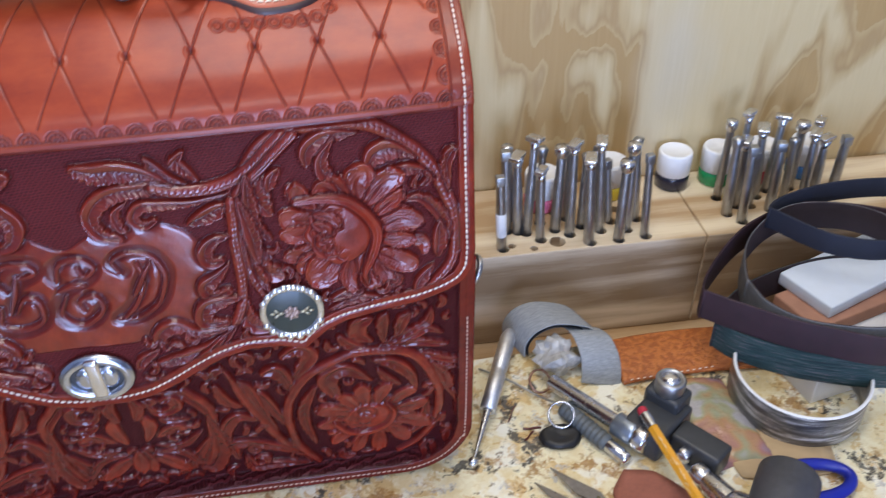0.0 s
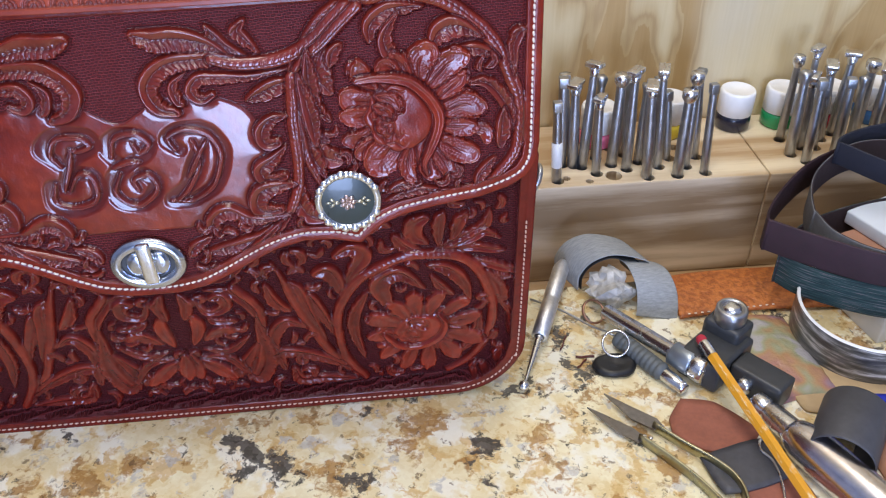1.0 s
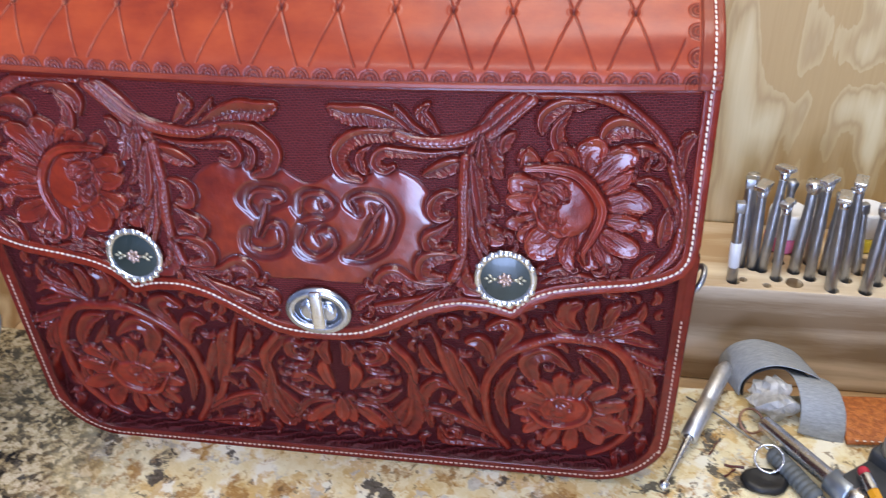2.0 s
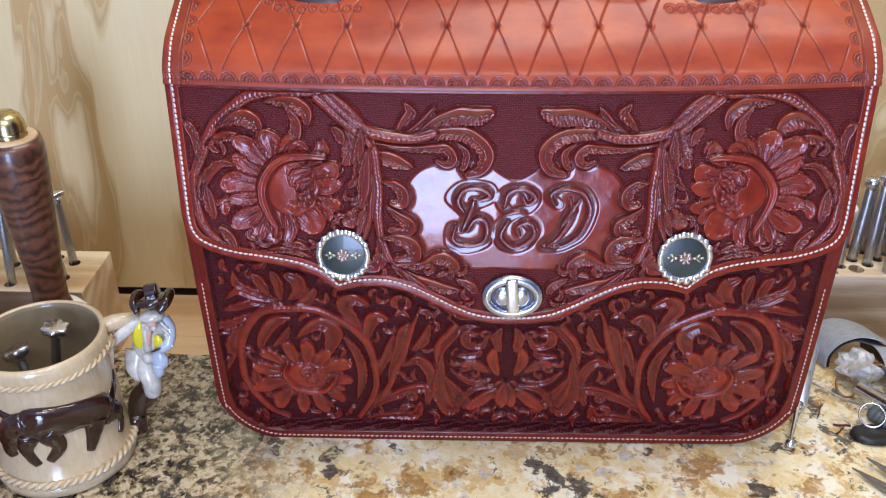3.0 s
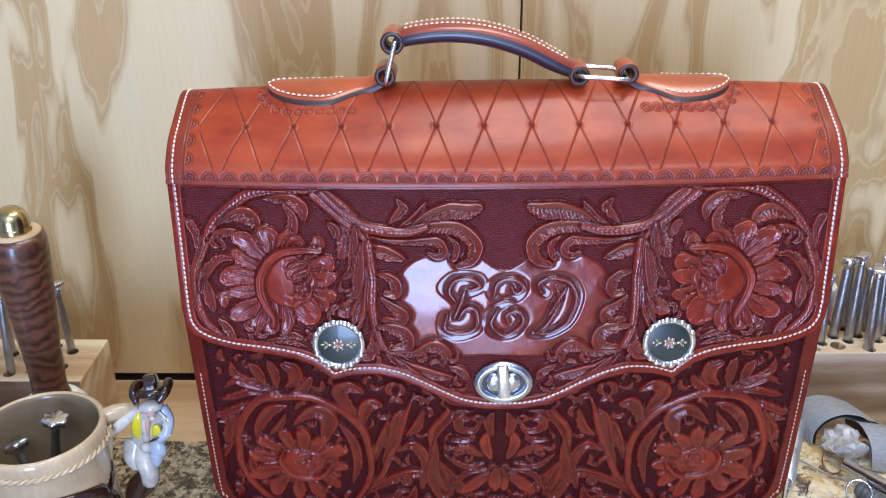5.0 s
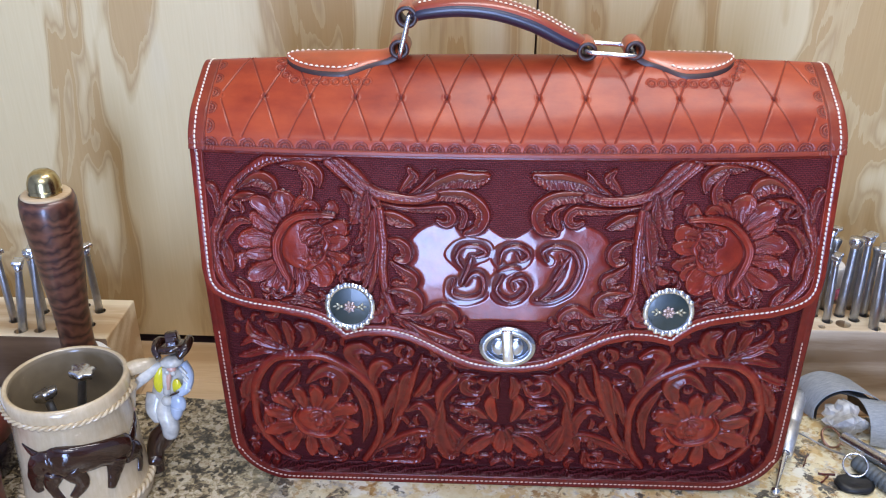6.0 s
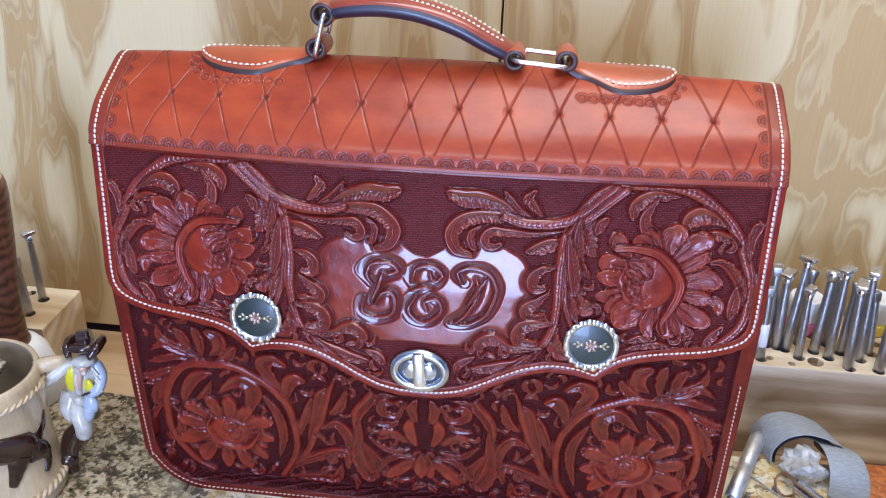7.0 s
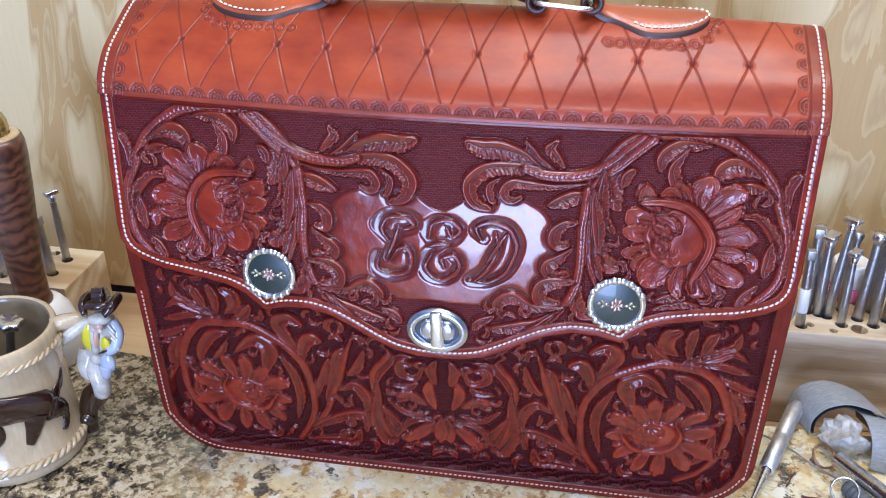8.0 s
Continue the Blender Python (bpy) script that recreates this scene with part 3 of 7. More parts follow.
            self.lay(win, 1.2 + 1.0 * (1 - (1 - e) ** 2) - 0.55 * np.clip(1 - np.abs(side) / ww, 0, 1), 0.95, 0.9, 1.0)
        self.both(cut, 1.2 * w, 2 * w, 0.6 * w, c)

    def disc(self, x, z, rx, rz):
        """The smooth round heart over the petals' roots, with rows of curved cuts on one side."""
        for sx in (1, -1):
            u, v = (sx * self.X - x) / rx, (self.Z - z) / rz
            d, th = np.hypot(u, v), np.arctan2(v, -u)
            edge = 1 + 0.05 * np.cos(9 * th) * (u < 0.2)
            s = (edge - d) * min(rx, rz)
            h = self.depth * (1.15 + 0.35 * np.sqrt(np.clip(1 - d * d, 0, 1)))
            cut = np.zeros_like(h)
            for r0 in (0.52, 0.80):
                lip = np.exp(-((d - r0 - 0.05 * np.cos(11 * th + 6 * r0)) * rx / 0.8) ** 2)
                rays = np.clip(np.cos(22 * th + 8 * d), 0, 1) ** 3 * np.exp(-((d - r0 + 0.11) * rx / 1.6) ** 2)
                cut += (lip + 0.7 * rays) * ease(-u, -0.25, 0.15)
            m = s > 0
            g = np.exp(-(np.minimum(s, 0) / 0.8) ** 2)
            self.H = np.where(m, h * (1 - (1 - np.clip(s / 1.2, 0, 1)) ** 2 * 0.5) - 0.55 * self.depth * cut, self.H - 0.5 * g * (s > -3))
            self.D = np.clip(np.where(m, 0.92 - 0.5 * cut, self.D * (1 - 0.4 * g)) * (1 - 0.45 * np.exp(-(s / 0.5) ** 2)), 0, 1)

    def seed(self, x, z, rx, rz):
        """A pebbled oval in the heart of a flower."""
        for sx in (1, -1):
            u, v = (sx * self.X - x) / rx, (self.Z - z) / rz
            m = u * u + v * v < 1
            d = np.hypot(u, v)
            peb = np.sin(self.X * 4.4) * np.sin(self.Z * 4.4)
            self.H += m * (0.9 * np.sqrt(np.clip(1 - d * d, 0, 1)) + 0.35 * peb - 0.4)
            ring = np.exp(-((d - 1) * min(rx, rz) / 0.6) ** 2)
            self.H -= 0.6 * ring
            self.D = np.clip(self.D * (1 - 0.5 * ring) - 0.25 * m * (peb < 0), 0, 1)

    def fill(self, x0, x1, z0, z1, step, gap, seed, size=(9, 15)):
        """Small curled leaves in what ground is still open, the same on both sides."""
        rng = random.Random(seed)
        zs = np.arange(z0, z1, step)
        for k, z in enumerate(zs):
            for x in np.arange(x0 + (k % 2) * step / 2, x1, step):
                px, pz = x + rng.uniform(-1, 1), z + rng.uniform(-1, 1)
                a, L, turn = rng.uniform(0, 2 * math.pi), rng.uniform(*size), rng.choice((-1, 1)) * rng.uniform(0.5, 1.1)
                c = int(np.argmin(np.abs(self.X[0] - px)))
                r = int(np.argmin(np.abs(self.Z[:, c] - pz)))
                g = max(2, int(gap * 1.7))
                near = self.D[max(0, r - g):r + g, max(0, c - g):c + g]
                if near.size == 0 or near.max() > 0.3:
                    continue
                pts = []
                for u in (-0.5, -0.17, 0.17, 0.5):
                    b = a + turn * u * 1.6
                    pts += [px + L * u * math.cos(b), pz + L * u * math.sin(b)]
                self.leaf(1.4, rng.uniform(0.27, 0.34) * L, 0.2 * L, *pts)

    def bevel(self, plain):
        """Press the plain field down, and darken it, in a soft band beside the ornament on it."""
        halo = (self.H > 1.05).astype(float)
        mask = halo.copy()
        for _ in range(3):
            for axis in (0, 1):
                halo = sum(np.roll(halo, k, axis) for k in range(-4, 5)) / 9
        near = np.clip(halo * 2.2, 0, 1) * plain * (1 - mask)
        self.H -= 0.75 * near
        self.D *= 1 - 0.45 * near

    def antique_and_shade(self, least, rounds):
        """Round the relief off a little; recesses are coloured darker than ridges, thicker dye and painted shade in
        one.
        """
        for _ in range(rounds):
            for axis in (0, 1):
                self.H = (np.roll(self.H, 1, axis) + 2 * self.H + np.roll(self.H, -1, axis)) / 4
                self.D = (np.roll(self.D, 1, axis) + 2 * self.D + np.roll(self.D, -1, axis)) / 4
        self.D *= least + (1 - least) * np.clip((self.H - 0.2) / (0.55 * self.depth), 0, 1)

    def sunk(self, w, *c):
        """A band pressed down round the monogram."""
        win = self.field([(c[i], c[i + 1]) for i in range(0, len(c), 2)], 2 * w, 2 * w, 2 * w)
        r, cc, s = win[:3]
        f = np.clip(s / 1.3 + 0.4, 0, 1)
        self.H[r, cc] += f * (0.15 - self.H[r, cc]) * 0.85
        self.D[r, cc] += f * (0.42 - self.D[r, cc])

    def scroll(self, w, *c):
        win = self.field([(c[i], c[i + 1]) for i in range(0, len(c), 2)], 1.2 * w, 2 * w, 1.2 * w)
        r, cc, s, side, along, ww, L = win
        e = np.clip(s / 0.8, 0, 1)
        self.lay(win, 0.3 + 1.0 * (1 - (1 - e) ** 2) - 0.45 * np.exp(-(side / 0.35) ** 2), 0.8 - 0.3 * np.exp(-(side / 0.35) ** 2), 0.3, 0.6)


def edge_distance(X, Z, pts):
    """Distance in millimetres from grid points to an open polyline given in metres."""
    best = np.full(X.shape, 1e9)
    for (ax, az), (bx, bz) in zip(pts, pts[1:]):
        dx, dz = bx - ax, bz - az
        u = np.clip(((X - ax) * dx + (Z - az) * dz) / max(dx * dx + dz * dz, 1e-12), 0, 1)
        best = np.minimum(best, np.hypot(X - ax - u * dx, Z - az - u * dz))
    return best * 1000


briefcase = thing("briefcase", pose(0, 0, 0, 0, -0.6, 0), "red-brown tooled leather briefcase with silver conchos, standing on granite", "briefcase")

# flap front: floral carving round a plain field with a monogram
nx, nz = 900, 350
xs = np.linspace(-HALF, HALF, nx)
V = np.linspace(0, 1, nz)[:, None]
X = np.broadcast_to(xs, (nz, nx)).copy()
Z = flap_edge(xs)[None, :] * (1 - V) + SEAM * V
art = Carving(X, Z)
half_line = [(x, z) for x, z in OUTLINE] + [(HALF, SEAM)]
rim_line = [(-x, z) for x, z in reversed(half_line)] + half_line[1:]
rim = edge_distance(X, Z, rim_line)
# the plain field in the middle
blob = 1 - np.maximum(np.abs(art.X) / 74, 0) ** 4 - (np.abs(art.Z - 220) / (40 - 14 * np.exp(-(art.X / 16) ** 2) * (art.Z > 220))) ** 4
inside = np.clip(blob * 6 + 0.5, 0, 1)
art.H += 0.75 * inside
art.D += 1.0 * inside
# ring and the leaves that spring from it
art.stem(4, 5, 3.5, 95, 271, 107, 292, 120, 303, 132, 307, 154, 307, 174, 303, 189, 293, 201, 280, 210, 262, 216, 245, 217, 226, 214, 212, 205, 200, 195, 193)
art.leaf(1, 4.5, 1, 96, 272, 109, 287, 122, 297, 135, 302)
art.leaf(1, 7, 2, 166, 300, 149, 300, 139, 294, 137, 284)
art.leaf(1, 6, 2, 152, 299, 145, 285, 150, 271, 156, 264)
art.leaf(1, 8, 3, 197, 281, 183, 288, 174, 286, 170, 280)
art.leaf(1, 5, 2, 206, 269, 194, 274, 185, 277)
art.leaf(1.5, 5, 1.5, 186, 255, 198, 256, 207, 248, 212, 236, 211, 221)
art.leaf(1, 6, 1, 209, 241, 208, 227, 206, 216)
art.leaf(1, 5, 1, 204, 211, 197, 202, 192, 194)
art.leaf(1, 9, 4, 113, 284, 109, 275, 109, 266, 114, 258)
art.leaf(1, 5, 2, 122, 284, 117, 279, 115, 272)
art.leaf(1, 4, 1, 176, 193, 157, 193, 140, 188)
art.leaf(1, 4, 1, 162, 198, 150, 197, 140, 193)
art.leaf(1, 5, 1.5, 214, 259, 213, 274, 216, 282, 220, 284)
# flower: petals, heart, then the ribbon
art.flower(158, 240, 34, 0.95, 19, 0.2)
art.petal(3, 12, 9, 141, 247, 128, 250, 120, 255)
art.petal(3, 9, 7, 138, 257, 130, 266, 128, 273)
art.petal(3, 10, 8, 141, 240, 128, 240, 118, 242)
art.petal(3, 9, 7, 139, 232, 129, 227, 117, 227)
art.petal(3, 8, 6, 139, 228, 129, 221, 127, 216)
art.petal(4, 15, 13, 150, 225, 142, 218, 135, 211)
art.petal(3, 8, 6, 156, 221, 153, 209, 157, 198)
art.petal(3, 9, 8, 165, 214, 165, 206, 169, 202)
art.petal(3, 9, 7, 169, 219, 175, 210, 180, 198)
art.petal(4, 11, 10, 172, 223, 183, 217, 193, 213)
art.petal(3, 7, 6, 187, 229, 197, 228, 199, 220)
art.petal(3, 9, 7, 173, 231, 184, 231, 193, 231)
art.petal(4, 11, 9, 173, 239, 185, 244, 198, 241)
art.petal(3, 9, 7, 171, 248, 181, 256, 187, 262)
art.petal(4, 11, 9, 166, 255, 177, 268, 187, 273)
art.petal(4, 11, 10, 162, 259, 162, 270, 168, 278)
art.petal(3, 7, 5, 157, 262, 152, 271, 148, 277)
art.petal(3, 8, 6, 151, 263, 145, 269, 139, 267)
art.disc(151, 239, 19, 20)
art.petal(2, 7, 5, 138, 252, 146, 249, 151, 243)
art.petal(2, 6, 4, 137, 246, 143, 243, 147, 239)
art.seed(142, 234, 5.5, 7)
art.band(3.2, 128, 263, 142, 263, 156, 260, 165, 252, 171, 241, 171, 230, 167, 219, 163, 211, 164, 204)
# upper sprays
art.leaf(1, 5, 2, 80, 282, 73, 289, 69, 295, 73, 300)
art.leaf(1, 4.5, 1.5, 74, 280, 63, 286, 57, 293, 54, 299)
art.leaf(2, 8, 5, 65, 280, 52, 288, 39, 292, 26, 292, 17, 295)
art.leaf(2, 7, 4, 80, 277, 61, 279, 44, 280, 30, 278, 20, 267, 23, 255, 32, 251)
art.leaf(1.5, 5, 3, 92, 272, 72, 269, 55, 269, 46, 269, 42, 263, 46, 258, 52, 260)
art.leaf(1, 4, 1.5, 40, 274, 33, 267, 34, 258, 37, 255)
art.leaf(1.5, 7, 3, 94, 265, 83, 261, 70, 256)
art.stem(5, 5, 4, 125, 303, 110, 289, 96, 280, 82, 277, 64, 277, 54, 280)
art.stem(4, 3.5, 2, 131, 303, 116, 289, 100, 275, 94, 265)
# stems and lobes down to the clasp
art.leaf(1, 5, 2, 97, 262, 100, 243, 106, 230, 111, 228)
art.leaf(1.5, 8, 4, 99, 227, 108, 219, 116, 215)
art.leaf(1.5, 6, 2, 96, 235, 102, 219, 107, 206)
art.stem(4, 3.5, 2, 96, 265, 96, 243, 97, 223, 101, 209, 105, 199)
art.leaf(1.5, 7, 4, 93, 209, 91, 195, 95, 184, 104, 180)
art.stem(4, 4, 2, 94, 267, 92, 243, 93, 223, 91, 203, 85, 186, 71, 174, 48, 164)
art.leaf(1.5, 6, 3, 103, 282, 104, 266, 105, 250, 112, 241)
art.leaf(1.5, 6, 2, 98, 268, 101, 252, 103, 238, 104, 226)
art.leaf(2, 6, 4, 88, 244, 81, 242, 76, 236, 77, 229, 83, 229)
art.leaf(2, 6, 4, 87, 226, 79, 218, 72, 213, 75, 207, 84, 209)
art.leaf(2, 7, 4, 89, 203, 79, 202, 70, 198, 69, 189, 80, 188)
art.leaf(1.5, 6, 2, 86, 184, 71, 172, 51, 166, 34, 163)
art.leaf(1.5, 5, 2, 78, 179, 62, 163, 51, 155)
art.leaf(1.5, 6, 4, 85, 184, 64, 182, 50, 188, 41, 183, 44, 175)
art.leaf(1.5, 5, 2, 39, 173, 29, 167, 25, 162)
# monogram scrolls
art.sunk(4.2, -34.4, 223, -42.8, 233, -34.4, 242, -17.5, 240, -16.3, 233, -27.6, 226, -34.4, 211, -42.9, 210, -43.0, 198, -30.5, 196, -18.2, 202, -18.3, 215, -26.0, 218)
art.sunk(4.2, -4.0, 222, -9.9, 232, 1.2, 240, 13.6, 235, 10.9, 226, -2.1, 220, -10.6, 211, -6.6, 198, 6.1, 197, 13.4, 208, 7.5, 215)
art.sunk(4.2, 29.4, 228, 23.6, 234, 30.6, 240, 45.3, 239, 52.3, 226, 47.1, 207, 32.6, 198, 20.2, 198, 30.3, 207, 38.8, 224)
art.scroll(1.5, -33.7, 222, -38.2, 230, -33.7, 239, -22.4, 239, -17.0, 234, -23.8, 231, -28.3, 232)
art.scroll(1.5, -27.6, 231, -29.8, 221, -35.2, 208)
art.scroll(1.5, -39.8, 212, -41.4, 201, -29.8, 198, -19.0, 203, -19.1, 215, -26.0, 217, -32.1, 208)
art.scroll(1.5, -7.1, 226, -3.6, 237, 7.5, 240, 14.4, 233, 8.6, 228, 6.2, 234)
art.scroll(1.5, -7.8, 220, 0.5, 223, 7.3, 222)
art.scroll(1.5, -4.7, 216, -8.2, 204, 2.3, 196, 13.5, 205, 10.5, 214, 2.3, 212, 4.0, 205)
art.scroll(1.5, 27.9, 228, 24.6, 236, 33.2, 240, 45.4, 237, 51.0, 224, 46.0, 207, 32.6, 198, 20.2, 198)
art.scroll(1.5, 37.2, 233, 39.3, 221, 33.3, 208, 23.9, 198)
art.scroll(1.5, 43.8, 233, 37.2, 220, 32.4, 212)
art.fill(30, 92, 152, 178, 8, 2.2, 6, (8, 11))
art.fill(100, 204, 190, 280, 7, 2.4, 21, (8, 11))
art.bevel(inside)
art.antique_and_shade(0.6, 0)
# plain border with a cut line inside it
band = np.clip((9.2 - rim) / 0.5, 0, 1)
art.H += band * (1.35 - art.H) - 0.9 * np.exp(-((rim - 9.6) / 0.55) ** 2)
art.D += band * (0.75 - art.D)
art.D *= 1 - 0.8 * np.exp(-((rim - 9.6) / 0.6) ** 2)
trough = np.exp(-((rim - 5.0) / 0.8) ** 2)
art.H -= 0.35 * trough + 0.45 * np.clip((1.3 - rim) / 1.3, 0, 1) ** 2
top_band = np.clip((Z * 1000 - 306.5) / 0.6, 0, 1) * (rim > 9.6)
art.H += top_band * (0.9 - art.H)
art.D += top_band * (0.6 - art.D)
P = np.stack([X, flap_y(X, Z) - art.H * 0.001, Z - sag(X, Z)], -1)
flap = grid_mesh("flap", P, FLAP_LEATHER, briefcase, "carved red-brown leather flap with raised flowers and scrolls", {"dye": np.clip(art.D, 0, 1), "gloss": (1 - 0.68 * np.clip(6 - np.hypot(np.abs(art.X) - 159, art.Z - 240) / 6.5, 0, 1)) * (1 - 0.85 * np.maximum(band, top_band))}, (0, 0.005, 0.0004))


def flap_at(x, z, lift=0.0):
    return Vector((x, float(flap_y(x, z)) - 0.0011 - lift, z - float(sag(x, z))))


# top panel: scored diamonds over the rounded top
PROFILE = spline([(0.0098, 0.3072), (0.0135, 0.3205), (0.0245, 0.3335), (0.0400, 0.3450), (0.0560, 0.3555), (0.0720, 0.3618), (0.0850, 0.3590), (0.1010, 0.3510), (0.1180, 0.3340), (0.1290, 0.3050), (0.1320, 0.2500), (0.1330, 0.0600)], 420)
RUN = np.concatenate([[0], np.cumsum(np.hypot(*np.diff(PROFILE, axis=0).T))])
ARC = np.concatenate([np.linspace(0.0028, 0.112, 210), np.linspace(0.116, RUN[-1] - 1e-6, 30)])
PY, PZ = np.interp(ARC, RUN, PROFILE[:, 0]), np.interp(ARC, RUN, PROFILE[:, 1])
TY, TZ = np.gradient(PY, ARC), np.gradient(PZ, ARC)
DOT_ROW, PITCH = 0.0470, 0.0327
xs2 = np.linspace(-HALF, HALF, 1000)
A, X2 = ARC[:, None], np.broadcast_to(xs2, (len(ARC), 1000))
H2, D2 = np.zeros(X2.shape), np.ones(X2.shape)
field2 = (np.abs(X2) < 0.2085) & (A > 0.013)
for sgn in (1, -1):
    ph = (X2 - 0.0190) / PITCH + sgn * (A - DOT_ROW) / 0.085
    dist = np.abs(ph - np.round(ph)) * PITCH * 0.93
    cut = np.exp(-(dist / 0.00045) ** 2) * field2
    H2 -= 0.55 * cut
    D2 *= 1 - 0.7 * cut
for row in range(0, 3):
    a0 = DOT_ROW + row * 0.0425
    off = 0.5 * (row % 2)
    ph = (X2 - 0.0190) / PITCH - off
    dd = np.hypot((ph - np.round(ph)) * PITCH, A - a0)
    pit = np.exp(-(dd / 0.0016) ** 2) * field2
    H2 -= 0.8 * pit - 0.3 * np.exp(-((dd - 0.0028) / 0.0007) ** 2) * field2
    D2 *= 1 - 0.75 * pit


def fan_stamps(u, v, step, r):
    """Half-round stamps with a rayed centre, in a row along u, rising along v."""
    global H2, D2
    ph = u / step
    du = (ph - np.round(ph)) * step
    dd = np.hypot(du, v)
    m = (v > -0.0002) & (dd < r)
    rings = np.cos(dd / r * math.pi * 5) * 0.28
    rays = 0.2 * np.cos(np.arctan2(v, du) * 9) * (dd < 0.7 * r)
    H2 += m * (rings + rays - 0.35)
    D2 *= 1 - m * np.clip(0.50 - 0.8 * rings, 0, 0.85)


fan_stamps(X2 + 0.2130, A - 0.0066, 0.01335, 0.0056)
for s in (1, -1):
    fan_stamps(A - 0.020, 0.2155 - s * X2, 0.0150, 0.0056)
# scalloped stamps round the tip and the front edge of the handle tabs
for s, x0, x1 in ((-1, -0.0885, -0.1660), (1, 0.0885, 0.1600)):
    spots = [(x1 + s * (-0.0170 + 0.0212 * math.cos(a)), 0.069 + 0.0212 * math.sin(a)) for a in np.linspace(-math.pi / 2, math.pi / 2, 9)]
    spots += [(x1 + s * (-0.0170 - 0.0074 * k), 0.0478) for k in range(1, 7)]
    for px, py in spots:
        pa = float(np.interp(py, PY[:190], ARC[:190]))
        dd = np.hypot(X2 - px, A - pa)
        mk = dd < 0.0040
        H2 += mk * (0.40 * np.cos(dd / 0.0040 * math.pi * 3) - 0.35)
        D2 *= 1 - 0.40 * mk * (np.abs(dd - 0.0024) < 0.0008)
bar = (A < 0.0058)
H2 += 0.35 * bar - 0.5 * np.exp(-((A - 0.0060) / 0.0005) ** 2)
D2 *= 1 - 0.55 * np.exp(-((A - 0.0060) / 0.0007) ** 2)
D2 = np.where(A < 0.0058, 0.75, D2)
edge2 = np.abs(X2)
H2 -= 0.7 * np.exp(-((edge2 - 0.2168) / 0.0005) ** 2) + 0.35 * np.exp(-((edge2 - 0.2240) / 0.0008) ** 2) + 0.9 * np.clip((edge2 - 0.2277) / 0.0013, 0, 1) ** 2
D2 = np.where(edge2 > 0.2168, 0.58, D2) * (1 - 0.6 * np.exp(-((edge2 - 0.2168) / 0.0006) ** 2))
lift = H2 * 0.001
P = np.stack([X2, PY[:, None] - lift * TZ[:, None] - 0.0012 * np.ones_like(X2), PZ[:, None] + lift * TY[:, None] - sag(X2, PZ[:, None], PY[:, None])], -1)
grid_mesh("top_panel", P, TOP_LEATHER, flap, "smooth orange-red leather top scored with diamonds", {"dye": np.clip(D2, 0, 1)}, (0, 0.0035, -0.001))


def top_at(x, a, lift=0.0):
    y, z = np.interp(a, ARC, PY), np.interp(a, ARC, PZ)
    ty, tz = np.interp(a, ARC, TY), np.interp(a, ARC, TZ)
    return Vector((x, y - lift * tz - 0.0012, z + lift * ty - float(sag(x, z, y))))


def stitches(name, pts, normal, parent, step=0.0036, size=(0.0030, 0.0013, 0.0009), thread=None):
    """A row of thread stitches along pts, lying on a surface with the given outward normal at each point."""
    pts = [Vector(p) for p in pts]
    run = [0.0]
    for a, b in zip(pts, pts[1:]):
        run.append(run[-1] + (b - a).length)
    q = np.array([tuple(p) for p in pts])
    nn = np.array([tuple(v) for v in normal])
    bm = bmesh.new()
    s = step / 2
    k = 0
    while s < run[-1]:
        c = Vector([np.interp(s, run, q[:, i]) for i in range(3)])
        d = (Vector([np.interp(min(s + 0.001, run[-1]), run, q[:, i]) for i in range(3)]) - c).normalized()
        n = Vector([np.interp(s, run, nn[:, i]) for i in range(3)]).normalized()
        w = n.cross(d).normalized()
        d = (d + w * 0.10).normalized()
        rows = []
        for u, f, h in ((-0.5, 0.45, -0.3), (-0.3, 0.95, 0.7), (0, 1, 1), (0.3, 0.95, 0.7), (0.5, 0.45, -0.3)):
            p = c + d * (u * size[0])
            rows.append([bm.verts.new(p - w * size[1] / 2 * f), bm.verts.new(p + n * size[2] * h - w * size[1] * 0.25 * f), bm.verts.new(p + n * size[2] * h + w * size[1] * 0.25 * f), bm.verts.new(p + w * size[1] / 2 * f)])
        for a, b in zip(rows, rows[1:]):
            for i in range(3):
                bm.faces.new((a[i], a[i + 1], b[i + 1], b[i]))
        s += step
        k += 1
    ob = part(name, bm, thread or THREAD, parent, "row of pale waxed thread stitches")
    tagged(ob, kind="stuff")
    return ob


def inset_line(line, d):
    """A polyline moved d inwards (to the left of its run)."""
    p = np.array(line)
    t = np.gradient(p, axis=0)
    t /= np.maximum(np.hypot(t[:, 0], t[:, 1]), 1e-9)[:, None]
    return p + d * np.stack([-t[:, 1], t[:, 0]], -1)


fine_line = spline(rim_line[1:-1], 400)
rise = np.linspace(fine_line[-1][1], SEAM - 0.001, 30)[1:]
fine_line = np.vstack([np.stack([0 * rise - HALF, rise], -1)[::-1], fine_line, np.stack([0 * rise + HALF, rise], -1)])
ins = inset_line(fine_line, 0.0050)
stitches("flap_stitching", [flap_at(x, z, 0.0001) for x, z in ins], [(0, -1, 0.09)] * len(ins), flap)
for s in (-1, 1):
    arcs = np.linspace(0.002, 0.105, 60)
    pts = [top_at(s * 0.2240, a, -0.0002) for a in arcs]
    nor = [(0, -float(np.interp(a, ARC, TZ)), float(np.interp(a, ARC, TY))) for a in arcs]
    stitches("top_stitching", pts, nor, flap)

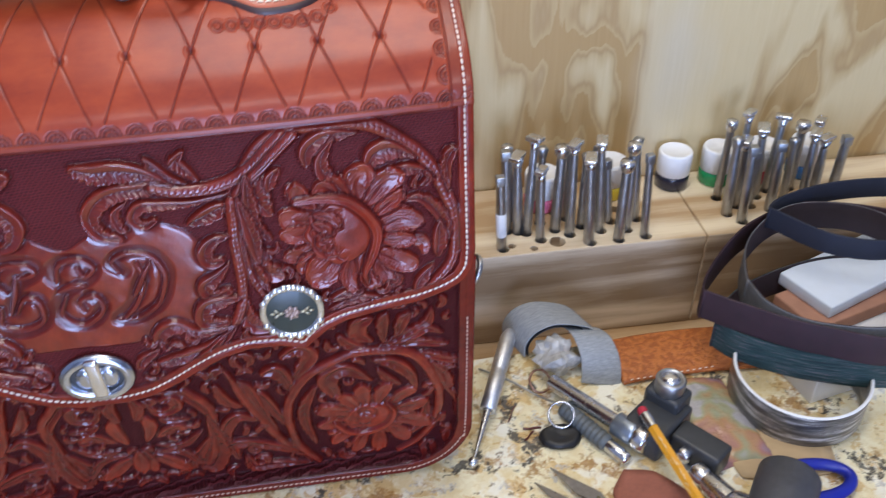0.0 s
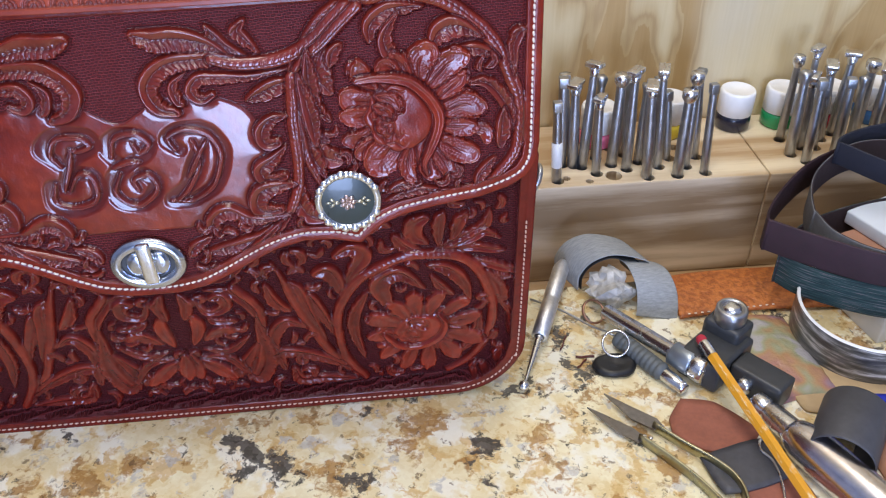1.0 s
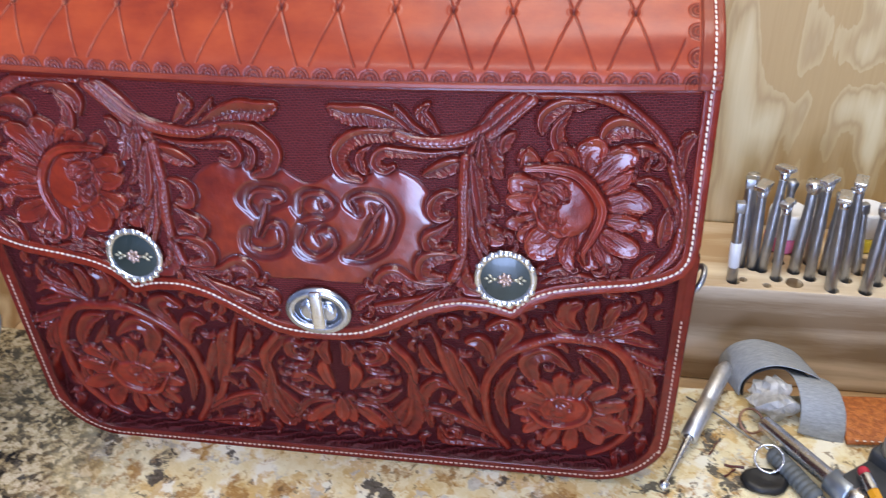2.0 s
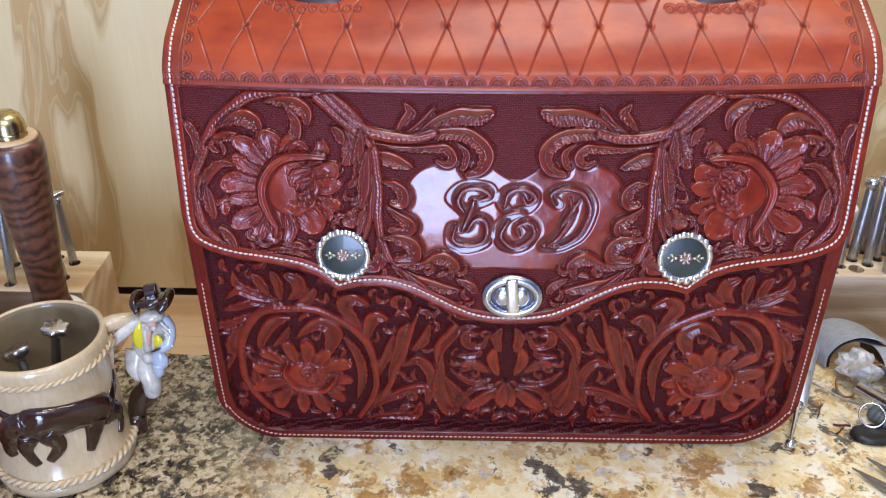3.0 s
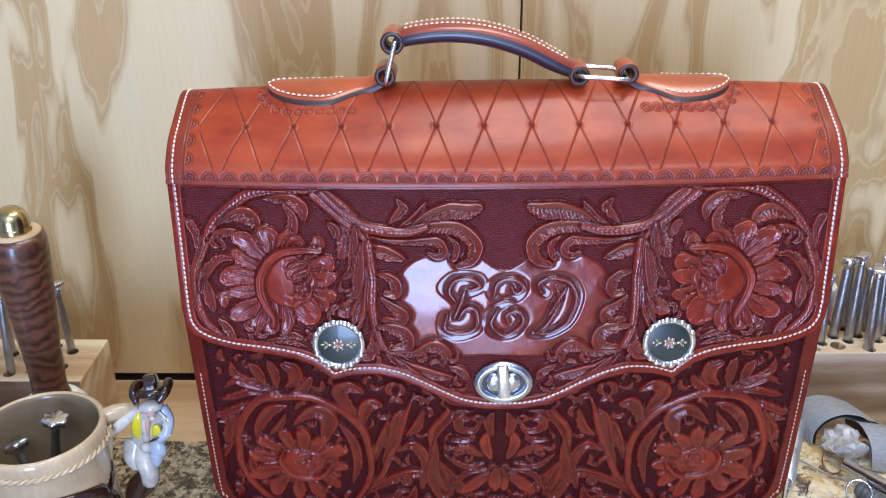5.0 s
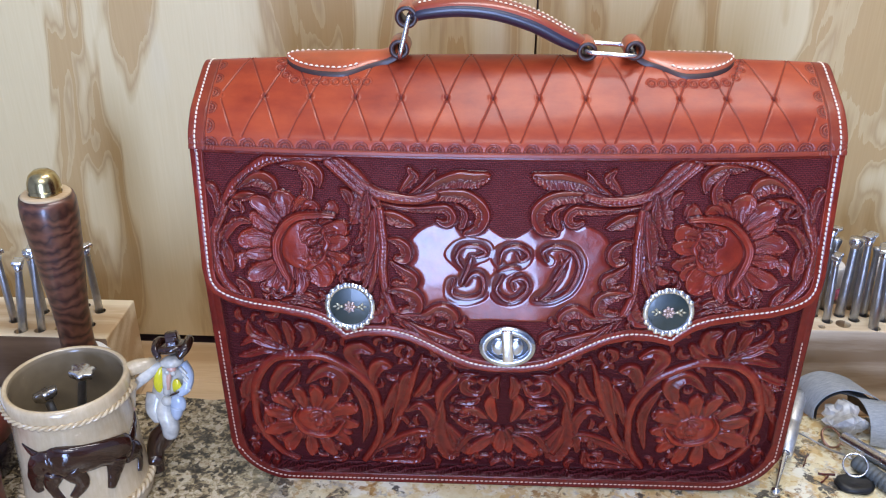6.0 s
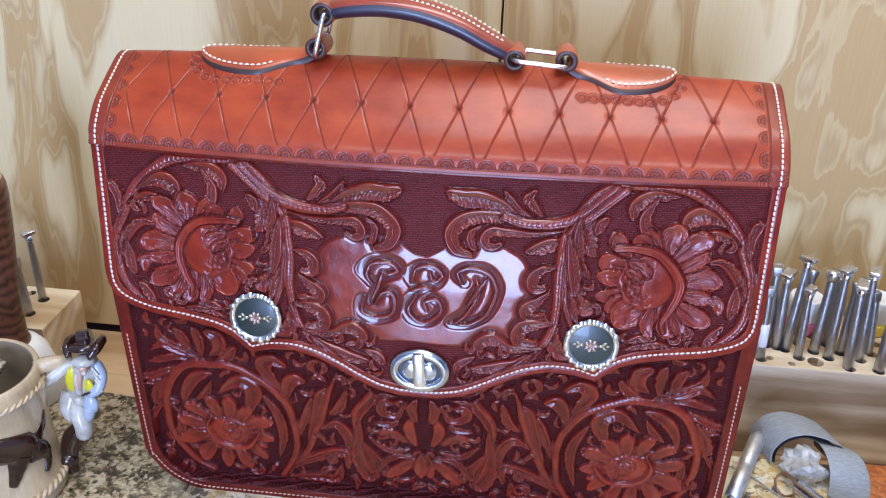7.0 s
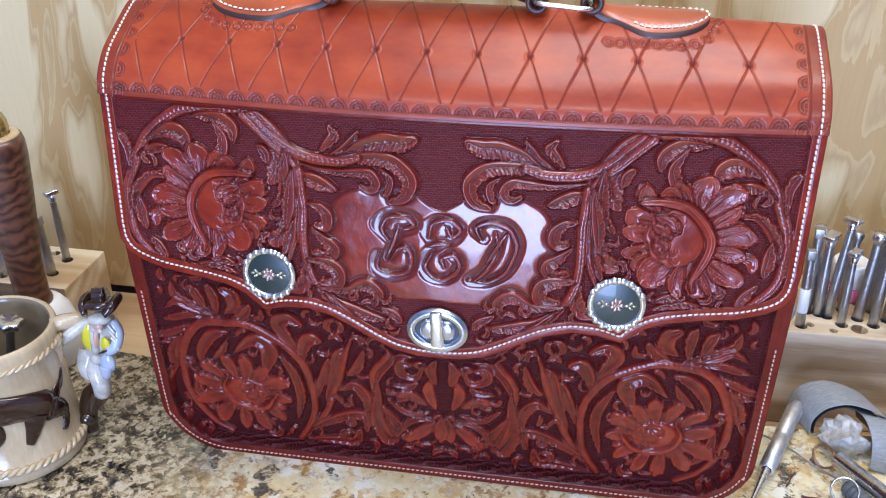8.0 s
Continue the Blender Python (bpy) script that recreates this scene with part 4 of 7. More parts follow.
# body front, its carving sunk inside a plain stitched border
nx, nz = 800, 300
xs = np.linspace(-0.231, 0.231, nx)
V = np.linspace(0, 1, nz)[:, None]
X = np.broadcast_to(xs, (nz, nx)).copy()
Z = body_edge(xs)[None, :] * (1 - V) + 0.205 * V
low = Carving(X, Z)
low.depth = 2.4
low_half = [(x, float(body_edge(x))) for x in np.linspace(0, 0.231, 60)] + [(0.231, 0.205)]
low_line = [(-x, z) for x, z in reversed(low_half)] + low_half[1:]
rim = edge_distance(X, Z, low_line)
# fronds that fan out from the ring's top
low.leaf(2, 6, 2, 169, 137, 184, 144, 200, 154, 203, 166)
low.leaf(2, 5, 2, 174, 134, 192, 137, 205, 134, 214, 132)
low.leaf(2, 5, 2, 175, 137, 191, 144, 201, 149, 211, 142)
low.leaf(2, 5, 2, 185, 129, 201, 123, 217, 117, 222, 122)
low.leaf(1.5, 5, 2, 195, 119, 207, 111, 220, 110)
low.leaf(2, 6, 4, 203, 116, 212, 102, 214, 91, 209, 93)
low.leaf(2, 6, 3, 171, 140, 171, 156, 174, 166)
low.leaf(2, 8, 5, 165, 141, 156, 149, 156, 159, 163, 163)
low.leaf(2, 6, 4, 162, 135, 150, 141, 144, 150)
low.leaf(2, 6, 3, 179, 144, 184, 157, 189, 164)
low.leaf(2, 5, 3, 211, 88, 221, 73, 221, 55)
# curls and stems between the ring and the middle
low.leaf(2, 8, 5, 110, 113, 118, 127, 123, 137, 116, 142, 107, 138)
low.leaf(2, 8, 5, 108, 101, 105, 117, 100, 125, 93, 124)
low.leaf(2, 6, 3, 102, 60, 94, 86, 86, 104, 82, 99)
low.leaf(2, 5, 3, 94, 59, 85, 93, 80, 113, 73, 119)
low.stem(4, 4, 2, 117, 17, 97, 46, 85, 74, 76, 103, 71, 123, 66, 136)
low.leaf(2, 7, 4, 114, 23, 94, 39, 76, 49, 62, 50, 63, 35)
low.leaf(2, 7, 4, 113, 16, 91, 19, 73, 20, 69, 33)
low.leaf(2, 7, 3, 81, 75, 69, 82, 60, 69, 61, 57)
low.leaf(2, 6, 3, 74, 92, 65, 101, 60, 118)
# ring and flower
low.leaf(2, 9, 7, 162, 104, 145, 118, 133, 111, 137, 94)
low.leaf(2, 7, 3, 192, 88, 187, 107, 177, 120, 165, 124)
low.leaf(2, 5, 2, 181, 95, 172, 105, 166, 116)
low.leaf(2, 6, 3, 200, 76, 197, 54, 187, 37)
low.leaf(2, 6, 3, 119, 38, 114, 62, 115, 86, 124, 105)
low.stem(4, 5, 4, 119, 17, 106, 42, 103, 69, 106, 94, 116, 112, 128, 123, 147, 132, 166, 133, 184, 130, 197, 117, 205, 96, 208, 71, 204, 48, 192, 27, 178, 17)
low.flower(158, 63, 31, 0.9, 17, 0.4)
low.petal(3, 10, 8, 150, 68, 133, 76, 123, 77)
low.petal(3, 9, 7, 149, 58, 134, 60, 121, 58)
low.petal(3, 9, 7, 151, 53, 138, 44, 130, 35)
low.petal(3, 9, 8, 156, 47, 150, 34, 145, 22)
low.petal(3, 9, 8, 165, 46, 164, 33, 163, 21)
low.petal(4, 10, 8, 173, 48, 180, 39, 184, 29)
low.petal(4, 11, 9, 178, 57, 190, 53, 201, 48)
low.petal(3, 10, 8, 178, 68, 190, 71, 199, 76)
low.petal(3, 9, 7, 175, 75, 184, 86, 191, 89)
low.petal(3, 9, 7, 165, 77, 169, 92, 172, 99)
low.petal(3, 9, 7, 157, 76, 155, 91, 156, 101)
low.petal(3, 9, 7, 151, 73, 144, 86, 137, 91)
low.disc(158, 63, 17, 15)
low.petal(2, 6, 4, 152, 72, 158, 70, 162, 66)
low.seed(154, 60, 5, 4.5)
low.band(2.8, 134, 62, 143, 49, 156, 46, 170, 53, 176, 67, 171, 78)
# the middle flower
low.leaf(2, 5, 3, 21, 118, 36, 115, 51, 94, 54, 68)
low.stem(4, 4, 3, 40, 119, 54, 95, 48, 59, 37, 31)
low.leaf(2, 9, 5, 50, 88, 53, 51, 46, 28, 38, 31)
low.leaf(2, 7, 4, 48, 63, 32, 36, 21, 24)
low.leaf(1.5, 6, 4, 13, 112, 21, 98, 32, 102, 31, 111, 24, 110)
low.petal(2, 8, 4, 13, 69, 27, 78, 42, 78)
low.leaf(1.5, 4.5, 2, 11, 61, 28, 59, 44, 72)
low.petal(2, 8, 4, 6, 65, 12, 84, 9, 101)
low.petal(3, 9, 7, 5, 50, 17, 41, 31, 26)
low.leaf(1.5, 4.5, 2, 7, 54, 27, 51, 39, 31)
low.seed(4, 58, 4.5, 4.5)
low.petal(3, 9, 6, 2, 56, 3, 42, 5, 29)
low.leaf(2, 6, 3, 5, 116, 9, 106, 6, 94)
low.leaf(2, 7, 4, 3, 128, 14, 131, 26, 128)
low.leaf(2, 6, 3, 27, 124, 40, 131, 52, 144)
low.leaf(2, 5, 3, 20, 92, 26, 88, 38, 88)
low.fill(6, 212, 20, 172, 10.0, 4.2, 11, (11, 16))
low.fill(6, 212, 20, 172, 6.5, 2.6, 17, (9, 12))
low.antique_and_shade(0.35, 2)
band = np.clip((10.5 - rim) / 0.6, 0, 1)
low.H += band * (1.2 - low.H)
low.D += band * (0.42 - low.D)
low.D *= 1 - 0.8 * np.exp(-((rim - 11.0) / 0.7) ** 2)
low.H -= 0.35 * np.exp(-((rim - 5.0) / 0.8) ** 2) + 0.9 * np.clip((1.3 - rim) / 1.3, 0, 1) ** 2
sink = np.clip((rim - 10.5) / 2.5, 0, 1) ** 0.6 * (0.003 + 0.009 * np.clip(1 - Z / 0.11, 0, 1))
P = np.stack([X, body_y(X, Z) + sink - low.H * 0.001, Z], -1)
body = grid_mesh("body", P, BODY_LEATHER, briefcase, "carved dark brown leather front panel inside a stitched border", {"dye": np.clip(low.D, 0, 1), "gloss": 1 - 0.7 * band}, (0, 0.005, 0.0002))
fine_line = spline(low_line, 420)
ins = inset_line(fine_line, 0.0050)
ins = np.array([p for p in ins if p[1] < 0.200])
stitches("body_stitching", [Vector((x, float(body_y(x, z)) - 0.0010, z)) for x, z in ins], [(0, -1, 0)] * len(ins), body, 0.0038, (0.0029, 0.0011, 0.0008), BODY_THREAD)

# gusset: the folded side and base between front and back
bm = bmesh.new()
loop = spline(low_line, 160)
depth = [0.0225, 0.036, 0.047, 0.060, 0.078, 0.095, 0.110, 0.122, 0.128]
rows = []
for k, y in enumerate(depth):
    dip = 0.004 + 0.010 * math.sin(math.pi * k / (len(depth) - 1)) ** 0.7
    row = []
    for x, z in inset_line(loop, 1.0) * 0 + loop:
        cx, cz = x * (1 - dip / 0.231), max(z, 0.0)
        zz = cz + (dip * 0.25 if z < 0.02 else 0)
        row.append(bm.verts.new((cx, y, min(zz, 0.300) if cz < 0.2 else 0.300)))
    rows.append(row)
for a, b in zip(rows, rows[1:]):
    for i in range(len(a) - 1):
        bm.faces.new((a[i], a[i + 1], b[i + 1], b[i]))
part("gusset", bm, GUSSET_LEATHER, briefcase, "dark red leather side gusset")
bm = bmesh.new()
front = [bm.verts.new((x * 0.985, 0.0420, max(z, 0.0008))) for x, z in loop]
bm.faces.new(front)
back = [bm.verts.new((x, 0.1275, max(z, 0.0008))) for x, z in loop]
bm.faces.new(list(reversed(back)))
box(bm, 0.440, 0.088, 0.012, pose(0, 0.076, 0.296), 0.004)
part("lining", bm, GUSSET_LEATHER, briefcase, "dark leather inner walls", smooth=False)


# silver conchos with a dark enamel face
def concho(parent, x, z):
    c = new("concho")
    c.parent = parent
    c.matrix_local = pose(x, float(flap_y(x, z)) - 0.0012, z, 84.6, 0, 0)
    tagged(c, "round silver concho with a beaded rim and dark green face")
    bm = bmesh.new()
    lathe(bm, [(0.0, 0.0005), (0.0190, 0.0005), (0.0193, 0.0014), (0.0186, 0.0026), (0.0172, 0.0032), (0.0158, 0.0031), (0.0150, 0.0022)], 48)
    part("rim", bm, NICKEL, c)
    bm = bmesh.new()
    lathe(bm, [(0.0153, 0.0020), (0.0120, 0.0024), (0.0060, 0.0028), (0.0, 0.0030)], 40)
    part("face", bm, ENAMEL, c, "dark green enamel")
    for k in range(20):
        a = 2 * math.pi * (k + 0.5) / 20
        if abs(math.sin(a)) < 0.45:
            continue
        bm = bmesh.new()
        bmesh.ops.create_icosphere(bm, subdivisions=2, radius=0.0024 if k % 5 else 0.0028, matrix=pose(0.0176 * math.cos(a), 0.0176 * math.sin(a), 0.0026) @ Matrix.Diagonal((1, 1, 0.6, 1)))
        part("bead", bm, CHROME, c)
    bm = bmesh.new()
    for ring, count, size in ((0.0030, 7, 0.0023), (0.0013, 4, 0.0014)):
        for p in range(count):
            a = 2 * math.pi * p / count + ring * 300
            bmesh.ops.create_icosphere(bm, subdivisions=1, radius=size, matrix=pose(ring * math.cos(a), ring * math.sin(a), 0.0030, 0, 0, math.degrees(a)) @ Matrix.Diagonal((1.0, 0.72, 0.45, 1)))
    part("flower", bm, ROSE_GOLD, c, "rose gold flower")
    for sx in (-1, 1):
        bm = bmesh.new()
        for k, (dx, dy, turn, size) in enumerate(((0.0065, 0.0, 0, 0.0024), (0.0088, 0.0017, 40, 0.0022), (0.0090, -0.0016, -38, 0.0022), (0.0112, 0.0002, 0, 0.0019))):
            bmesh.ops.create_icosphere(bm, subdivisions=1, radius=size, matrix=pose(sx * dx, dy, 0.0027, 0, 0, sx * turn) @ Matrix.Diagonal((1.0, 0.5, 0.4, 1)))
        part("leaf_sprig", bm, LEAF_GOLD, c, "gold leaf sprig")


ENAMEL = plain_mat("green_enamel", (0.018, 0.030, 0.028), 0.30, 0.25, vary=0.25, scale=120)
LEAF_GOLD = metal_mat("leaf_gold", (0.62, 0.57, 0.42), 0.3)
ROSE_GOLD = metal_mat("rose_gold", (0.62, 0.47, 0.42), 0.3)
concho(briefcase, -0.1182, 0.1905)
concho(briefcase, 0.1182, 0.1905)

# turn-lock clasp
clasp = new("clasp")
clasp.parent = briefcase
clasp.matrix_local = pose(0.0003, float(flap_y(0, 0.1595)) - 0.0014, 0.1595, 84.6, 0, 0)
tagged(clasp, "oval nickel turn lock")


def oval(bm, prof, rx, ry, seg=48):
    """Rings (scale offset in metres, height) on an oval."""
    rings = [[bm.verts.new(((rx + o) * math.cos(a), (ry + o) * math.sin(a), h)) for a in (2 * math.pi * i / seg for i in range(seg))] for o, h in prof]
    for a, b in zip(rings, rings[1:]):
        for i in range(seg):
            bm.faces.new((a[i], a[(i + 1) % seg], b[(i + 1) % seg], b[i]))
    return rings


bm = bmesh.new()
oval(bm, [(0, 0), (0.0002, 0.0012), (-0.001, 0.0030), (-0.0035, 0.0038), (-0.0060, 0.0034), (-0.0068, 0.0018), (-0.0068, 0.0004)], 0.0218, 0.0170)
part("plate", bm, CLASP_NICKEL, clasp)
bm = bmesh.new()
r = oval(bm, [(0, 0.0008), (-0.003, 0.0006)], 0.0152, 0.0104)
bm.faces.new(r[-1])
part("recess", bm, GUNMETAL, clasp, "dark sunk plate")
bm = bmesh.new()
for sx in (-1, 1):
    lathe(bm, [(0.0, 0.0030), (0.003, 0.0029), (0.0052, 0.0024), (0.0060, 0.0010)], 24, pose(sx * 0.0066, 0, 0) @ Matrix.Diagonal((1.0, 1.35, 1, 1)))
part("turn_piece", bm, CLASP_NICKEL, clasp)
bm = bmesh.new()
box(bm, 0.0088, 0.0270, 0.0060, pose(0, 0.0016, 0.0030, 0, 0, 4), 0.0026, 4)
part("bar", bm, NICKEL, clasp)

# handle: padded strap with dark edges on two steel rings, with stitched tabs
HANDLE = spline([(-0.0730, 0.068, 0.3925), (-0.062, 0.068, 0.3958), (-0.038, 0.068, 0.3980), (-0.012, 0.068, 0.3955), (0.014, 0.068, 0.3875), (0.034, 0.068, 0.3775), (0.0490, 0.068, 0.3705)], 44)
handle = new("handle")
handle.parent = briefcase
tagged(handle, "curved leather handle with dark edges and two stitched rows")
thick = 0.0062 + 0.0022 * np.sin(np.linspace(0, math.pi, 44)) ** 0.5
bm = bmesh.new()
sweep(bm, HANDLE, list(thick * 1.75), 20, flat=0.50, up=(0, 0, 1))
part("core", bm, HANDLE_EDGE, handle, "dark burnished leather underside")
bm = bmesh.new()
rows = []
for i, p in enumerate(HANDLE):
    d = Vector(HANDLE[min(i + 1, 43)] - HANDLE[max(i - 1, 0)]).normalized()
    nrm = Vector((0, 1, 0)).cross(d) * -1
    w = thick[i] * 1.62
    rows.append([bm.verts.new(Vector(p) + Vector((0, w * math.cos(a), 0)) + nrm * (thick[i] * 0.98 * math.sin(a) * 0.72 + 0.0020)) for a in np.linspace(0, math.pi, 11)])
for a, b in zip(rows, rows[1:]):
    for i in range(10):
        bm.faces.new((a[i], a[i + 1], b[i + 1], b[i]))
part("top_strip", bm, BORDER_LEATHER, handle, "red-brown leather strip on top")
for sy in (-1, 1):
    pts, nor = [], []
    for i in range(5, 41):
        d = Vector(HANDLE[min(i + 1, 43)] - HANDLE[max(i - 1, 0)]).normalized()
        nrm = Vector((0, 1, 0)).cross(d) * -1
        pts.append(Vector(HANDLE[i]) + Vector((0, sy * thick[i] * 0.85, 0)) + nrm * (thick[i] * 0.98 * 0.85 * 0.72 + 0.0021))
        nor.append(nrm)
    stitches("handle_stitching", pts, nor, handle, 0.0036, (0.0026, 0.0014, 0.0010))


def loop_end(name, c, parent, width, r=0.0085, hole=0.0048):
    """A strap end folded round a ring: a thick tube lying along y."""
    bm = bmesh.new()
    seg = 28
    m = Matrix.Translation(c)
    rings = []
    for y, rr in ((-width / 2, hole), (-width / 2 - 0.0004, (hole + r) / 2), (-width / 2, r), (-width / 2 + 0.001, r + 0.0004), (width / 2 - 0.001, r + 0.0004), (width / 2, r), (width / 2, hole)):
        rings.append([bm.verts.new(m @ Vector((rr * math.cos(a), y, rr * math.sin(a)))) for a in (2 * math.pi * i / seg for i in range(seg))])
    for k, (a, b) in enumerate(zip(rings + rings[:1], rings[1:] + rings[:1])):
        if k >= len(rings):
            break
        for i in range(seg):
            f = bm.faces.new((a[i], b[i], b[(i + 1) % seg], a[(i + 1) % seg]))
            f.material_index = 1 if k in (2, 3, 4) else 0
    return part(name, bm, (EDGE_LEATHER, TAB_LEATHER), parent, "folded strap end with a dark edge")


loop_end("strap_end", (-0.0757, 0.068, 0.3925), handle, 0.024, 0.0080)
loop_end("strap_end", (0.0530, 0.068, 0.3685), handle, 0.024, 0.0070, 0.0042)


def wire_ring(name, corners, parent, r=0.0017):
    bm = bmesh.new()
    q = spline(list(corners) + [corners[0], corners[1]], 80)
    n = int(80 * len(corners) / (len(corners) + 1))
    sweep(bm, q[:n], r, 10, closed=True)
    return part(name, bm, CHROME, parent, "bright steel ring")


def ring_between(a, b, wy):
    """A rounded rectangular ring that joins two loops a and b."""
    a, b = Vector(a), Vector(b)
    d = (b - a).normalized()
    y = Vector((0, 1, 0))
    e = 0.0025
    A, B = a - d * e, b + d * e
    return [A - y * wy * 0.8, A - y * wy + d * 0.004, (A + B) / 2 - y * wy, B - y * wy - d * 0.004, B - y * wy * 0.8, B, B + y * wy * 0.8, B + y * wy - d * 0.004, (A + B) / 2 + y * wy, A + y * wy + d * 0.004, A + y * wy * 0.8, A]


wire_ring("ring", [tuple(p) for p in ring_between((-0.0806, 0.068, 0.3668), (-0.0744, 0.068, 0.3910), 0.0152)], handle)
wire_ring("ring", [tuple(p) for p in ring_between((0.0550, 0.068, 0.3690), (0.0840, 0.068, 0.3668), 0.0160)], handle)


def crest(x, y):
    z = float(np.interp(y, PY[:215], PZ[:215]))
    return z - float(sag(x, z, y))


def tab(sign, x0, x1):
    """A leaf-shaped stitched tab on the bag's crest, from its ring end x0 to its round tip x1."""
    t = new("handle_tab")
    t.parent = briefcase
    tagged(t, "orange leather tab with dark edges, stitched to the top")
    n = 40
    us = 1 - (1 - np.linspace(0, 1, n)) ** 1.8
    half = 0.0088 + 0.0097 * ease(us, 0.10, 0.50)
    half *= np.sqrt(np.clip(1 - np.clip((us - 0.48) / 0.52, 0, 1) ** 2.3, 0, 1))
    half = np.maximum(half, 0.0006)
    bm = bmesh.new()
    rows = []
    for u, h in zip(us, half):
        x = x0 + (x1 - x0) * u
        rise = 0.0055 * (1 - min(1, u / 0.2)) ** 2
        row = []
        for v, dz in ((-1, 0.0), (-1.03, 0.0016), (-0.95, 0.0034), (-0.6, 0.0041), (0, 0.0044), (0.6, 0.0041), (0.95, 0.0034), (1.03, 0.0016), (1, 0.0)):
            y = 0.069 + v * h
            row.append(bm.verts.new((x, y, crest(x, y) + dz + rise + (0 if dz else -0.001))))
        rows.append(row)
    for a, b in zip(rows, rows[1:]):
        for i in range(8):
            f = bm.faces.new((a[i], a[i + 1], b[i + 1], b[i]))
            f.material_index = 1 if i in (0, 1, 6, 7) else 0
    bm.faces.new(rows[-1])
    bmesh.ops.recalc_face_normals(bm, faces=bm.faces[:])
    part("leather", bm, (TAB_LEATHER, EDGE_LEATHER), t)
    pts = []
    for k in range(8, n - 1):
        pts.append((us[k], -half[k] + 0.0036))
    tip = [(us[k], half[k] - 0.0036) for k in range(n - 2, 7, -1)]
    line = []
    for u, v in [p for p in pts if p[1] < 0] + [p for p in tip if p[1] > 0]:
        x, y = x0 + (x1 - x0) * u, 0.069 + v
        line.append(Vector((x, y, crest(x, y) + 0.0042 + 0.0055 * (1 - min(1, u / 0.2)) ** 2)))
    stitches("tab_stitching", line, [(0, -0.2, 1)] * len(line), t, 0.0042, (0.0031, 0.0013, 0.0009))
    loop_end("fold", (x0 + sign * -0.0015, 0.069, crest(x0, 0.069) + 0.0085), t, 0.021, 0.0072, 0.0040)


tab(-1, -0.0832, -0.1660)
tab(1, 0.0885, 0.1600)


# steel rings on lugs at the bag's sides
for sgn_ in (-1, 1):
    lug = new("side_lug")
    lug.parent = briefcase
    tagged(lug, "small steel ring on a leather lug at the bag's side")
    bm = bmesh.new()
    box(bm, 0.0050, 0.016, 0.022, pose(sgn_ * 0.2315, 0.056, 0.172), 0.0012)
    part("leather", bm, GUSSET_LEATHER, lug)
    bm = bmesh.new()
    q = [(sgn_ * (0.2385 + 0.004 * math.cos(a)), 0.056 + 0.0095 * math.sin(a), 0.158 + 0.0085 * math.cos(a)) for a in np.linspace(0, 2 * math.pi, 33)[:-1]]
    sweep(bm, q, 0.0020, 10, closed=True)
    part("ring", bm, STEEL, lug)


# ---- tool racks ----
def bored(name, sx, sy, sz, m, holes, material):
    """A timber block with round holes bored into its top; holes are (x, y, radius) in the world."""
    bm = bmesh.new()
    box(bm, sx, sy, sz, m, 0.0018, 2)
    blank = bpy.data.meshes.new(name)
    bm.to_mesh(blank)
    bm.free()
    bm = bmesh.new()
    for x, y, r in holes:
        lathe(bm, [(0, 0.02), (r, 0.02), (r, 0.10), (0, 0.10)], 20, pose(x, y, 0))
    bmesh.ops.recalc_face_normals(bm, faces=bm.faces[:])
    drill = bpy.data.meshes.new("drill")
    bm.to_mesh(drill)
    bm.free()
    a, b = new("blank", blank), new("drill", drill)
    mod = a.modifiers.new("bore", "BOOLEAN")
    mod.object, mod.operation, mod.solver = b, "DIFFERENCE", "EXACT"
    mod.use_self = True
    bpy.context.view_layer.update()
    me = bpy.data.meshes.new_from_object(a.evaluated_get(bpy.context.evaluated_depsgraph_get()))
    bpy.data.objects.remove(a)
    bpy.data.objects.remove(b)
    me.materials.clear()
    me.materials.append(material)
    me.name = name
    return new(name, me)


def along(a, b):
    """A pose with its z axis from a to b, at a."""
    a, b = Vector(a), Vector(b)
    return Matrix.Translation(a) @ (b - a).to_track_quat("Z", "Y").to_matrix().to_4x4(), (b - a).length


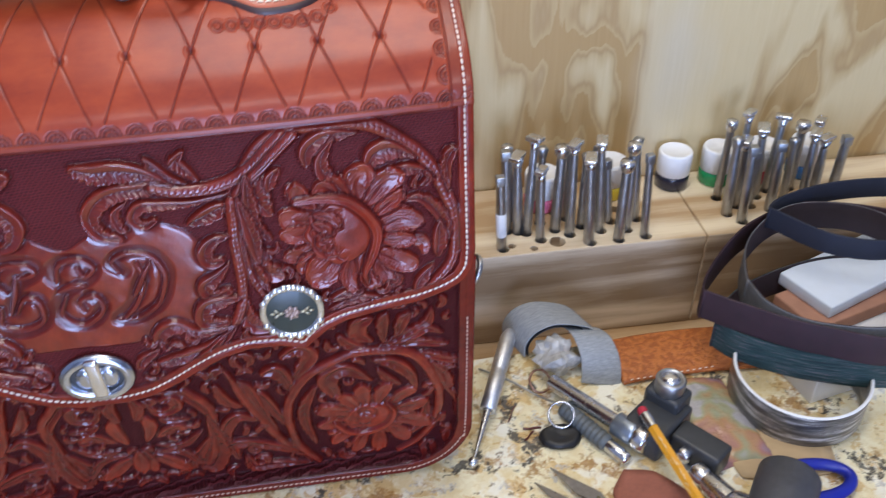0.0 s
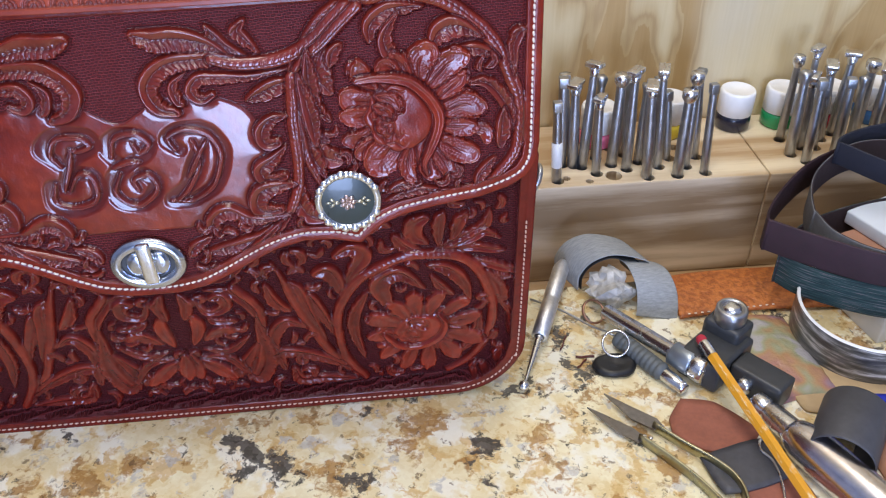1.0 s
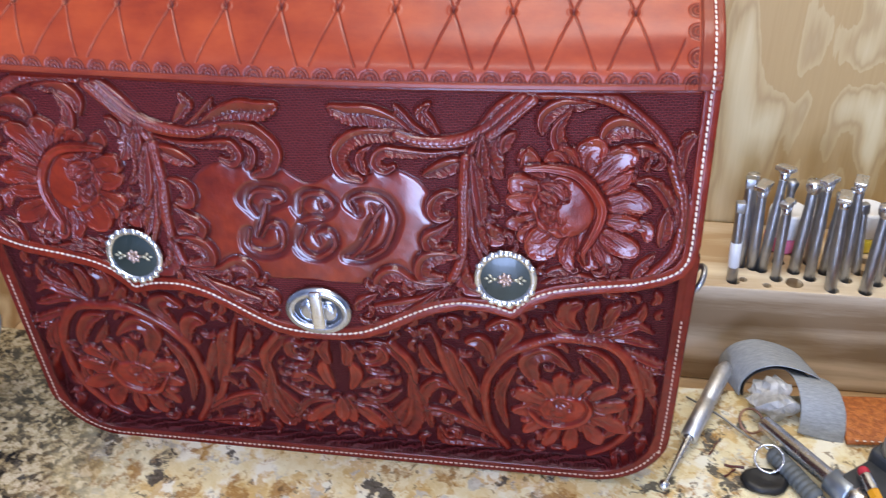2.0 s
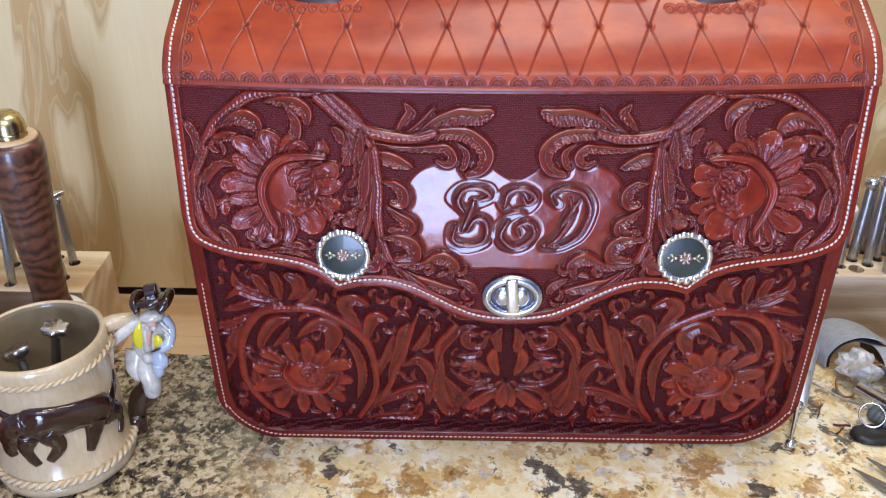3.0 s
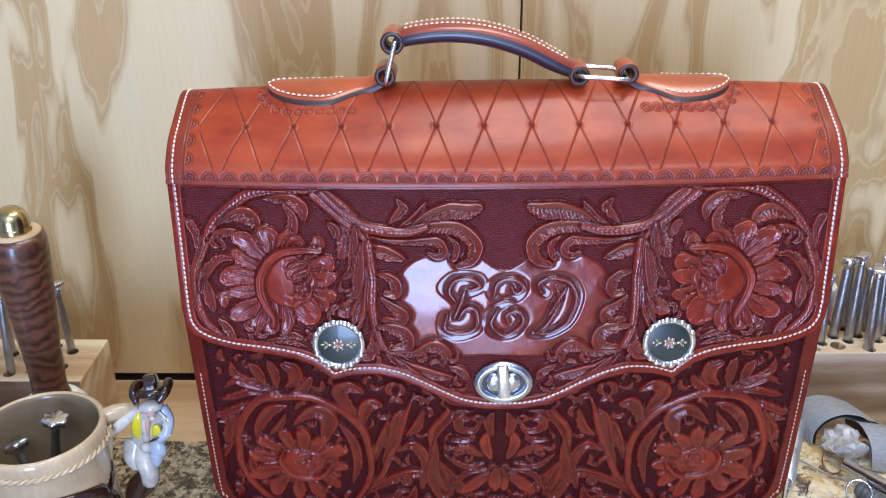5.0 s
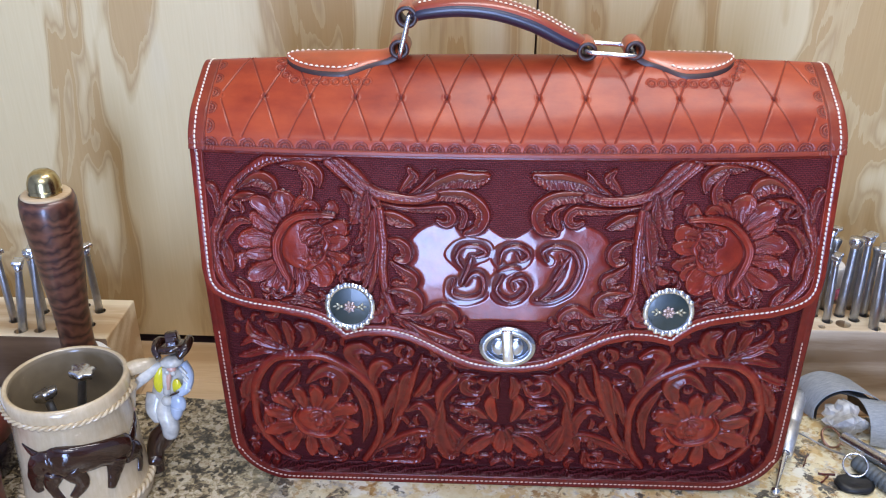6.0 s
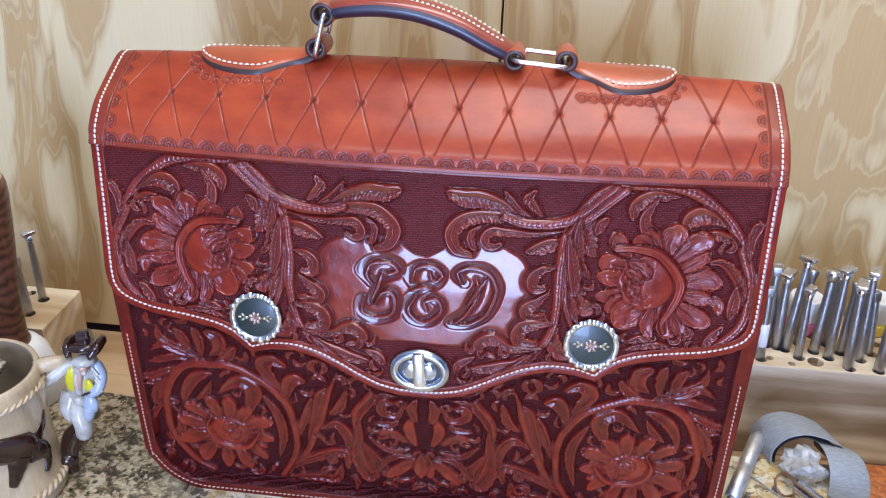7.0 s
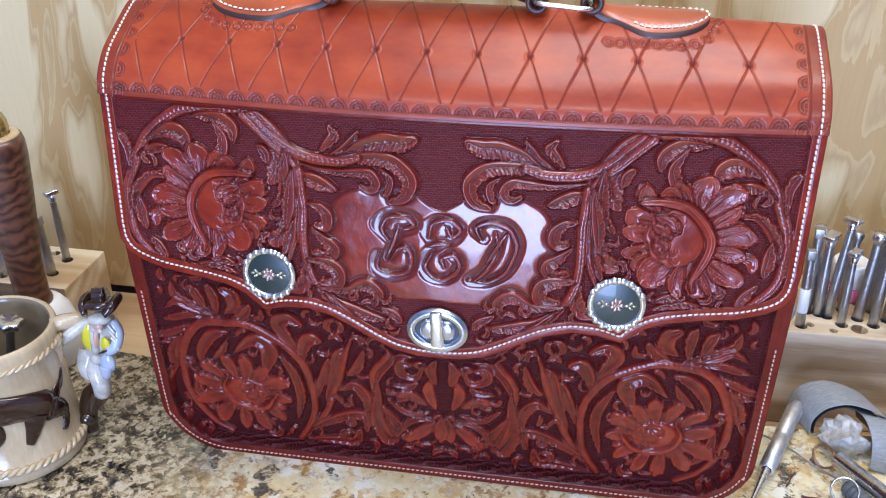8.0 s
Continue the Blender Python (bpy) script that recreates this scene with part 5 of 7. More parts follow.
def stamp_tool(base, top, head, r=0.0038, label=None, tape=False):
    """A steel leather stamp standing in a hole, its working end up."""
    m, L = along((base[0], base[1], 0.035), (top[0], base[1] + 0.003, top[1]))
    t = thing("stamping_tool", m, label or {"T": "steel leather stamp with a wide flat head, standing in a rack", "R": "steel leather stamp with a round head, standing in a rack", "W": "slim steel leather stamp with a wedge head in a rack", "P": "plain steel leather stamp with a square end in a rack"}[head], "stamping tool", "stamping tools in the racks")
    bm = bmesh.new()
    k = 0.80 if head in "TW" else 0.9
    lathe(bm, [(0, 0), (r, 0), (r * 1.02, L * 0.45), (r * 0.98, L * 0.66), (r * k, L * 0.78), (r * k * 0.95, L - 0.006), (r * k * 0.9, L - 0.003)], 14)
    part("shaft", bm, STEEL, t)
    bm = bmesh.new()
    if head == "T":
        box(bm, r * 3.4, r * 2.2, 0.0042, pose(0, 0, L - 0.0016, 0, 6, 0), 0.0010)
        lathe(bm, [(r * 0.74, L - 0.012), (r * 1.25, L - 0.0035), (0, L - 0.003)], 12)
    elif head == "R":
        lathe(bm, [(r * 0.85, L - 0.011), (r * 1.35, L - 0.0075), (r * 1.45, L - 0.003), (r * 1.3, L), (0, L + 0.0003)], 18)
    elif head == "W":
        lathe(bm, [(r * 0.75, L - 0.012), (r * 1.35, L - 0.002), (r * 1.1, L), (0, L + 0.0006)], 4, pose(0, 0, 0, 0, 0, 20))
    else:
        box(bm, r * 1.75, r * 1.75, 0.009, pose(0, 0, L - 0.004, 0, 0, 30), 0.0008)
    part("head", bm, CHROME if head in "RT" else STEEL, t)
    if tape:
        bm = bmesh.new()
        lathe(bm, [(r * 1.01, L * 0.38), (r * 1.10, L * 0.385), (r * 1.10, L * 0.62), (r * 1.01, L * 0.625)], 14)
        part("tape_band", bm, WHITE_PLASTIC, t, "white tape band")
    return t


# darker copy of the pine: the shade on the racks' fronts, put into colour
SHADED_PINE = wood_mat("shaded_pine_side", (0.27, 0.175, 0.090), (0.62, 0.49, 0.33), "x", 110, 0.6)
DARK_PINE = wood_mat("dark_pine_front", (0.10, 0.055, 0.03), (0.22, 0.14, 0.085), "x", 50, 0.6)
RIGHT = [  # base x, y, top x, z, head
    (0.294, 0.2065, 0.289, 0.133, "P"), (0.315, 0.249, 0.304, 0.137, "R"), (0.313, 0.229, 0.309, 0.139, "T"), (0.3195, 0.2265, 0.3230, 0.157, "T"),
    (0.3305, 0.2145, 0.327, 0.132, "T"), (0.3466, 0.2272, 0.348, 0.145, "R"), (0.3585, 0.2184, 0.356, 0.153, "T"), (0.372, 0.229, 0.371, 0.134, "W"),
    (0.3737, 0.2033, 0.366, 0.147, "T"), (0.388, 0.2195, 0.380, 0.153, "T"), (0.4015, 0.232, 0.392, 0.124, "P"), (0.400, 0.2035, 0.3995, 0.1395, "R"),
    (0.426, 0.232, 0.4177, 0.1434, "W"), (0.426, 0.205, 0.4195, 0.1426, "P"),
    (0.303, 0.232, 0.299, 0.142, "P"), (0.336, 0.240, 0.334, 0.138, "W"), (0.362, 0.243, 0.360, 0.130, "P"), (0.386, 0.239, 0.386, 0.134, "P"), (0.412, 0.217, 0.409, 0.148, "R")]
FAR = [(0.514, 0.253, 0.515, 0.141, "R"), (0.513, 0.226, 0.509, 0.139, "W"), (0.527, 0.237, 0.5235, 0.130, "T"), (0.540, 0.235, 0.5355, 0.116, "P"),
       (0.552, 0.249, 0.545, 0.134, "T"), (0.566, 0.258, 0.568, 0.139, "T"), (0.578, 0.243, 0.576, 0.122, "W"), (0.590, 0.258, 0.590, 0.130, "R"),
       (0.604, 0.237, 0.603, 0.125, "T"), (0.612, 0.262, 0.609, 0.129, "T"), (0.628, 0.245, 0.630, 0.118, "P"),
       (0.522, 0.212, 0.518, 0.137, "P"), (0.534, 0.256, 0.532, 0.147, "T"), (0.556, 0.226, 0.553, 0.130, "P"), (0.586, 0.224, 0.582, 0.140, "T")]
LEFT = [(-0.4133, 0.1949, -0.4172, 0.1325, "T"), (-0.4129, 0.1675, -0.4187, 0.1178, "P"), (-0.4775, 0.153, -0.4645, 0.1357, "T"), (-0.4584, 0.1555, -0.4497, 0.149, "T"),
        (-0.4489, 0.1787, -0.454, 0.132, "P"), (-0.470, 0.190, -0.474, 0.128, "R"), (-0.492, 0.172, -0.496, 0.135, "T")]
empty_right = [(0.3025, 0.2096, 0.0036), (0.3213, 0.2030, 0.0036), (0.3444, 0.2095, 0.0075), (0.425, 0.2637, 0.005), (0.4113, 0.2503, 0.005), (0.372, 0.262, 0.0045), (0.352, 0.254, 0.0045)]
holes_r = empty_right + [(x, y, 0.0056) for x, y, *_ in RIGHT + FAR]
for x0, x1, lab in ((0.262, 0.4815, "pale pine timber rack bored with holes for stamping tools"), (0.4825, 0.762, "pale pine timber rack butted against another, full of stamps")):
    mine = [h for h in holes_r if x0 < h[0] < x1]
    side_rack = tagged(bored("tool_rack", x1 - x0, 0.106, 0.1035, pose((x0 + x1) / 2, 0.2495, 0.00625), mine, PINE), lab, "tool rack", "tool racks")
    # front faces get the darker pine that stands for their shade
    side_rack.data.materials.append(SHADED_PINE)
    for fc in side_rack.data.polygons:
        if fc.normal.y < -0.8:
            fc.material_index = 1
holes_l = [(x, y, 0.0056) for x, y, *_ in LEFT] + [(-0.432, 0.205, 0.0047), (-0.44, 0.160, 0.0047)]
left_rack = tagged(bored("tool_rack", 0.31, 0.076, 0.1035, pose(-0.5415, 0.181, 0.00625), holes_l, PINE), "pale pine timber rack with bored holes and a cut end", "tool rack", "tool racks")
# the front face is a darker brown than the rest of the block
left_rack.data.materials.append(DARK_PINE)
for fc in left_rack.data.polygons:
    if fc.normal.y < -0.8:
        fc.material_index = 1
for k, (bx, by, tx, tz, h) in enumerate(RIGHT + FAR + LEFT):
    stamp_tool((bx, by), (tx, tz), h, (0.0043, 0.0038, 0.0047)[k % 3], tape=k == 0)


# ---- paint jars on the back of the rack ----
def jar(x, y, tint, label):
    j = thing("paint_jar", pose(x, y, 0.058), label, "jar", "paint jars")
    bm = bmesh.new()
    lathe(bm, [(0, 0.0004), (0.0150, 0.0004), (0.0162, 0.002), (0.0164, 0.012), (0.0150, 0.0155), (0, 0.0155)], 32)
    part("body", bm, plain_mat("jar_" + label.split()[0], tint, 0.25, 0.4, vary=0.15), j)
    bm = bmesh.new()
    prof = [(0.0150, 0.0150), (0.0160, 0.0155), (0.0162, 0.0365), (0.0154, 0.0385), (0.0138, 0.0389), (0.0133, 0.0384), (0, 0.0384)]
    vs = lathe(bm, prof, 48)
    for v in vs:
        p = v.co
        if math.hypot(p.x, p.y) > 0.0156:
            a = math.atan2(p.y, p.x)
            f = 1 + 0.012 * math.cos(a * 24)
            p.x, p.y = p.x * f, p.y * f
    part("lid", bm, WHITE_LID, j, "ribbed white plastic lid")


jar(0.343, 0.2680, (0.75, 0.18, 0.30), "pink paint jar with a white lid on the rack")
jar(0.4120, 0.2780, (0.80, 0.62, 0.05), "yellow paint jar with a white lid on the rack")
jar(0.4790, 0.2840, (0.012, 0.014, 0.030), "dark blue paint jar with a white lid on the rack")
jar(0.5240, 0.2840, (0.02, 0.30, 0.10), "green paint jar with a white lid on the rack")
jar(0.5680, 0.2830, (0.60, 0.06, 0.10), "red paint jar with a white lid on the rack")
jar(0.6150, 0.2830, (0.05, 0.20, 0.50), "blue paint jar with a white lid on the rack")

# ---- mallet standing on its head ----
tm = Mat("laminated_handle", rough=0.36, coat=0.35)
lay = tm.coords((1, 1, 1))
wob = tm.noise(lay, 28, 3)
sepz = tm.node("ShaderNodeSeparateXYZ")
tm.link(lay, sepz.inputs[0])
rings = tm.math("PINGPONG", tm.math("ADD", tm.math("MULTIPLY", sepz.outputs[2], 190), tm.math("MULTIPLY", wob, 9.0)), 1.0)
fin = tm.noise(tm.coords((1, 1, 6)), 160, 4)
tm.colour(tm.mix(fin, tm.ramp(rings, (0.1, (0.150, 0.058, 0.032)), (0.6, (0.095, 0.036, 0.021)), (1.0, (0.045, 0.017, 0.011))), tm.ramp(rings, (0.1, (0.14, 0.052, 0.028)), (0.95, (0.04, 0.014, 0.009)))))
tm.bump(fin, 0.15, 0.0005)
mallet = thing("mallet", pose(-0.4020, 0.118, 0), "turned dark wood mallet with brass nut, standing on its white head", "mallet")
bm = bmesh.new()
lathe(bm, [(0, 0.0), (0.0380, 0.0), (0.0400, 0.003), (0.0365, 0.025), (0.0300, 0.048), (0.0240, 0.0565), (0.0200, 0.0585), (0, 0.0585)], 40)
part("head", bm, WHITE_PLASTIC, mallet, "white plastic mallet head")
bm = bmesh.new()
lathe(bm, [(0, 0.0585), (0.0165, 0.0585), (0.0170, 0.061), (0.0150, 0.067), (0.0150, 0.080), (0.0158, 0.105), (0.0190, 0.140), (0.0222, 0.175), (0.0243, 0.205), (0.0240, 0.216), (0.0225, 0.2215), (0, 0.2225)], 40)
part("grip", bm, tm.m, mallet, "banded dark and light wood grip")
bm = bmesh.new()
lathe(bm, [(0.0205, 0.2212), (0.0212, 0.2222), (0.0200, 0.2236), (0.0140, 0.2238)], 40)
part("end_ring", bm, PINE, mallet, "pale sanded end of the grip")
bm = bmesh.new()
lathe(bm, [(0.0148, 0.2222), (0.0150, 0.2270), (0.0138, 0.2285)], 6)
lathe(bm, [(0.0142, 0.2285), (0.0136, 0.2345), (0.0112, 0.2405), (0.0070, 0.2440), (0, 0.2452)], 32)
part("cap_nut", bm, BRASS, mallet, "polished brass cap nut")

# ---- ceramic mug with a figure for a handle ----
cer = Mat("cream_glaze", rough=0.16, coat=0.6)
cv = cer.coords()
c1, c2 = cer.noise(cv, 45, 5), cer.noise(cer.coords((1, 1, 0.14)), 330, 4, 0.65)
cer.colour(cer.mix(c2, cer.ramp(c1, (0.35, (0.58, 0.45, 0.27)), (0.65, (0.76, 0.63, 0.42))), (0.48, 0.355, 0.205)))
cer.bump(c2, 0.4, 0.0006)
MUG_INSIDE = plain_mat("mug_inside", (0.24, 0.185, 0.115), 0.25, 0.4, vary=0.2, scale=70)
BROWN_GLAZE = plain_mat("brown_glaze", (0.030, 0.0105, 0.006), 0.12, 0.7, vary=0.4, scale=130, bump=1.0)
WHITE_GLAZE = plain_mat("grey_white_glaze", (0.56, 0.53, 0.46), 0.22, 0.4, vary=0.35, scale=170, bump=0.5)
YELLOW_GLAZE = plain_mat("yellow_glaze", (0.75, 0.66, 0.03), 0.15, 0.6, vary=0.12, scale=90)
BLUE_GLAZE = plain_mat("pale_blue_glaze", (0.45, 0.51, 0.61), 0.15, 0.6, vary=0.15, scale=90)
SKIN_GLAZE = plain_mat("pink_glaze", (0.62, 0.36, 0.28), 0.2, 0.5, vary=0.1, scale=90)
MUG = (-0.3515, -0.004)
mug = thing("ceramic_mug", pose(MUG[0], MUG[1], 0), "cream glazed mug with rope bands and a brown steer", "mug")
bm = bmesh.new()
lathe(bm, [(0, 0.0008), (0.0500, 0.0008), (0.0530, 0.0030), (0.0535, 0.0090), (0.0520, 0.0125), (0.0498, 0.0150), (0.0485, 0.0400), (0.0470, 0.0750), (0.0458, 0.0960), (0.0472, 0.1000), (0.0482, 0.1060), (0.0484, 0.1125), (0.0474, 0.1162), (0.0455, 0.1170), (0.0436, 0.1160), (0.0428, 0.1120), (0.0430, 0.0600), (0.0432, 0.0120), (0, 0.0090)], 72)
# faces inside the mug are a darker brown than its outside
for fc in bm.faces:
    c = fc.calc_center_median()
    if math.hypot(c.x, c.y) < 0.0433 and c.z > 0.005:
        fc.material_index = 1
part("body", bm, (cer.m, MUG_INSIDE), mug)
for z, r, rr in ((0.1035, 0.0488, 0.0020), (0.0140, 0.0520, 0.0028)):
    for ph in (0, math.pi):
        bm = bmesh.new()
        q = [((r + 0.6 * rr * math.cos(26 * a + ph)) * math.cos(a), (r + 0.6 * rr * math.cos(26 * a + ph)) * math.sin(a), z + 0.6 * rr * math.sin(26 * a + ph)) for a in (2 * math.pi * i / 240 for i in range(240))]
        sweep(bm, q, rr * 0.72, 6, closed=True)
        part("rope_band", bm, cer.m, mug, "moulded rope band")


def on_mug(a, z, lift=0.0):
    """A point on the mug's side at angle a (degrees from +x) and height z."""
    r = float(np.interp(z, [0.015, 0.04, 0.075, 0.096], [0.0498, 0.0485, 0.0470, 0.0458])) + lift
    return Vector((r * math.cos(radians(a)), r * math.sin(radians(a)), z))


# the steer: raised brown shapes wrapped on the mug's front, flattened on to it
def steer_limb(name, pts, radii, flat=0.5):
    bm = bmesh.new()
    q = spline(pts, 16)
    path = [on_mug(a, z, 0.0004) for a, z in q]
    for v in sweep(bm, path, [float(v) for v in np.interp(np.linspace(0, 1, 16), np.linspace(0, 1, len(radii)), radii)], 12):
        r = math.hypot(v.co.x, v.co.y)
        rm = math.hypot(*on_mug(0, v.co.z).xy)
        k = (rm + (r - rm) * flat + 0.0016 * max(0.0, r - rm) / 0.006 * noise.noise(v.co * 210)) / r
        v.co.x, v.co.y = v.co.x * k, v.co.y * k
    part(name, bm, BROWN_GLAZE, mug, "glossy dark brown relief")


steer_limb("steer_body", [(-96, 0.066), (-80, 0.070), (-60, 0.070), (-38, 0.067), (-22, 0.061), (-10, 0.056)], [0.0105, 0.0150, 0.0125, 0.0120, 0.0140, 0.0080], 0.40)
steer_limb("steer_tail", [(-14, 0.060), (-5, 0.066), (5, 0.071), (12, 0.078)], [0.0056, 0.0046, 0.0034, 0.0014])
steer_limb("steer_head", [(-88, 0.072), (-100, 0.068), (-107, 0.058), (-110, 0.046), (-108, 0.040)], [0.0100, 0.0105, 0.0088, 0.0066, 0.0050], 0.55)
steer_limb("steer_horn", [(-98, 0.074), (-109, 0.0775), (-120, 0.082)], [0.0046, 0.0034, 0.0010])
steer_limb("steer_horn", [(-94, 0.075), (-86, 0.081), (-80, 0.083)], [0.0040, 0.0030, 0.0010])
steer_limb("steer_leg", [(-16, 0.056), (-5, 0.049), (-1, 0.040), (-7, 0.029)], [0.0110, 0.0078, 0.0044, 0.0034])
steer_limb("steer_leg", [(-30, 0.058), (-36, 0.046), (-42, 0.034)], [0.0110, 0.0066, 0.0036])
steer_limb("steer_leg", [(-74, 0.062), (-66, 0.048), (-76, 0.036)], [0.0095, 0.0058, 0.0034])
steer_limb("steer_leg", [(-90, 0.060), (-94, 0.046), (-86, 0.033)], [0.0095, 0.0056, 0.0034])

# the handle is a moulded seated figure in glazed clay, kept as one plain shape
bm = bmesh.new()
SETS = (BROWN_GLAZE, WHITE_GLAZE, YELLOW_GLAZE, BLUE_GLAZE, SKIN_GLAZE, cer.m)


def clay(kind, mat, *args):
    before = set(bm.faces)
    if kind == "limb":
        q = spline(args[0], 14)
        sweep(bm, q, [float(v) for v in np.interp(np.linspace(0, 1, 14), np.linspace(0, 1, len(args[1])), args[1])], 12)
    else:
        c, s, rot = args
        bmesh.ops.create_icosphere(bm, subdivisions=3, radius=1.0, matrix=pose(*c, *rot) @ Matrix.Diagonal((*s, 1)))
    for f in set(bm.faces) - before:
        f.material_index = mat


# body leaning over the knees, open yellow vest, neckcloth
clay("limb", 1, [(0.0600, 0.0400, 0.066), (0.0665, 0.0390, 0.084), (0.0735, 0.0380, 0.102), (0.0780, 0.0370, 0.117)], [0.0130, 0.0155, 0.0165, 0.0090])
clay("ball", 2, (0.0645, 0.0262, 0.1015), (0.0074, 0.0044, 0.0145), (8, 10, 24))
clay("ball", 2, (0.0805, 0.0250, 0.0960), (0.0056, 0.0036, 0.0086), (8, 14, -10))
clay("limb", 1, [(0.0735, 0.0235, 0.1160), (0.0725, 0.0215, 0.1040), (0.0700, 0.0225, 0.0900)], [0.0046, 0.0044, 0.0040])
clay("limb", 4, [(0.0768, 0.0220, 0.1150), (0.0752, 0.0196, 0.1060), (0.0730, 0.0200, 0.0960)], [0.0030, 0.0028, 0.0020])
clay("ball", 1, (0.0795, 0.0255, 0.1215), (0.0120, 0.0090, 0.0052), (0, -4, 10))
clay("ball", 4, (0.0795, 0.0215, 0.1170), (0.0052, 0.0042, 0.0040), (0, 0, 0))
clay("ball", 1, (0.0750, 0.0195, 0.1135), (0.0030, 0.0022, 0.0028), (0, 0, 0))
clay("ball", 1, (0.0810, 0.0195, 0.1130), (0.0030, 0.0022, 0.0028), (0, 0, 0))
# hat: dished crown, wide brim curled up at both sides
clay("ball", 0, (0.0800, 0.0330, 0.1320), (0.0180, 0.0165, 0.0056), (-14, -6, 8))
clay("limb", 0, [(0.0690, 0.0190, 0.1275), (0.0640, 0.0260, 0.1320), (0.0640, 0.0380, 0.1345), (0.0700, 0.0460, 0.1310)], [0.0030, 0.0046, 0.0046, 0.0026])
clay("limb", 0, [(0.0890, 0.0190, 0.1285), (0.0955, 0.0250, 0.1345), (0.0960, 0.0380, 0.1370), (0.0900, 0.0460, 0.1330)], [0.0030, 0.0046, 0.0046, 0.0026])
clay("limb", 0, [(0.0770, 0.0320, 0.1360), (0.0860, 0.0330, 0.1375)], [0.0112, 0.0106])
clay("limb", 0, [(0.0755, 0.0300, 0.1425), (0.0870, 0.0310, 0.1440)], [0.0050, 0.0048])
# arm that reaches to the mug's rim, and the glaze branch over it
clay("limb", 5, [(0.0400, 0.0200, 0.1145), (0.0500, 0.0250, 0.1165), (0.0620, 0.0330, 0.1150)], [0.0066, 0.0064, 0.0056])
clay("limb", 1, [(0.0660, 0.0310, 0.1120), (0.0590, 0.0260, 0.1125), (0.0500, 0.0180, 0.1050)], [0.0066, 0.0054, 0.0040])
clay("limb", 1, [(0.0520, 0.0190, 0.1065), (0.0445, 0.0170, 0.0970), (0.0415, 0.0140, 0.0890)], [0.0036, 0.0026, 0.0026])
clay("limb", 5, [(0.0460, 0.0080, 0.1080), (0.0435, 0.0140, 0.0950), (0.0420, 0.0130, 0.0800)], [0.0052, 0.0042, 0.0034])
clay("ball", 4, (0.0425, 0.0120, 0.0810), (0.0034, 0.0038, 0.0046), (0, 0, 0))
# the other sleeve, folded across, with creases
clay("limb", 3, [(0.0865, 0.0340, 0.1150), (0.0925, 0.0310, 0.1050), (0.0905, 0.0245, 0.0950), (0.0820, 0.0215, 0.0905)], [0.0060, 0.0058, 0.0052, 0.0036])
for k in range(4):
    clay("limb", 1, [(0.0865 + 0.0014 * k, 0.0265 - 0.0012 * k, 0.1150 - 0.0050 * k), (0.0930 + 0.0008 * k, 0.0250 - 0.0008 * k, 0.1085 - 0.0050 * k)], [0.0016, 0.0013])
clay("limb", 0, [(0.0745, 0.0195, 0.0895), (0.0800, 0.0180, 0.0925), (0.0850, 0.0185, 0.0945)], [0.0008, 0.0012, 0.0008])
# blue cloth over the thigh
clay("ball", 3, (0.0800, 0.0230, 0.0790), (0.0086, 0.0052, 0.0100), (0, 12, 0))
clay("limb", 3, [(0.0790, 0.0215, 0.0760), (0.0780, 0.0200, 0.0690), (0.0770, 0.0210, 0.0625)], [0.0072, 0.0056, 0.0014])
clay("ball", 1, (0.0690, 0.0220, 0.0820), (0.0060, 0.0050, 0.0050), (0, 0, 0))
# trousers: a bent knee, the other leg behind; boots
clay("limb", 1, [(0.0610, 0.0360, 0.0740), (0.0640, 0.0270, 0.0660), (0.0680, 0.0230, 0.0560), (0.0655, 0.0250, 0.0450)], [0.0110, 0.0100, 0.0096, 0.0086])
clay("limb", 1, [(0.0560, 0.0360, 0.0800), (0.0545, 0.0290, 0.0690), (0.0570, 0.0280, 0.0580)], [0.0090, 0.0074, 0.0060])
clay("limb", 0, [(0.0620, 0.0270, 0.0500), (0.0555, 0.0260, 0.0420), (0.0505, 0.0240, 0.0280), (0.0500, 0.0220, 0.0120), (0.0510, 0.0210, 0.0045)], [0.0078, 0.0080, 0.0064, 0.0056, 0.0044])
clay("ball", 0, (0.0505, 0.0195, 0.0190), (0.0054, 0.0060, 0.0062), (0, 0, 0))
clay("limb", 0, [(0.0660, 0.0260, 0.0430), (0.0600, 0.0250, 0.0350), (0.0540, 0.0240, 0.0290)], [0.0062, 0.0054, 0.0040])
for v in bm.verts:
    w = float(ease(v.co.x, 0.046, 0.060))
    v.co.x += w * (0.070 + (v.co.x - 0.070) * 0.80 - v.co.x)
    v.co.y += w * (0.028 + (v.co.y - 0.028) * 0.80 - v.co.y)
    v.co.z *= 0.965
part("figure_handle", bm, SETS, mug, "moulded glazed figure in a dark hat as handle")

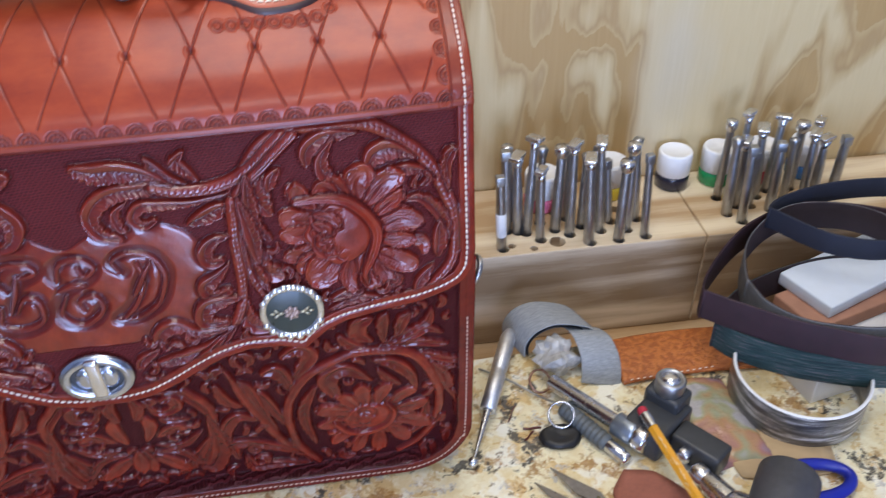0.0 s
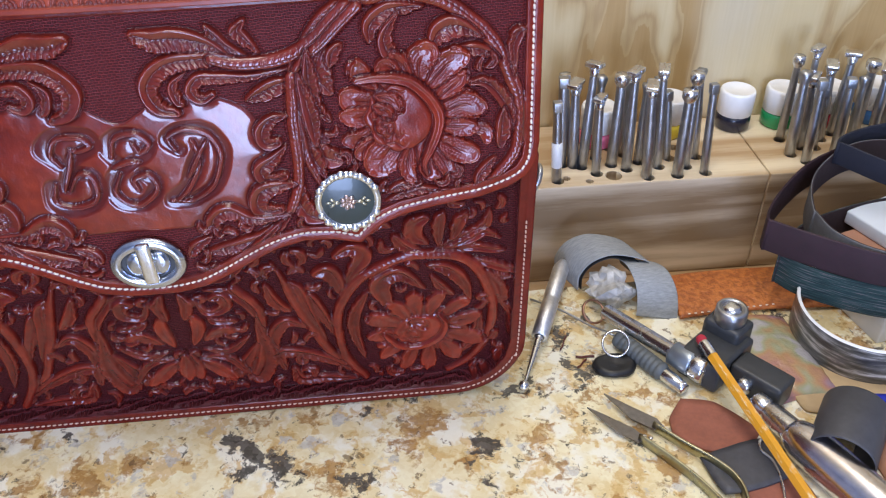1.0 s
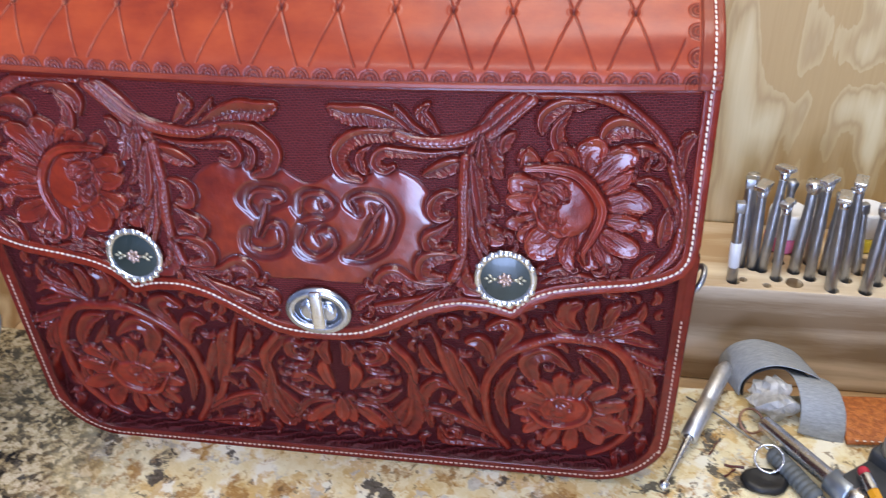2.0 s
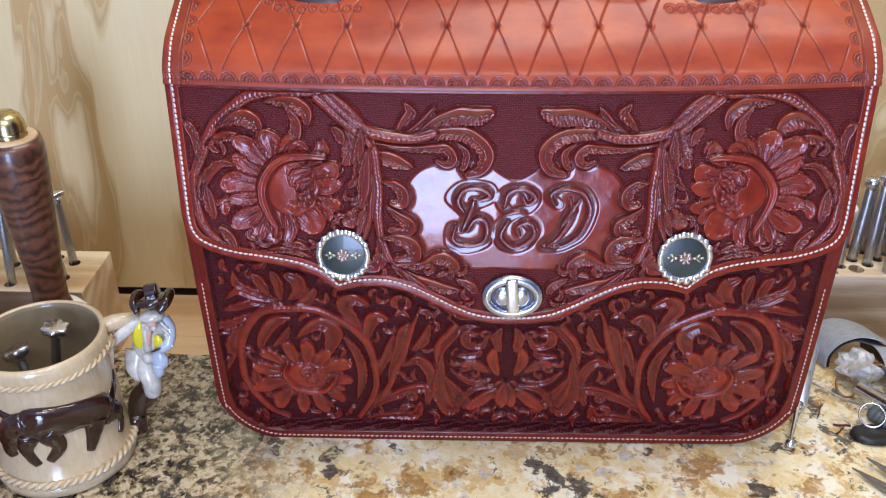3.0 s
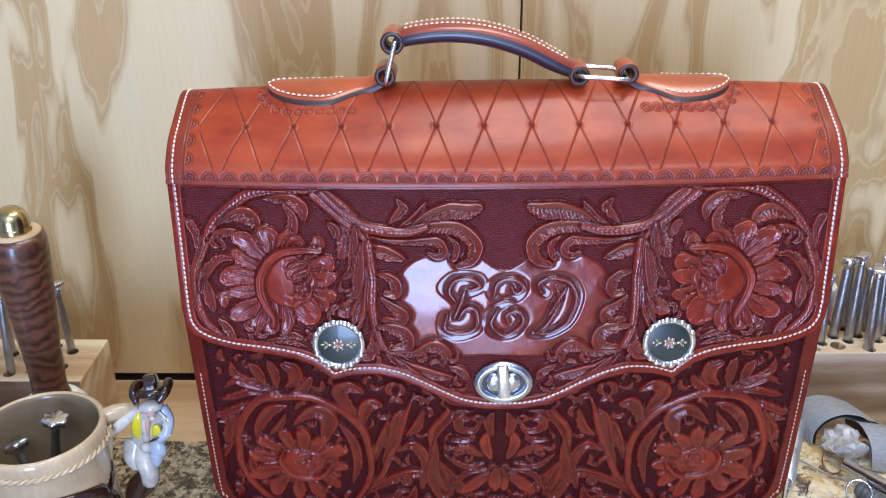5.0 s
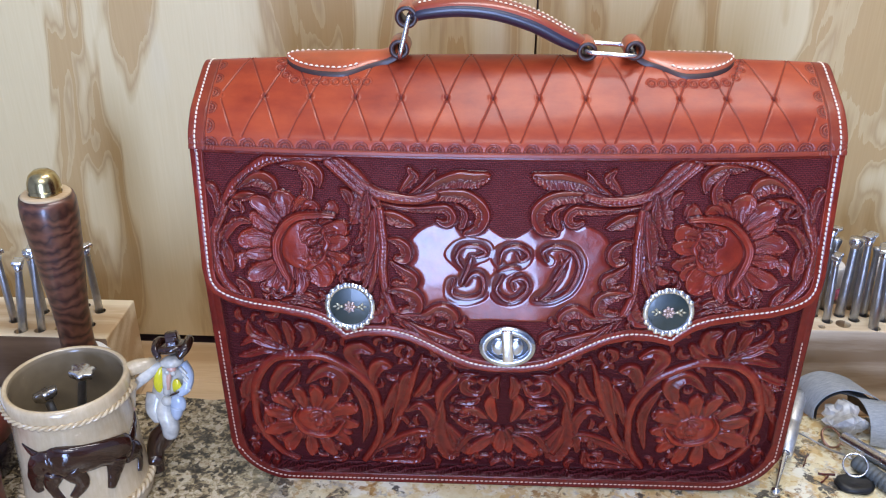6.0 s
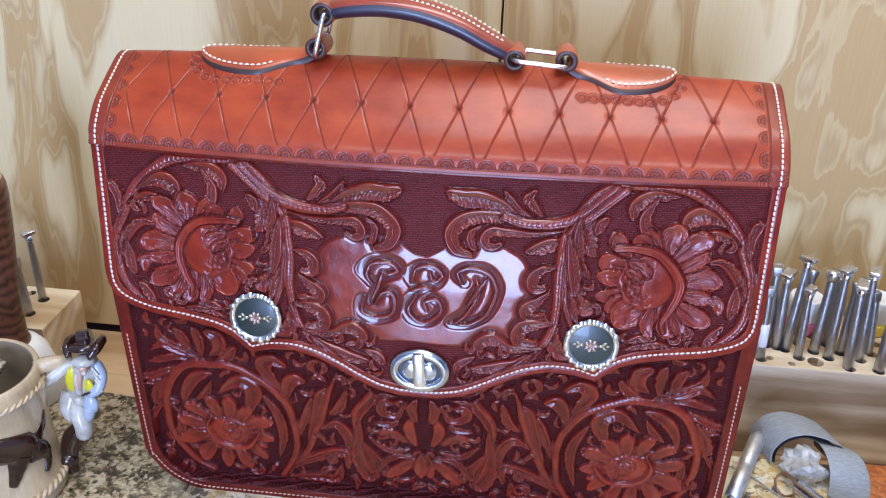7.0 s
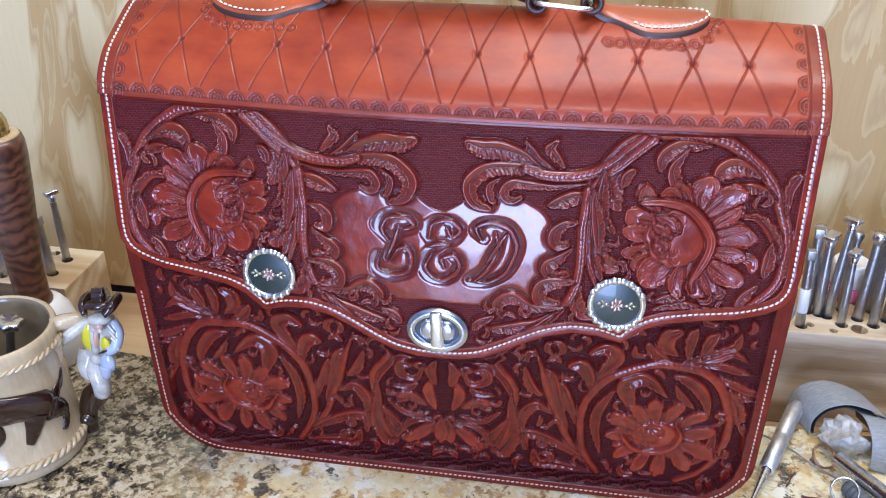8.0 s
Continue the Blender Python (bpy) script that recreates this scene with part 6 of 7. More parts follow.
# stamps standing in the mug
for (x0, y0), (x1, y1, z1) in (((-0.012, 0.014), (0.006, 0.0165, 0.1135)), ((0.004, -0.010), (-0.0245, 0.0060, 0.0985))):
    m, L = along((MUG[0] + x0, MUG[1] + y0, 0.013), (MUG[0] + x1, MUG[1] + y1, z1))
    t = thing("punch_tool", m, "steel punch with a star-shaped head standing in the mug", "punch", "punches in the mug")
    bm = bmesh.new()
    lathe(bm, [(0, 0), (0.0040, 0), (0.0042, L * 0.5), (0.0033, L * 0.8), (0.0034, L - 0.008)], 14)
    part("shaft", bm, STEEL, t)
    bm = bmesh.new()
    vs = lathe(bm, [(0.0034, L - 0.010), (0.0085, L - 0.006), (0.0098, L - 0.001), (0.0080, L), (0, L - 0.001)], 24)
    for v in vs:
        a, r = math.atan2(v.co.y, v.co.x), math.hypot(v.co.x, v.co.y)
        if r > 0.005:
            f = 1 + 0.16 * math.cos(6 * a)
            v.co.x, v.co.y = v.co.x * f, v.co.y * f
    part("head", bm, CHROME, t)

# red tin beside the mug
tin = thing("red_tin", pose(-0.428, -0.058, 0), "dark red round tin beside the mug", "tin")
bm = bmesh.new()
lathe(bm, [(0, 0.0006), (0.0300, 0.0006), (0.0310, 0.002), (0.0310, 0.046), (0.0318, 0.047), (0.0318, 0.056), (0.0302, 0.0585), (0.0280, 0.0578), (0, 0.0575)], 44)
part("can", bm, plain_mat("red_enamel", (0.22, 0.030, 0.018), 0.3, 0.4, vary=0.25, scale=70), tin)

# round jar of dye behind the mug
dye_jar = thing("dye_jar", pose(-0.4600, 0.0200, 0), "round jar with a red-brown band and a pale domed lid", "jar")
bm = bmesh.new()
lathe(bm, [(0, 0.0006), (0.0290, 0.0006), (0.0310, 0.0030), (0.0312, 0.0330), (0.0300, 0.0345)], 40)
part("base", bm, plain_mat("dark_glass", (0.020, 0.014, 0.020), 0.2, 0.5, vary=0.3, scale=60), dye_jar, "dark lower body")
bm = bmesh.new()
lathe(bm, [(0.0300, 0.0340), (0.0318, 0.0350), (0.0318, 0.0610), (0.0300, 0.0625)], 40)
part("band", bm, plain_mat("red_brown_label", (0.16, 0.040, 0.026), 0.5, vary=0.3, scale=80), dye_jar, "red-brown paper band")
bm = bmesh.new()
lathe(bm, [(0.0300, 0.0620), (0.0308, 0.0640), (0.0300, 0.0760), (0.0255, 0.0870), (0.0150, 0.0940), (0, 0.0960)], 40)
part("lid", bm, WHITE_LID, dye_jar, "pale domed lid")


# ---- things lying on the slab beside the bag ----
def lying(name, pts, rad, material, label, category, seg=14, flat=1.0):
    bm = bmesh.new()
    sweep(bm, pts, rad, seg, flat=flat)
    return tagged(part(name, bm, material), label, category)


ABRASIVE = Mat("grey_abrasive", rough=0.75)
av = ABRASIVE.coords((1, 1, 1))
an = ABRASIVE.noise(ABRASIVE.coords((30, 160, 30)), 6, 4, 0.65)
a2 = ABRASIVE.noise(av, 900, 2)
ABRASIVE.colour(ABRASIVE.mix(an, (0.13, 0.14, 0.15), (0.46, 0.48, 0.49)))
ABRASIVE.bump(a2, 0.4, 0.0005)
GREY_BELT = ABRASIVE.m
GREEN_BELT = Mat("green_abrasive", rough=0.8)
gn = GREEN_BELT.noise(GREEN_BELT.coords((8, 8, 260)), 5, 5, 0.65)
GREEN_BELT.colour(GREEN_BELT.ramp(gn, (0.38, (0.008, 0.020, 0.022)), (0.54, (0.020, 0.060, 0.058)), (0.66, (0.20, 0.15, 0.15))))
GREEN_BELT.bump(GREEN_BELT.noise(GREEN_BELT.coords(), 900, 2), 0.4, 0.0005)
GREEN_BELT = GREEN_BELT.m
MAROON_BELT = plain_mat("maroon_abrasive", (0.036, 0.015, 0.021), 0.7, vary=0.35, scale=220, bump=0.3)
DARK_BELT = plain_mat("dark_cloth_backing", (0.030, 0.017, 0.020), 0.75, vary=0.35, scale=260, bump=0.3)
NAVY_BELT = plain_mat("navy_cloth_backing", (0.016, 0.018, 0.030), 0.75, vary=0.3, scale=260, bump=0.3)
FOIL = plain_mat("crumpled_foil", (0.50, 0.50, 0.49), 0.42, vary=0.6, scale=140, bump=1.0, metal=0.15)

# modelling tool with a ball end
m, L = along((0.2325, 0.0195, 0.0045), (0.2880, 0.1420, 0.0220))
tool = thing("modelling_tool", m, "slim bright steel ball-end modelling tool leaning on a grey roll", "modelling tool")
bm = bmesh.new()
lathe(bm, [(0.0011, 0.004), (0.0015, 0.014), (0.0026, 0.034), (0.0034, 0.048)], 14)
part("tip", bm, CHROME, tool)
bm = bmesh.new()
bmesh.ops.create_uvsphere(bm, u_segments=16, v_segments=10, radius=0.0042)
part("ball", bm, CHROME, tool)
bm = bmesh.new()
lathe(bm, [(0.0040, 0.048), (0.0066, 0.0485), (0.0068, 0.085), (0.0060, 0.0865), (0.0060, 0.089), (0.0068, 0.0905), (0.0068, L - 0.012), (0.0036, L - 0.003), (0, L)], 12)
part("grip", bm, metal_mat("brushed_aluminium", (0.86, 0.87, 0.88), 0.42, 0.3), tool, "brushed aluminium grip")

# coil of grey abrasive strip round a lump of foil
coil = thing("abrasive_coil", pose(0, 0, 0), "coiled grey abrasive strip lying on the granite", "abrasive strip")
bm = bmesh.new()
path = spline([(0.2915, 0.142, 0.0010), (0.2915, 0.142, 0.0150), (0.2990, 0.141, 0.0290), (0.3130, 0.140, 0.0365), (0.3280, 0.140, 0.0350), (0.3440, 0.142, 0.0280), (0.3530, 0.143, 0.0210)], 40)
ribbon(bm, path, 0.038, 0.0010, (0.34, -1, 0.10))
part("strip", bm, GREY_BELT, coil)
bm = bmesh.new()
path = spline([(0.3400, 0.140, 0.0190), (0.3460, 0.130, 0.0250), (0.3510, 0.116, 0.0275), (0.3540, 0.100, 0.0215), (0.3540, 0.090, 0.0110), (0.3530, 0.085, 0.0008)], 40)
ribbon(bm, path, 0.034, 0.0010, (1, -0.10, -0.16))
part("strip", bm, GREY_BELT, coil)
bm = bmesh.new()
path = spline([(0.2945, 0.142, 0.0010), (0.2945, 0.142, 0.0145), (0.3010, 0.141, 0.0262), (0.3135, 0.140, 0.0332), (0.3270, 0.140, 0.0318), (0.3420, 0.142, 0.0240), (0.3500, 0.143, 0.0010)], 40)
ribbon(bm, path, 0.037, 0.0010, (0.34, -1, 0.10))
part("strip", bm, BLACK, coil, "dark inner turn of the strip")
bm = bmesh.new()
bmesh.ops.create_icosphere(bm, subdivisions=3, radius=1.0, matrix=pose(0.3200, 0.1090, 0.0155, 0, 0, -30) @ Matrix.Diagonal((0.0200, 0.0145, 0.0145, 1)))
for v in bm.verts:
    n = noise.noise(v.co * 80) * 0.0085 + abs(noise.noise(v.co * 150)) * 0.0085 - 0.0020
    v.co += (v.co - Vector((0.3200, 0.1090, 0.0155))).normalized() * n
    v.co.z = max(v.co.z, 0.0006)
tagged(part("foil_lump", bm, FOIL, smooth=False), "crumpled silver foil lump inside the grey coil", "foil")

# chrome rod with collar: a hand tool
m, L = along((0.3085, 0.0830, 0.0140), (0.3610, 0.0120, 0.0150))
rod = thing("hand_tool", m, "chrome tube handle with a pale collar and nut", "hand tool")
bm = bmesh.new()
lathe(bm, [(0, 0), (0.0058, 0.0), (0.0064, 0.001), (0.0064, 0.064), (0.0072, 0.066)], 24)
part("tube", bm, CHROME, rod)
bm = bmesh.new()
lathe(bm, [(0.0072, 0.064), (0.0094, 0.065), (0.0096, 0.081), (0.0090, 0.083), (0, 0.083)], 24)
part("collar", bm, plain_mat("pale_blue_metal", (0.34, 0.39, 0.45), 0.3, vary=0.15, metal=0.7), rod, "pale blue metal collar")
bm = bmesh.new()
lathe(bm, [(0, 0.083), (0.0105, 0.083), (0.0112, 0.085), (0.0112, 0.092), (0.0100, 0.094), (0, 0.094)], 6)
part("nut", bm, CHROME, rod)

# dark grey rotary handpiece with a chrome knob
hp = thing("clamp_block", pose(0.3820, 0.0330, 0), "dark grey painted iron clamp block with a chrome knob", "clamp")
bm = bmesh.new()
box(bm, 0.050, 0.034, 0.024, pose(-0.004, -0.006, 0.0125, 0, 0, 38), 0.004, 3)
box(bm, 0.024, 0.030, 0.034, pose(0.0085, 0.008, 0.0175, 0, 0, 38), 0.004, 3)
part("body", bm, GUNMETAL, hp)
bm = bmesh.new()
lathe(bm, [(0.0110, 0.033), (0.0118, 0.034), (0.0118, 0.045), (0.0108, 0.0465), (0.0086, 0.0462), (0.0080, 0.0440), (0.0072, 0.0440)], 32, pose(0.0085, 0.008, 0))
part("knob", bm, STEEL, hp)
bm = bmesh.new()
lathe(bm, [(0.0078, 0.0440), (0.0070, 0.0466), (0.0045, 0.0482), (0, 0.0488)], 28, pose(0.0085, 0.008, 0))
part("knob_cap", bm, CHROME, hp, "polished domed cap")
hb = thing("clamp_block", pose(0.4020, -0.0020, 0, 0, 0, -52), "dark grey iron block with a bright bolt head", "clamp")
bm = bmesh.new()
box(bm, 0.040, 0.022, 0.022, pose(0, 0, 0.0115), 0.003, 3)
part("body", bm, GUNMETAL, hb)
bm = bmesh.new()
lathe(bm, [(0.0062, 0.0), (0.0066, 0.004), (0.0050, 0.0064), (0, 0.0072)], 20, pose(-0.006, -0.011, 0.012, 90, 0, 0))
part("bolt_head", bm, CHROME, hb)

# ribbed grey spindle with a bright tip, black cap beside it
m, L = along((0.3130, 0.0590, 0.0075), (0.3480, 0.0000, 0.0060))
sp = thing("spindle", m, "ribbed grey rubber spindle with a bright metal tip", "spindle")
bm = bmesh.new()
prof = [(0, 0), (0.0062, 0)]
for k in range(10):
    z = 0.002 + k * 0.0045
    prof += [(0.0070, z), (0.0070, z + 0.0028), (0.0061, z + 0.0036)]
prof += [(0.0058, 0.0475), (0, 0.0475)]
lathe(bm, prof, 20)
part("sleeve", bm, plain_mat("grey_rubber", (0.11, 0.12, 0.12), 0.55, vary=0.3), sp)
bm = bmesh.new()
lathe(bm, [(0.0050, 0.0475), (0.0054, 0.049), (0.0054, 0.060), (0.0048, 0.062), (0.0052, 0.064), (0.0044, 0.0675), (0, 0.068)], 18)
part("tip", bm, NICKEL, sp)
bm = bmesh.new()
for v in lathe(bm, [(0, 0.0005), (0.0125, 0.0005), (0.0140, 0.002), (0.0132, 0.0045), (0.0105, 0.0060), (0.0085, 0.0050), (0.0060, 0.0056), (0.0025, 0.0040), (0, 0.0040)], 36, pose(0.3045, 0.0345, 0) @ Matrix.Diagonal((1.2, 0.9, 1, 1))):
    v.co.x += 0.0022 * noise.noise(v.co * 130)
    v.co.y += 0.0022 * noise.noise(v.co * 130 + Vector((9, 3, 0)))
tagged(part("black_cap", bm, BLACK), "crushed round black rubber cap on the granite", "cap")

# split rings and wire loops
for c, r, tilt, mt in (((0.3010, 0.0880, 0.0100), 0.0095, (35, 20, 0), "copper"), ((0.3080, 0.0480, 0.0120), 0.0100, (38, -22, 0), "steel")):
    bm = bmesh.new()
    q = [pose(*c, *tilt) @ Vector((r * math.cos(a), r * math.sin(a), 0.0006 * math.sin(a / 2))) for a in np.linspace(0, 4 * math.pi, 60)]
    q = [(p.x, p.y, max(p.z, 0.0011)) for p in q]
    sweep(bm, q, 0.0009, 8)
    tagged(part("split_ring", bm, CHROME if mt == "steel" else metal_mat("copper_wire", (0.46, 0.26, 0.18), 0.3)), "small " + mt + " split ring on the granite", "ring", "split rings")
bm = bmesh.new()
sweep(bm, spline([(0.2560, 0.1180, 0.0020), (0.2780, 0.0960, 0.0060), (0.2960, 0.0780, 0.0050), (0.3080, 0.0640, 0.0080), (0.3180, 0.0600, 0.0030)], 30), 0.0009, 8)
tagged(part("bent_wire", bm, STEEL), "thin bent steel wire on the granite", "wire")
bm = bmesh.new()
sweep(bm, spline([(0.3920, -0.0520, 0.0045), (0.3840, -0.0500, 0.0060), (0.3805, -0.0580, 0.0055), (0.3850, -0.0680, 0.0050), (0.3840, -0.0860, 0.0045), (0.3770, -0.1100, 0.0040)], 40), 0.0010, 8)
tagged(part("bent_wire", bm, CHROME), "bent bright wire over the leather scraps", "wire")
for x, y, a, l in ((0.2720, 0.0640, 40, 0.016), (0.2850, 0.0470, -30, 0.013), (0.2810, 0.0400, 10, 0.010)):
    bm = bmesh.new()
    ribbon(bm, spline([pose(x, y, 0, 0, 0, a) @ Vector((u * l, 0.003 * math.sin(3 * u), 0.0012 + 0.0012 * abs(u))) for u in (-0.5, -0.2, 0.2, 0.5)], 10), 0.0022, 0.0008, (0, 0, 1))
    tagged(part("leather_shaving", bm, GUSSET_LEATHER), "thin curl of trimmed red leather", "leather scrap", "leather shavings")


# thread snips with brass-coloured spring handles
snips = thing("thread_snips", pose(0, 0, 0), "open steel thread snips with pale brass spring handles", "scissors")


def blade(pts, z):
    """A flat tapering blade: outline points in plan, thickness 1.4 mm."""
    bm = bmesh.new()
    lo = [bm.verts.new((x, y, z)) for x, y in pts]
    hi = [bm.verts.new((x, y, z + 0.0014)) for x, y in pts]
    bm.faces.new(list(reversed(lo)))
    bm.faces.new(hi)
    for i in range(len(pts)):
        j = (i + 1) % len(pts)
        bm.faces.new((lo[i], lo[j], hi[j], hi[i]))
    bmesh.ops.recalc_face_normals(bm, faces=bm.faces[:])
    return bm


BLADE = metal_mat("dull_blade", (0.30, 0.29, 0.30), 0.3)
part("blade", blade([(0.2735, -0.0060), (0.2830, -0.0135), (0.3010, -0.0290), (0.3080, -0.0400), (0.3010, -0.0415), (0.2890, -0.0310)], 0.0030), BLADE, snips, smooth=False)
part("blade", blade([(0.2880, 0.0040), (0.3010, -0.0080), (0.3190, -0.0240), (0.3215, -0.0320), (0.3140, -0.0335), (0.3010, -0.0220)], 0.0050), BLADE, snips, smooth=False)
SNIP = metal_mat("pale_brass", (0.50, 0.47, 0.30), 0.28)
for pts in ([(0.3140, -0.0300, 0.0065), (0.3290, -0.0480, 0.0065), (0.3440, -0.0640, 0.0065), (0.3530, -0.0770, 0.0065), (0.3560, -0.0900, 0.0060), (0.3540, -0.1050, 0.0060)],
            [(0.3020, -0.0380, 0.0050), (0.3170, -0.0580, 0.0050), (0.3300, -0.0780, 0.0050), (0.3380, -0.0950, 0.0052), (0.3450, -0.1090, 0.0055), (0.3540, -0.1050, 0.0060)]):
    bm = bmesh.new()
    ribbon(bm, spline(pts, 30), 0.0085, 0.0018, (0, 0, 1))
    part("handle", bm, SNIP, snips, "pale brass strip handle")
for x, y in ((0.3160, -0.0300), (0.3200, -0.0318), (0.3055, -0.0385), (0.3092, -0.0408)):
    bm = bmesh.new()
    lathe(bm, [(0.0016, 0), (0.0016, 0.0008), (0.0010, 0.0013), (0, 0.0014)], 12, pose(x, y, 0.0062))
    part("rivet", bm, CHROME, snips)


# flat scraps of leather
def scrap(name, pts, z, thick, material, label, category="leather scrap", curl=0.0, group="leather scraps"):
    bm = bmesh.new()
    c = np.mean(np.array(pts), axis=0)
    ring = spline(list(pts) + [pts[0]], 12 * len(pts))[:-1]
    ring = 0.55 * ring + 0.45 * np.array([p for a, b in zip(pts, pts[1:] + pts[:1]) for p in np.linspace(a, b, 13)[:-1]])[:len(ring)] if len(ring) == 12 * len(pts) - 1 else ring
    rows = []
    for s in (1.0, 0.75, 0.4):
        rows.append([(c[0] + (x - c[0]) * s, c[1] + (y - c[1]) * s) for x, y in ring])
    def lift(x, y):
        return curl * ((x - c[0]) * 14) ** 2 + 0.0004 * noise.noise((x * 80, y * 80, z * 100))
    tops = [[bm.verts.new((x, y, z + thick + lift(x, y))) for x, y in r] for r in rows]
    low = [bm.verts.new((x, y, z + lift(x, y))) for x, y in rows[0]]
    n = len(ring)
    for a, b in zip([low] + tops, tops):
        for i in range(n):
            bm.faces.new((a[i], a[(i + 1) % n], b[(i + 1) % n], b[i]))
    bm.faces.new(tops[-1])
    bm.faces.new(list(reversed(low)))
    bmesh.ops.recalc_face_normals(bm, faces=bm.faces[:])
    return tagged(part(name, bm, material), label, category, group)


SUEDE = plain_mat("rust_suede", (0.30, 0.105, 0.065), 0.9, vary=0.2, scale=300, bump=0.35)
CHARCOAL = plain_mat("charcoal_leather", (0.060, 0.060, 0.068), 0.5, vary=0.3, scale=200, bump=0.2)
scrap("leather_scrap", [(0.343, -0.004), (0.366, -0.010), (0.388, -0.040), (0.362, -0.058), (0.330, -0.042), (0.329, -0.022)], 0.0006, 0.0022, SUEDE, "rust brown suede scrap on the granite")
scrap("leather_scrap", [(0.338, -0.058), (0.386, -0.048), (0.393, -0.080), (0.346, -0.090)], 0.0032, 0.0018, CHARCOAL, "charcoal leather scrap lying over a rust one")
scrap("leather_scrap", [(0.355, -0.082), (0.398, -0.078), (0.402, -0.120), (0.360, -0.126)], 0.0006, 0.0022, SUEDE, "rust brown suede scrap under a charcoal one")
scrap("leather_scrap", [(0.428, 0.020), (0.505, 0.018), (0.500, -0.030), (0.430, -0.026)], 0.0006, 0.0020, plain_mat("tan_hide", (0.52, 0.37, 0.20), 0.7, vary=0.15, scale=90), "pale tan leather piece on the granite")
scrap("leather_scrap", [(0.452, -0.055), (0.52, -0.060), (0.53, -0.12), (0.462, -0.125)], 0.0006, 0.0020, plain_mat("tan_hide_dark", (0.34, 0.16, 0.09), 0.7, vary=0.15, scale=90), "brown leather piece on the granite")

# stamped orange strap lying at the foot of the rack
st = Mat("stamped_strap", rough=0.5, coat=0.15)
sv = st.coords()
w = st.noise(sv, 240, 3, 0.5)
st.colour(st.mix(st.ramp(w, (0.38, (0, 0, 0)), (0.6, (1, 1, 1))), (0.34, 0.090, 0.018), (0.52, 0.165, 0.035)))
st.bump(w, 0.8, 0.002)
strap = thing("stamped_strap", pose(0, 0, 0), "orange basket-stamped leather strap lying behind the tools", "leather strap")
bm = bmesh.new()
ribbon(bm, spline([(0.372, 0.1055, 0.0035), (0.400, 0.1080, 0.0038), (0.440, 0.1085, 0.0040), (0.490, 0.106, 0.0040), (0.560, 0.102, 0.0040)], 40), 0.052, 0.0036, (0.05, 1, 0))
part("leather", bm, st.m, strap)
bm = bmesh.new()
for k in range(14):
    box(bm, 0.0022, 0.0012, 0.0012, pose(0.378 + k * 0.0055, 0.0812 + 0.0003 * k, 0.0060), 0.0004, 1)
tagged(part("lacing", bm, THREAD, strap, "pale thread lacing along the edge"), kind="stuff")

# pencil
m, L = along((0.3635, 0.0285, 0.0310), (0.3945, -0.1280, 0.0125))
pencil = thing("pencil", m, "worn yellow pencil with a red eraser, lying across tools", "pencil")
bm = bmesh.new()
lathe(bm, [(0.0041, 0.018), (0.0042, 0.019), (0.0042, L), (0, L)], 6)
yp = Mat("yellow_paint", rough=0.3, coat=0.4)
yn = yp.noise(yp.coords((1, 1, 0.3)), 220, 4, 0.7)
yp.colour(yp.ramp(yn, (0.55, (0.72, 0.33, 0.022)), (0.66, (0.80, 0.66, 0.45))))
part("barrel", bm, yp.m, pencil, smooth=False)
bm = bmesh.new()
prof = [(0.0041, 0.006)]
for k in range(4):
    prof += [(0.0044, 0.0065 + k * 0.003), (0.0041, 0.0082 + k * 0.003)]
lathe(bm, prof + [(0.0043, 0.0190)], 18)
part("ferrule", bm, CHROME, pencil, "crimped bright ferrule")
bm = bmesh.new()
lathe(bm, [(0, -0.0005), (0.0028, 0.0), (0.0038, 0.0015), (0.0039, 0.0065)], 18)
part("eraser", bm, plain_mat("red_eraser", (0.50, 0.030, 0.055), 0.7, vary=0.15, scale=200), pencil, "worn red eraser")

# chrome handled knife
m, L = along((0.3920, -0.0180, 0.0100), (0.4420, -0.1450, 0.0165))
knife = thing("knife_handle", m, "polished chrome swivel knife handle", "knife")
bm = bmesh.new()
lathe(bm, [(0, 0), (0.0070, 0), (0.0078, 0.001), (0.0078, 0.010), (0.0070, 0.0110), (0.0072, 0.013), (0.0088, 0.016), (0.0092, 0.034)], 40)
part("collar", bm, CHROME, knife, "turned chrome collar")
bm = bmesh.new()
lathe(bm, [(0.0088, 0.0335), (0.0105, 0.035), (0.0120, 0.038), (0.0145, 0.046), (0.0152, 0.060), (0.0150, 0.120), (0.0130, L), (0, L)], 40)
part("handle", bm, metal_mat("violet_chrome", (0.80, 0.77, 0.80), 0.22, 0.05), knife)

# curled charcoal sheet
bm = bmesh.new()
path = [(0.4340 + 0.0185 * math.cos(a) * 1.15, -0.0560 + 0.0, 0.0195 + 0.0185 * math.sin(a)) for a in np.linspace(radians(-70), radians(215), 40)]
ribbon(bm, [pose(0.437, -0.062, 0, 0, 0, -38) @ Vector((p[0] - 0.434, 0, p[2])) for p in path], 0.052, 0.0016, pose(0, 0, 0, 0, 0, -38) @ Vector((0, 1, 0)))
tagged(part("curled_sheet", bm, CHARCOAL), "curled charcoal leather sheet on the granite", "leather scrap", "leather scraps")

# blue plastic ring handle
bm = bmesh.new()
q = [(0.474 + 0.030 * math.cos(a), -0.040 + 0.015 * math.sin(a), 0.0075) for a in np.linspace(0, 2 * math.pi, 48)[:-1]]
sweep(bm, q, 0.0046, 12, closed=True)
tagged(part("handle_ring", bm, plain_mat("blue_plastic", (0.012, 0.022, 0.30), 0.35, vary=0.15)), "dark blue plastic scissors handle ring", "handle")

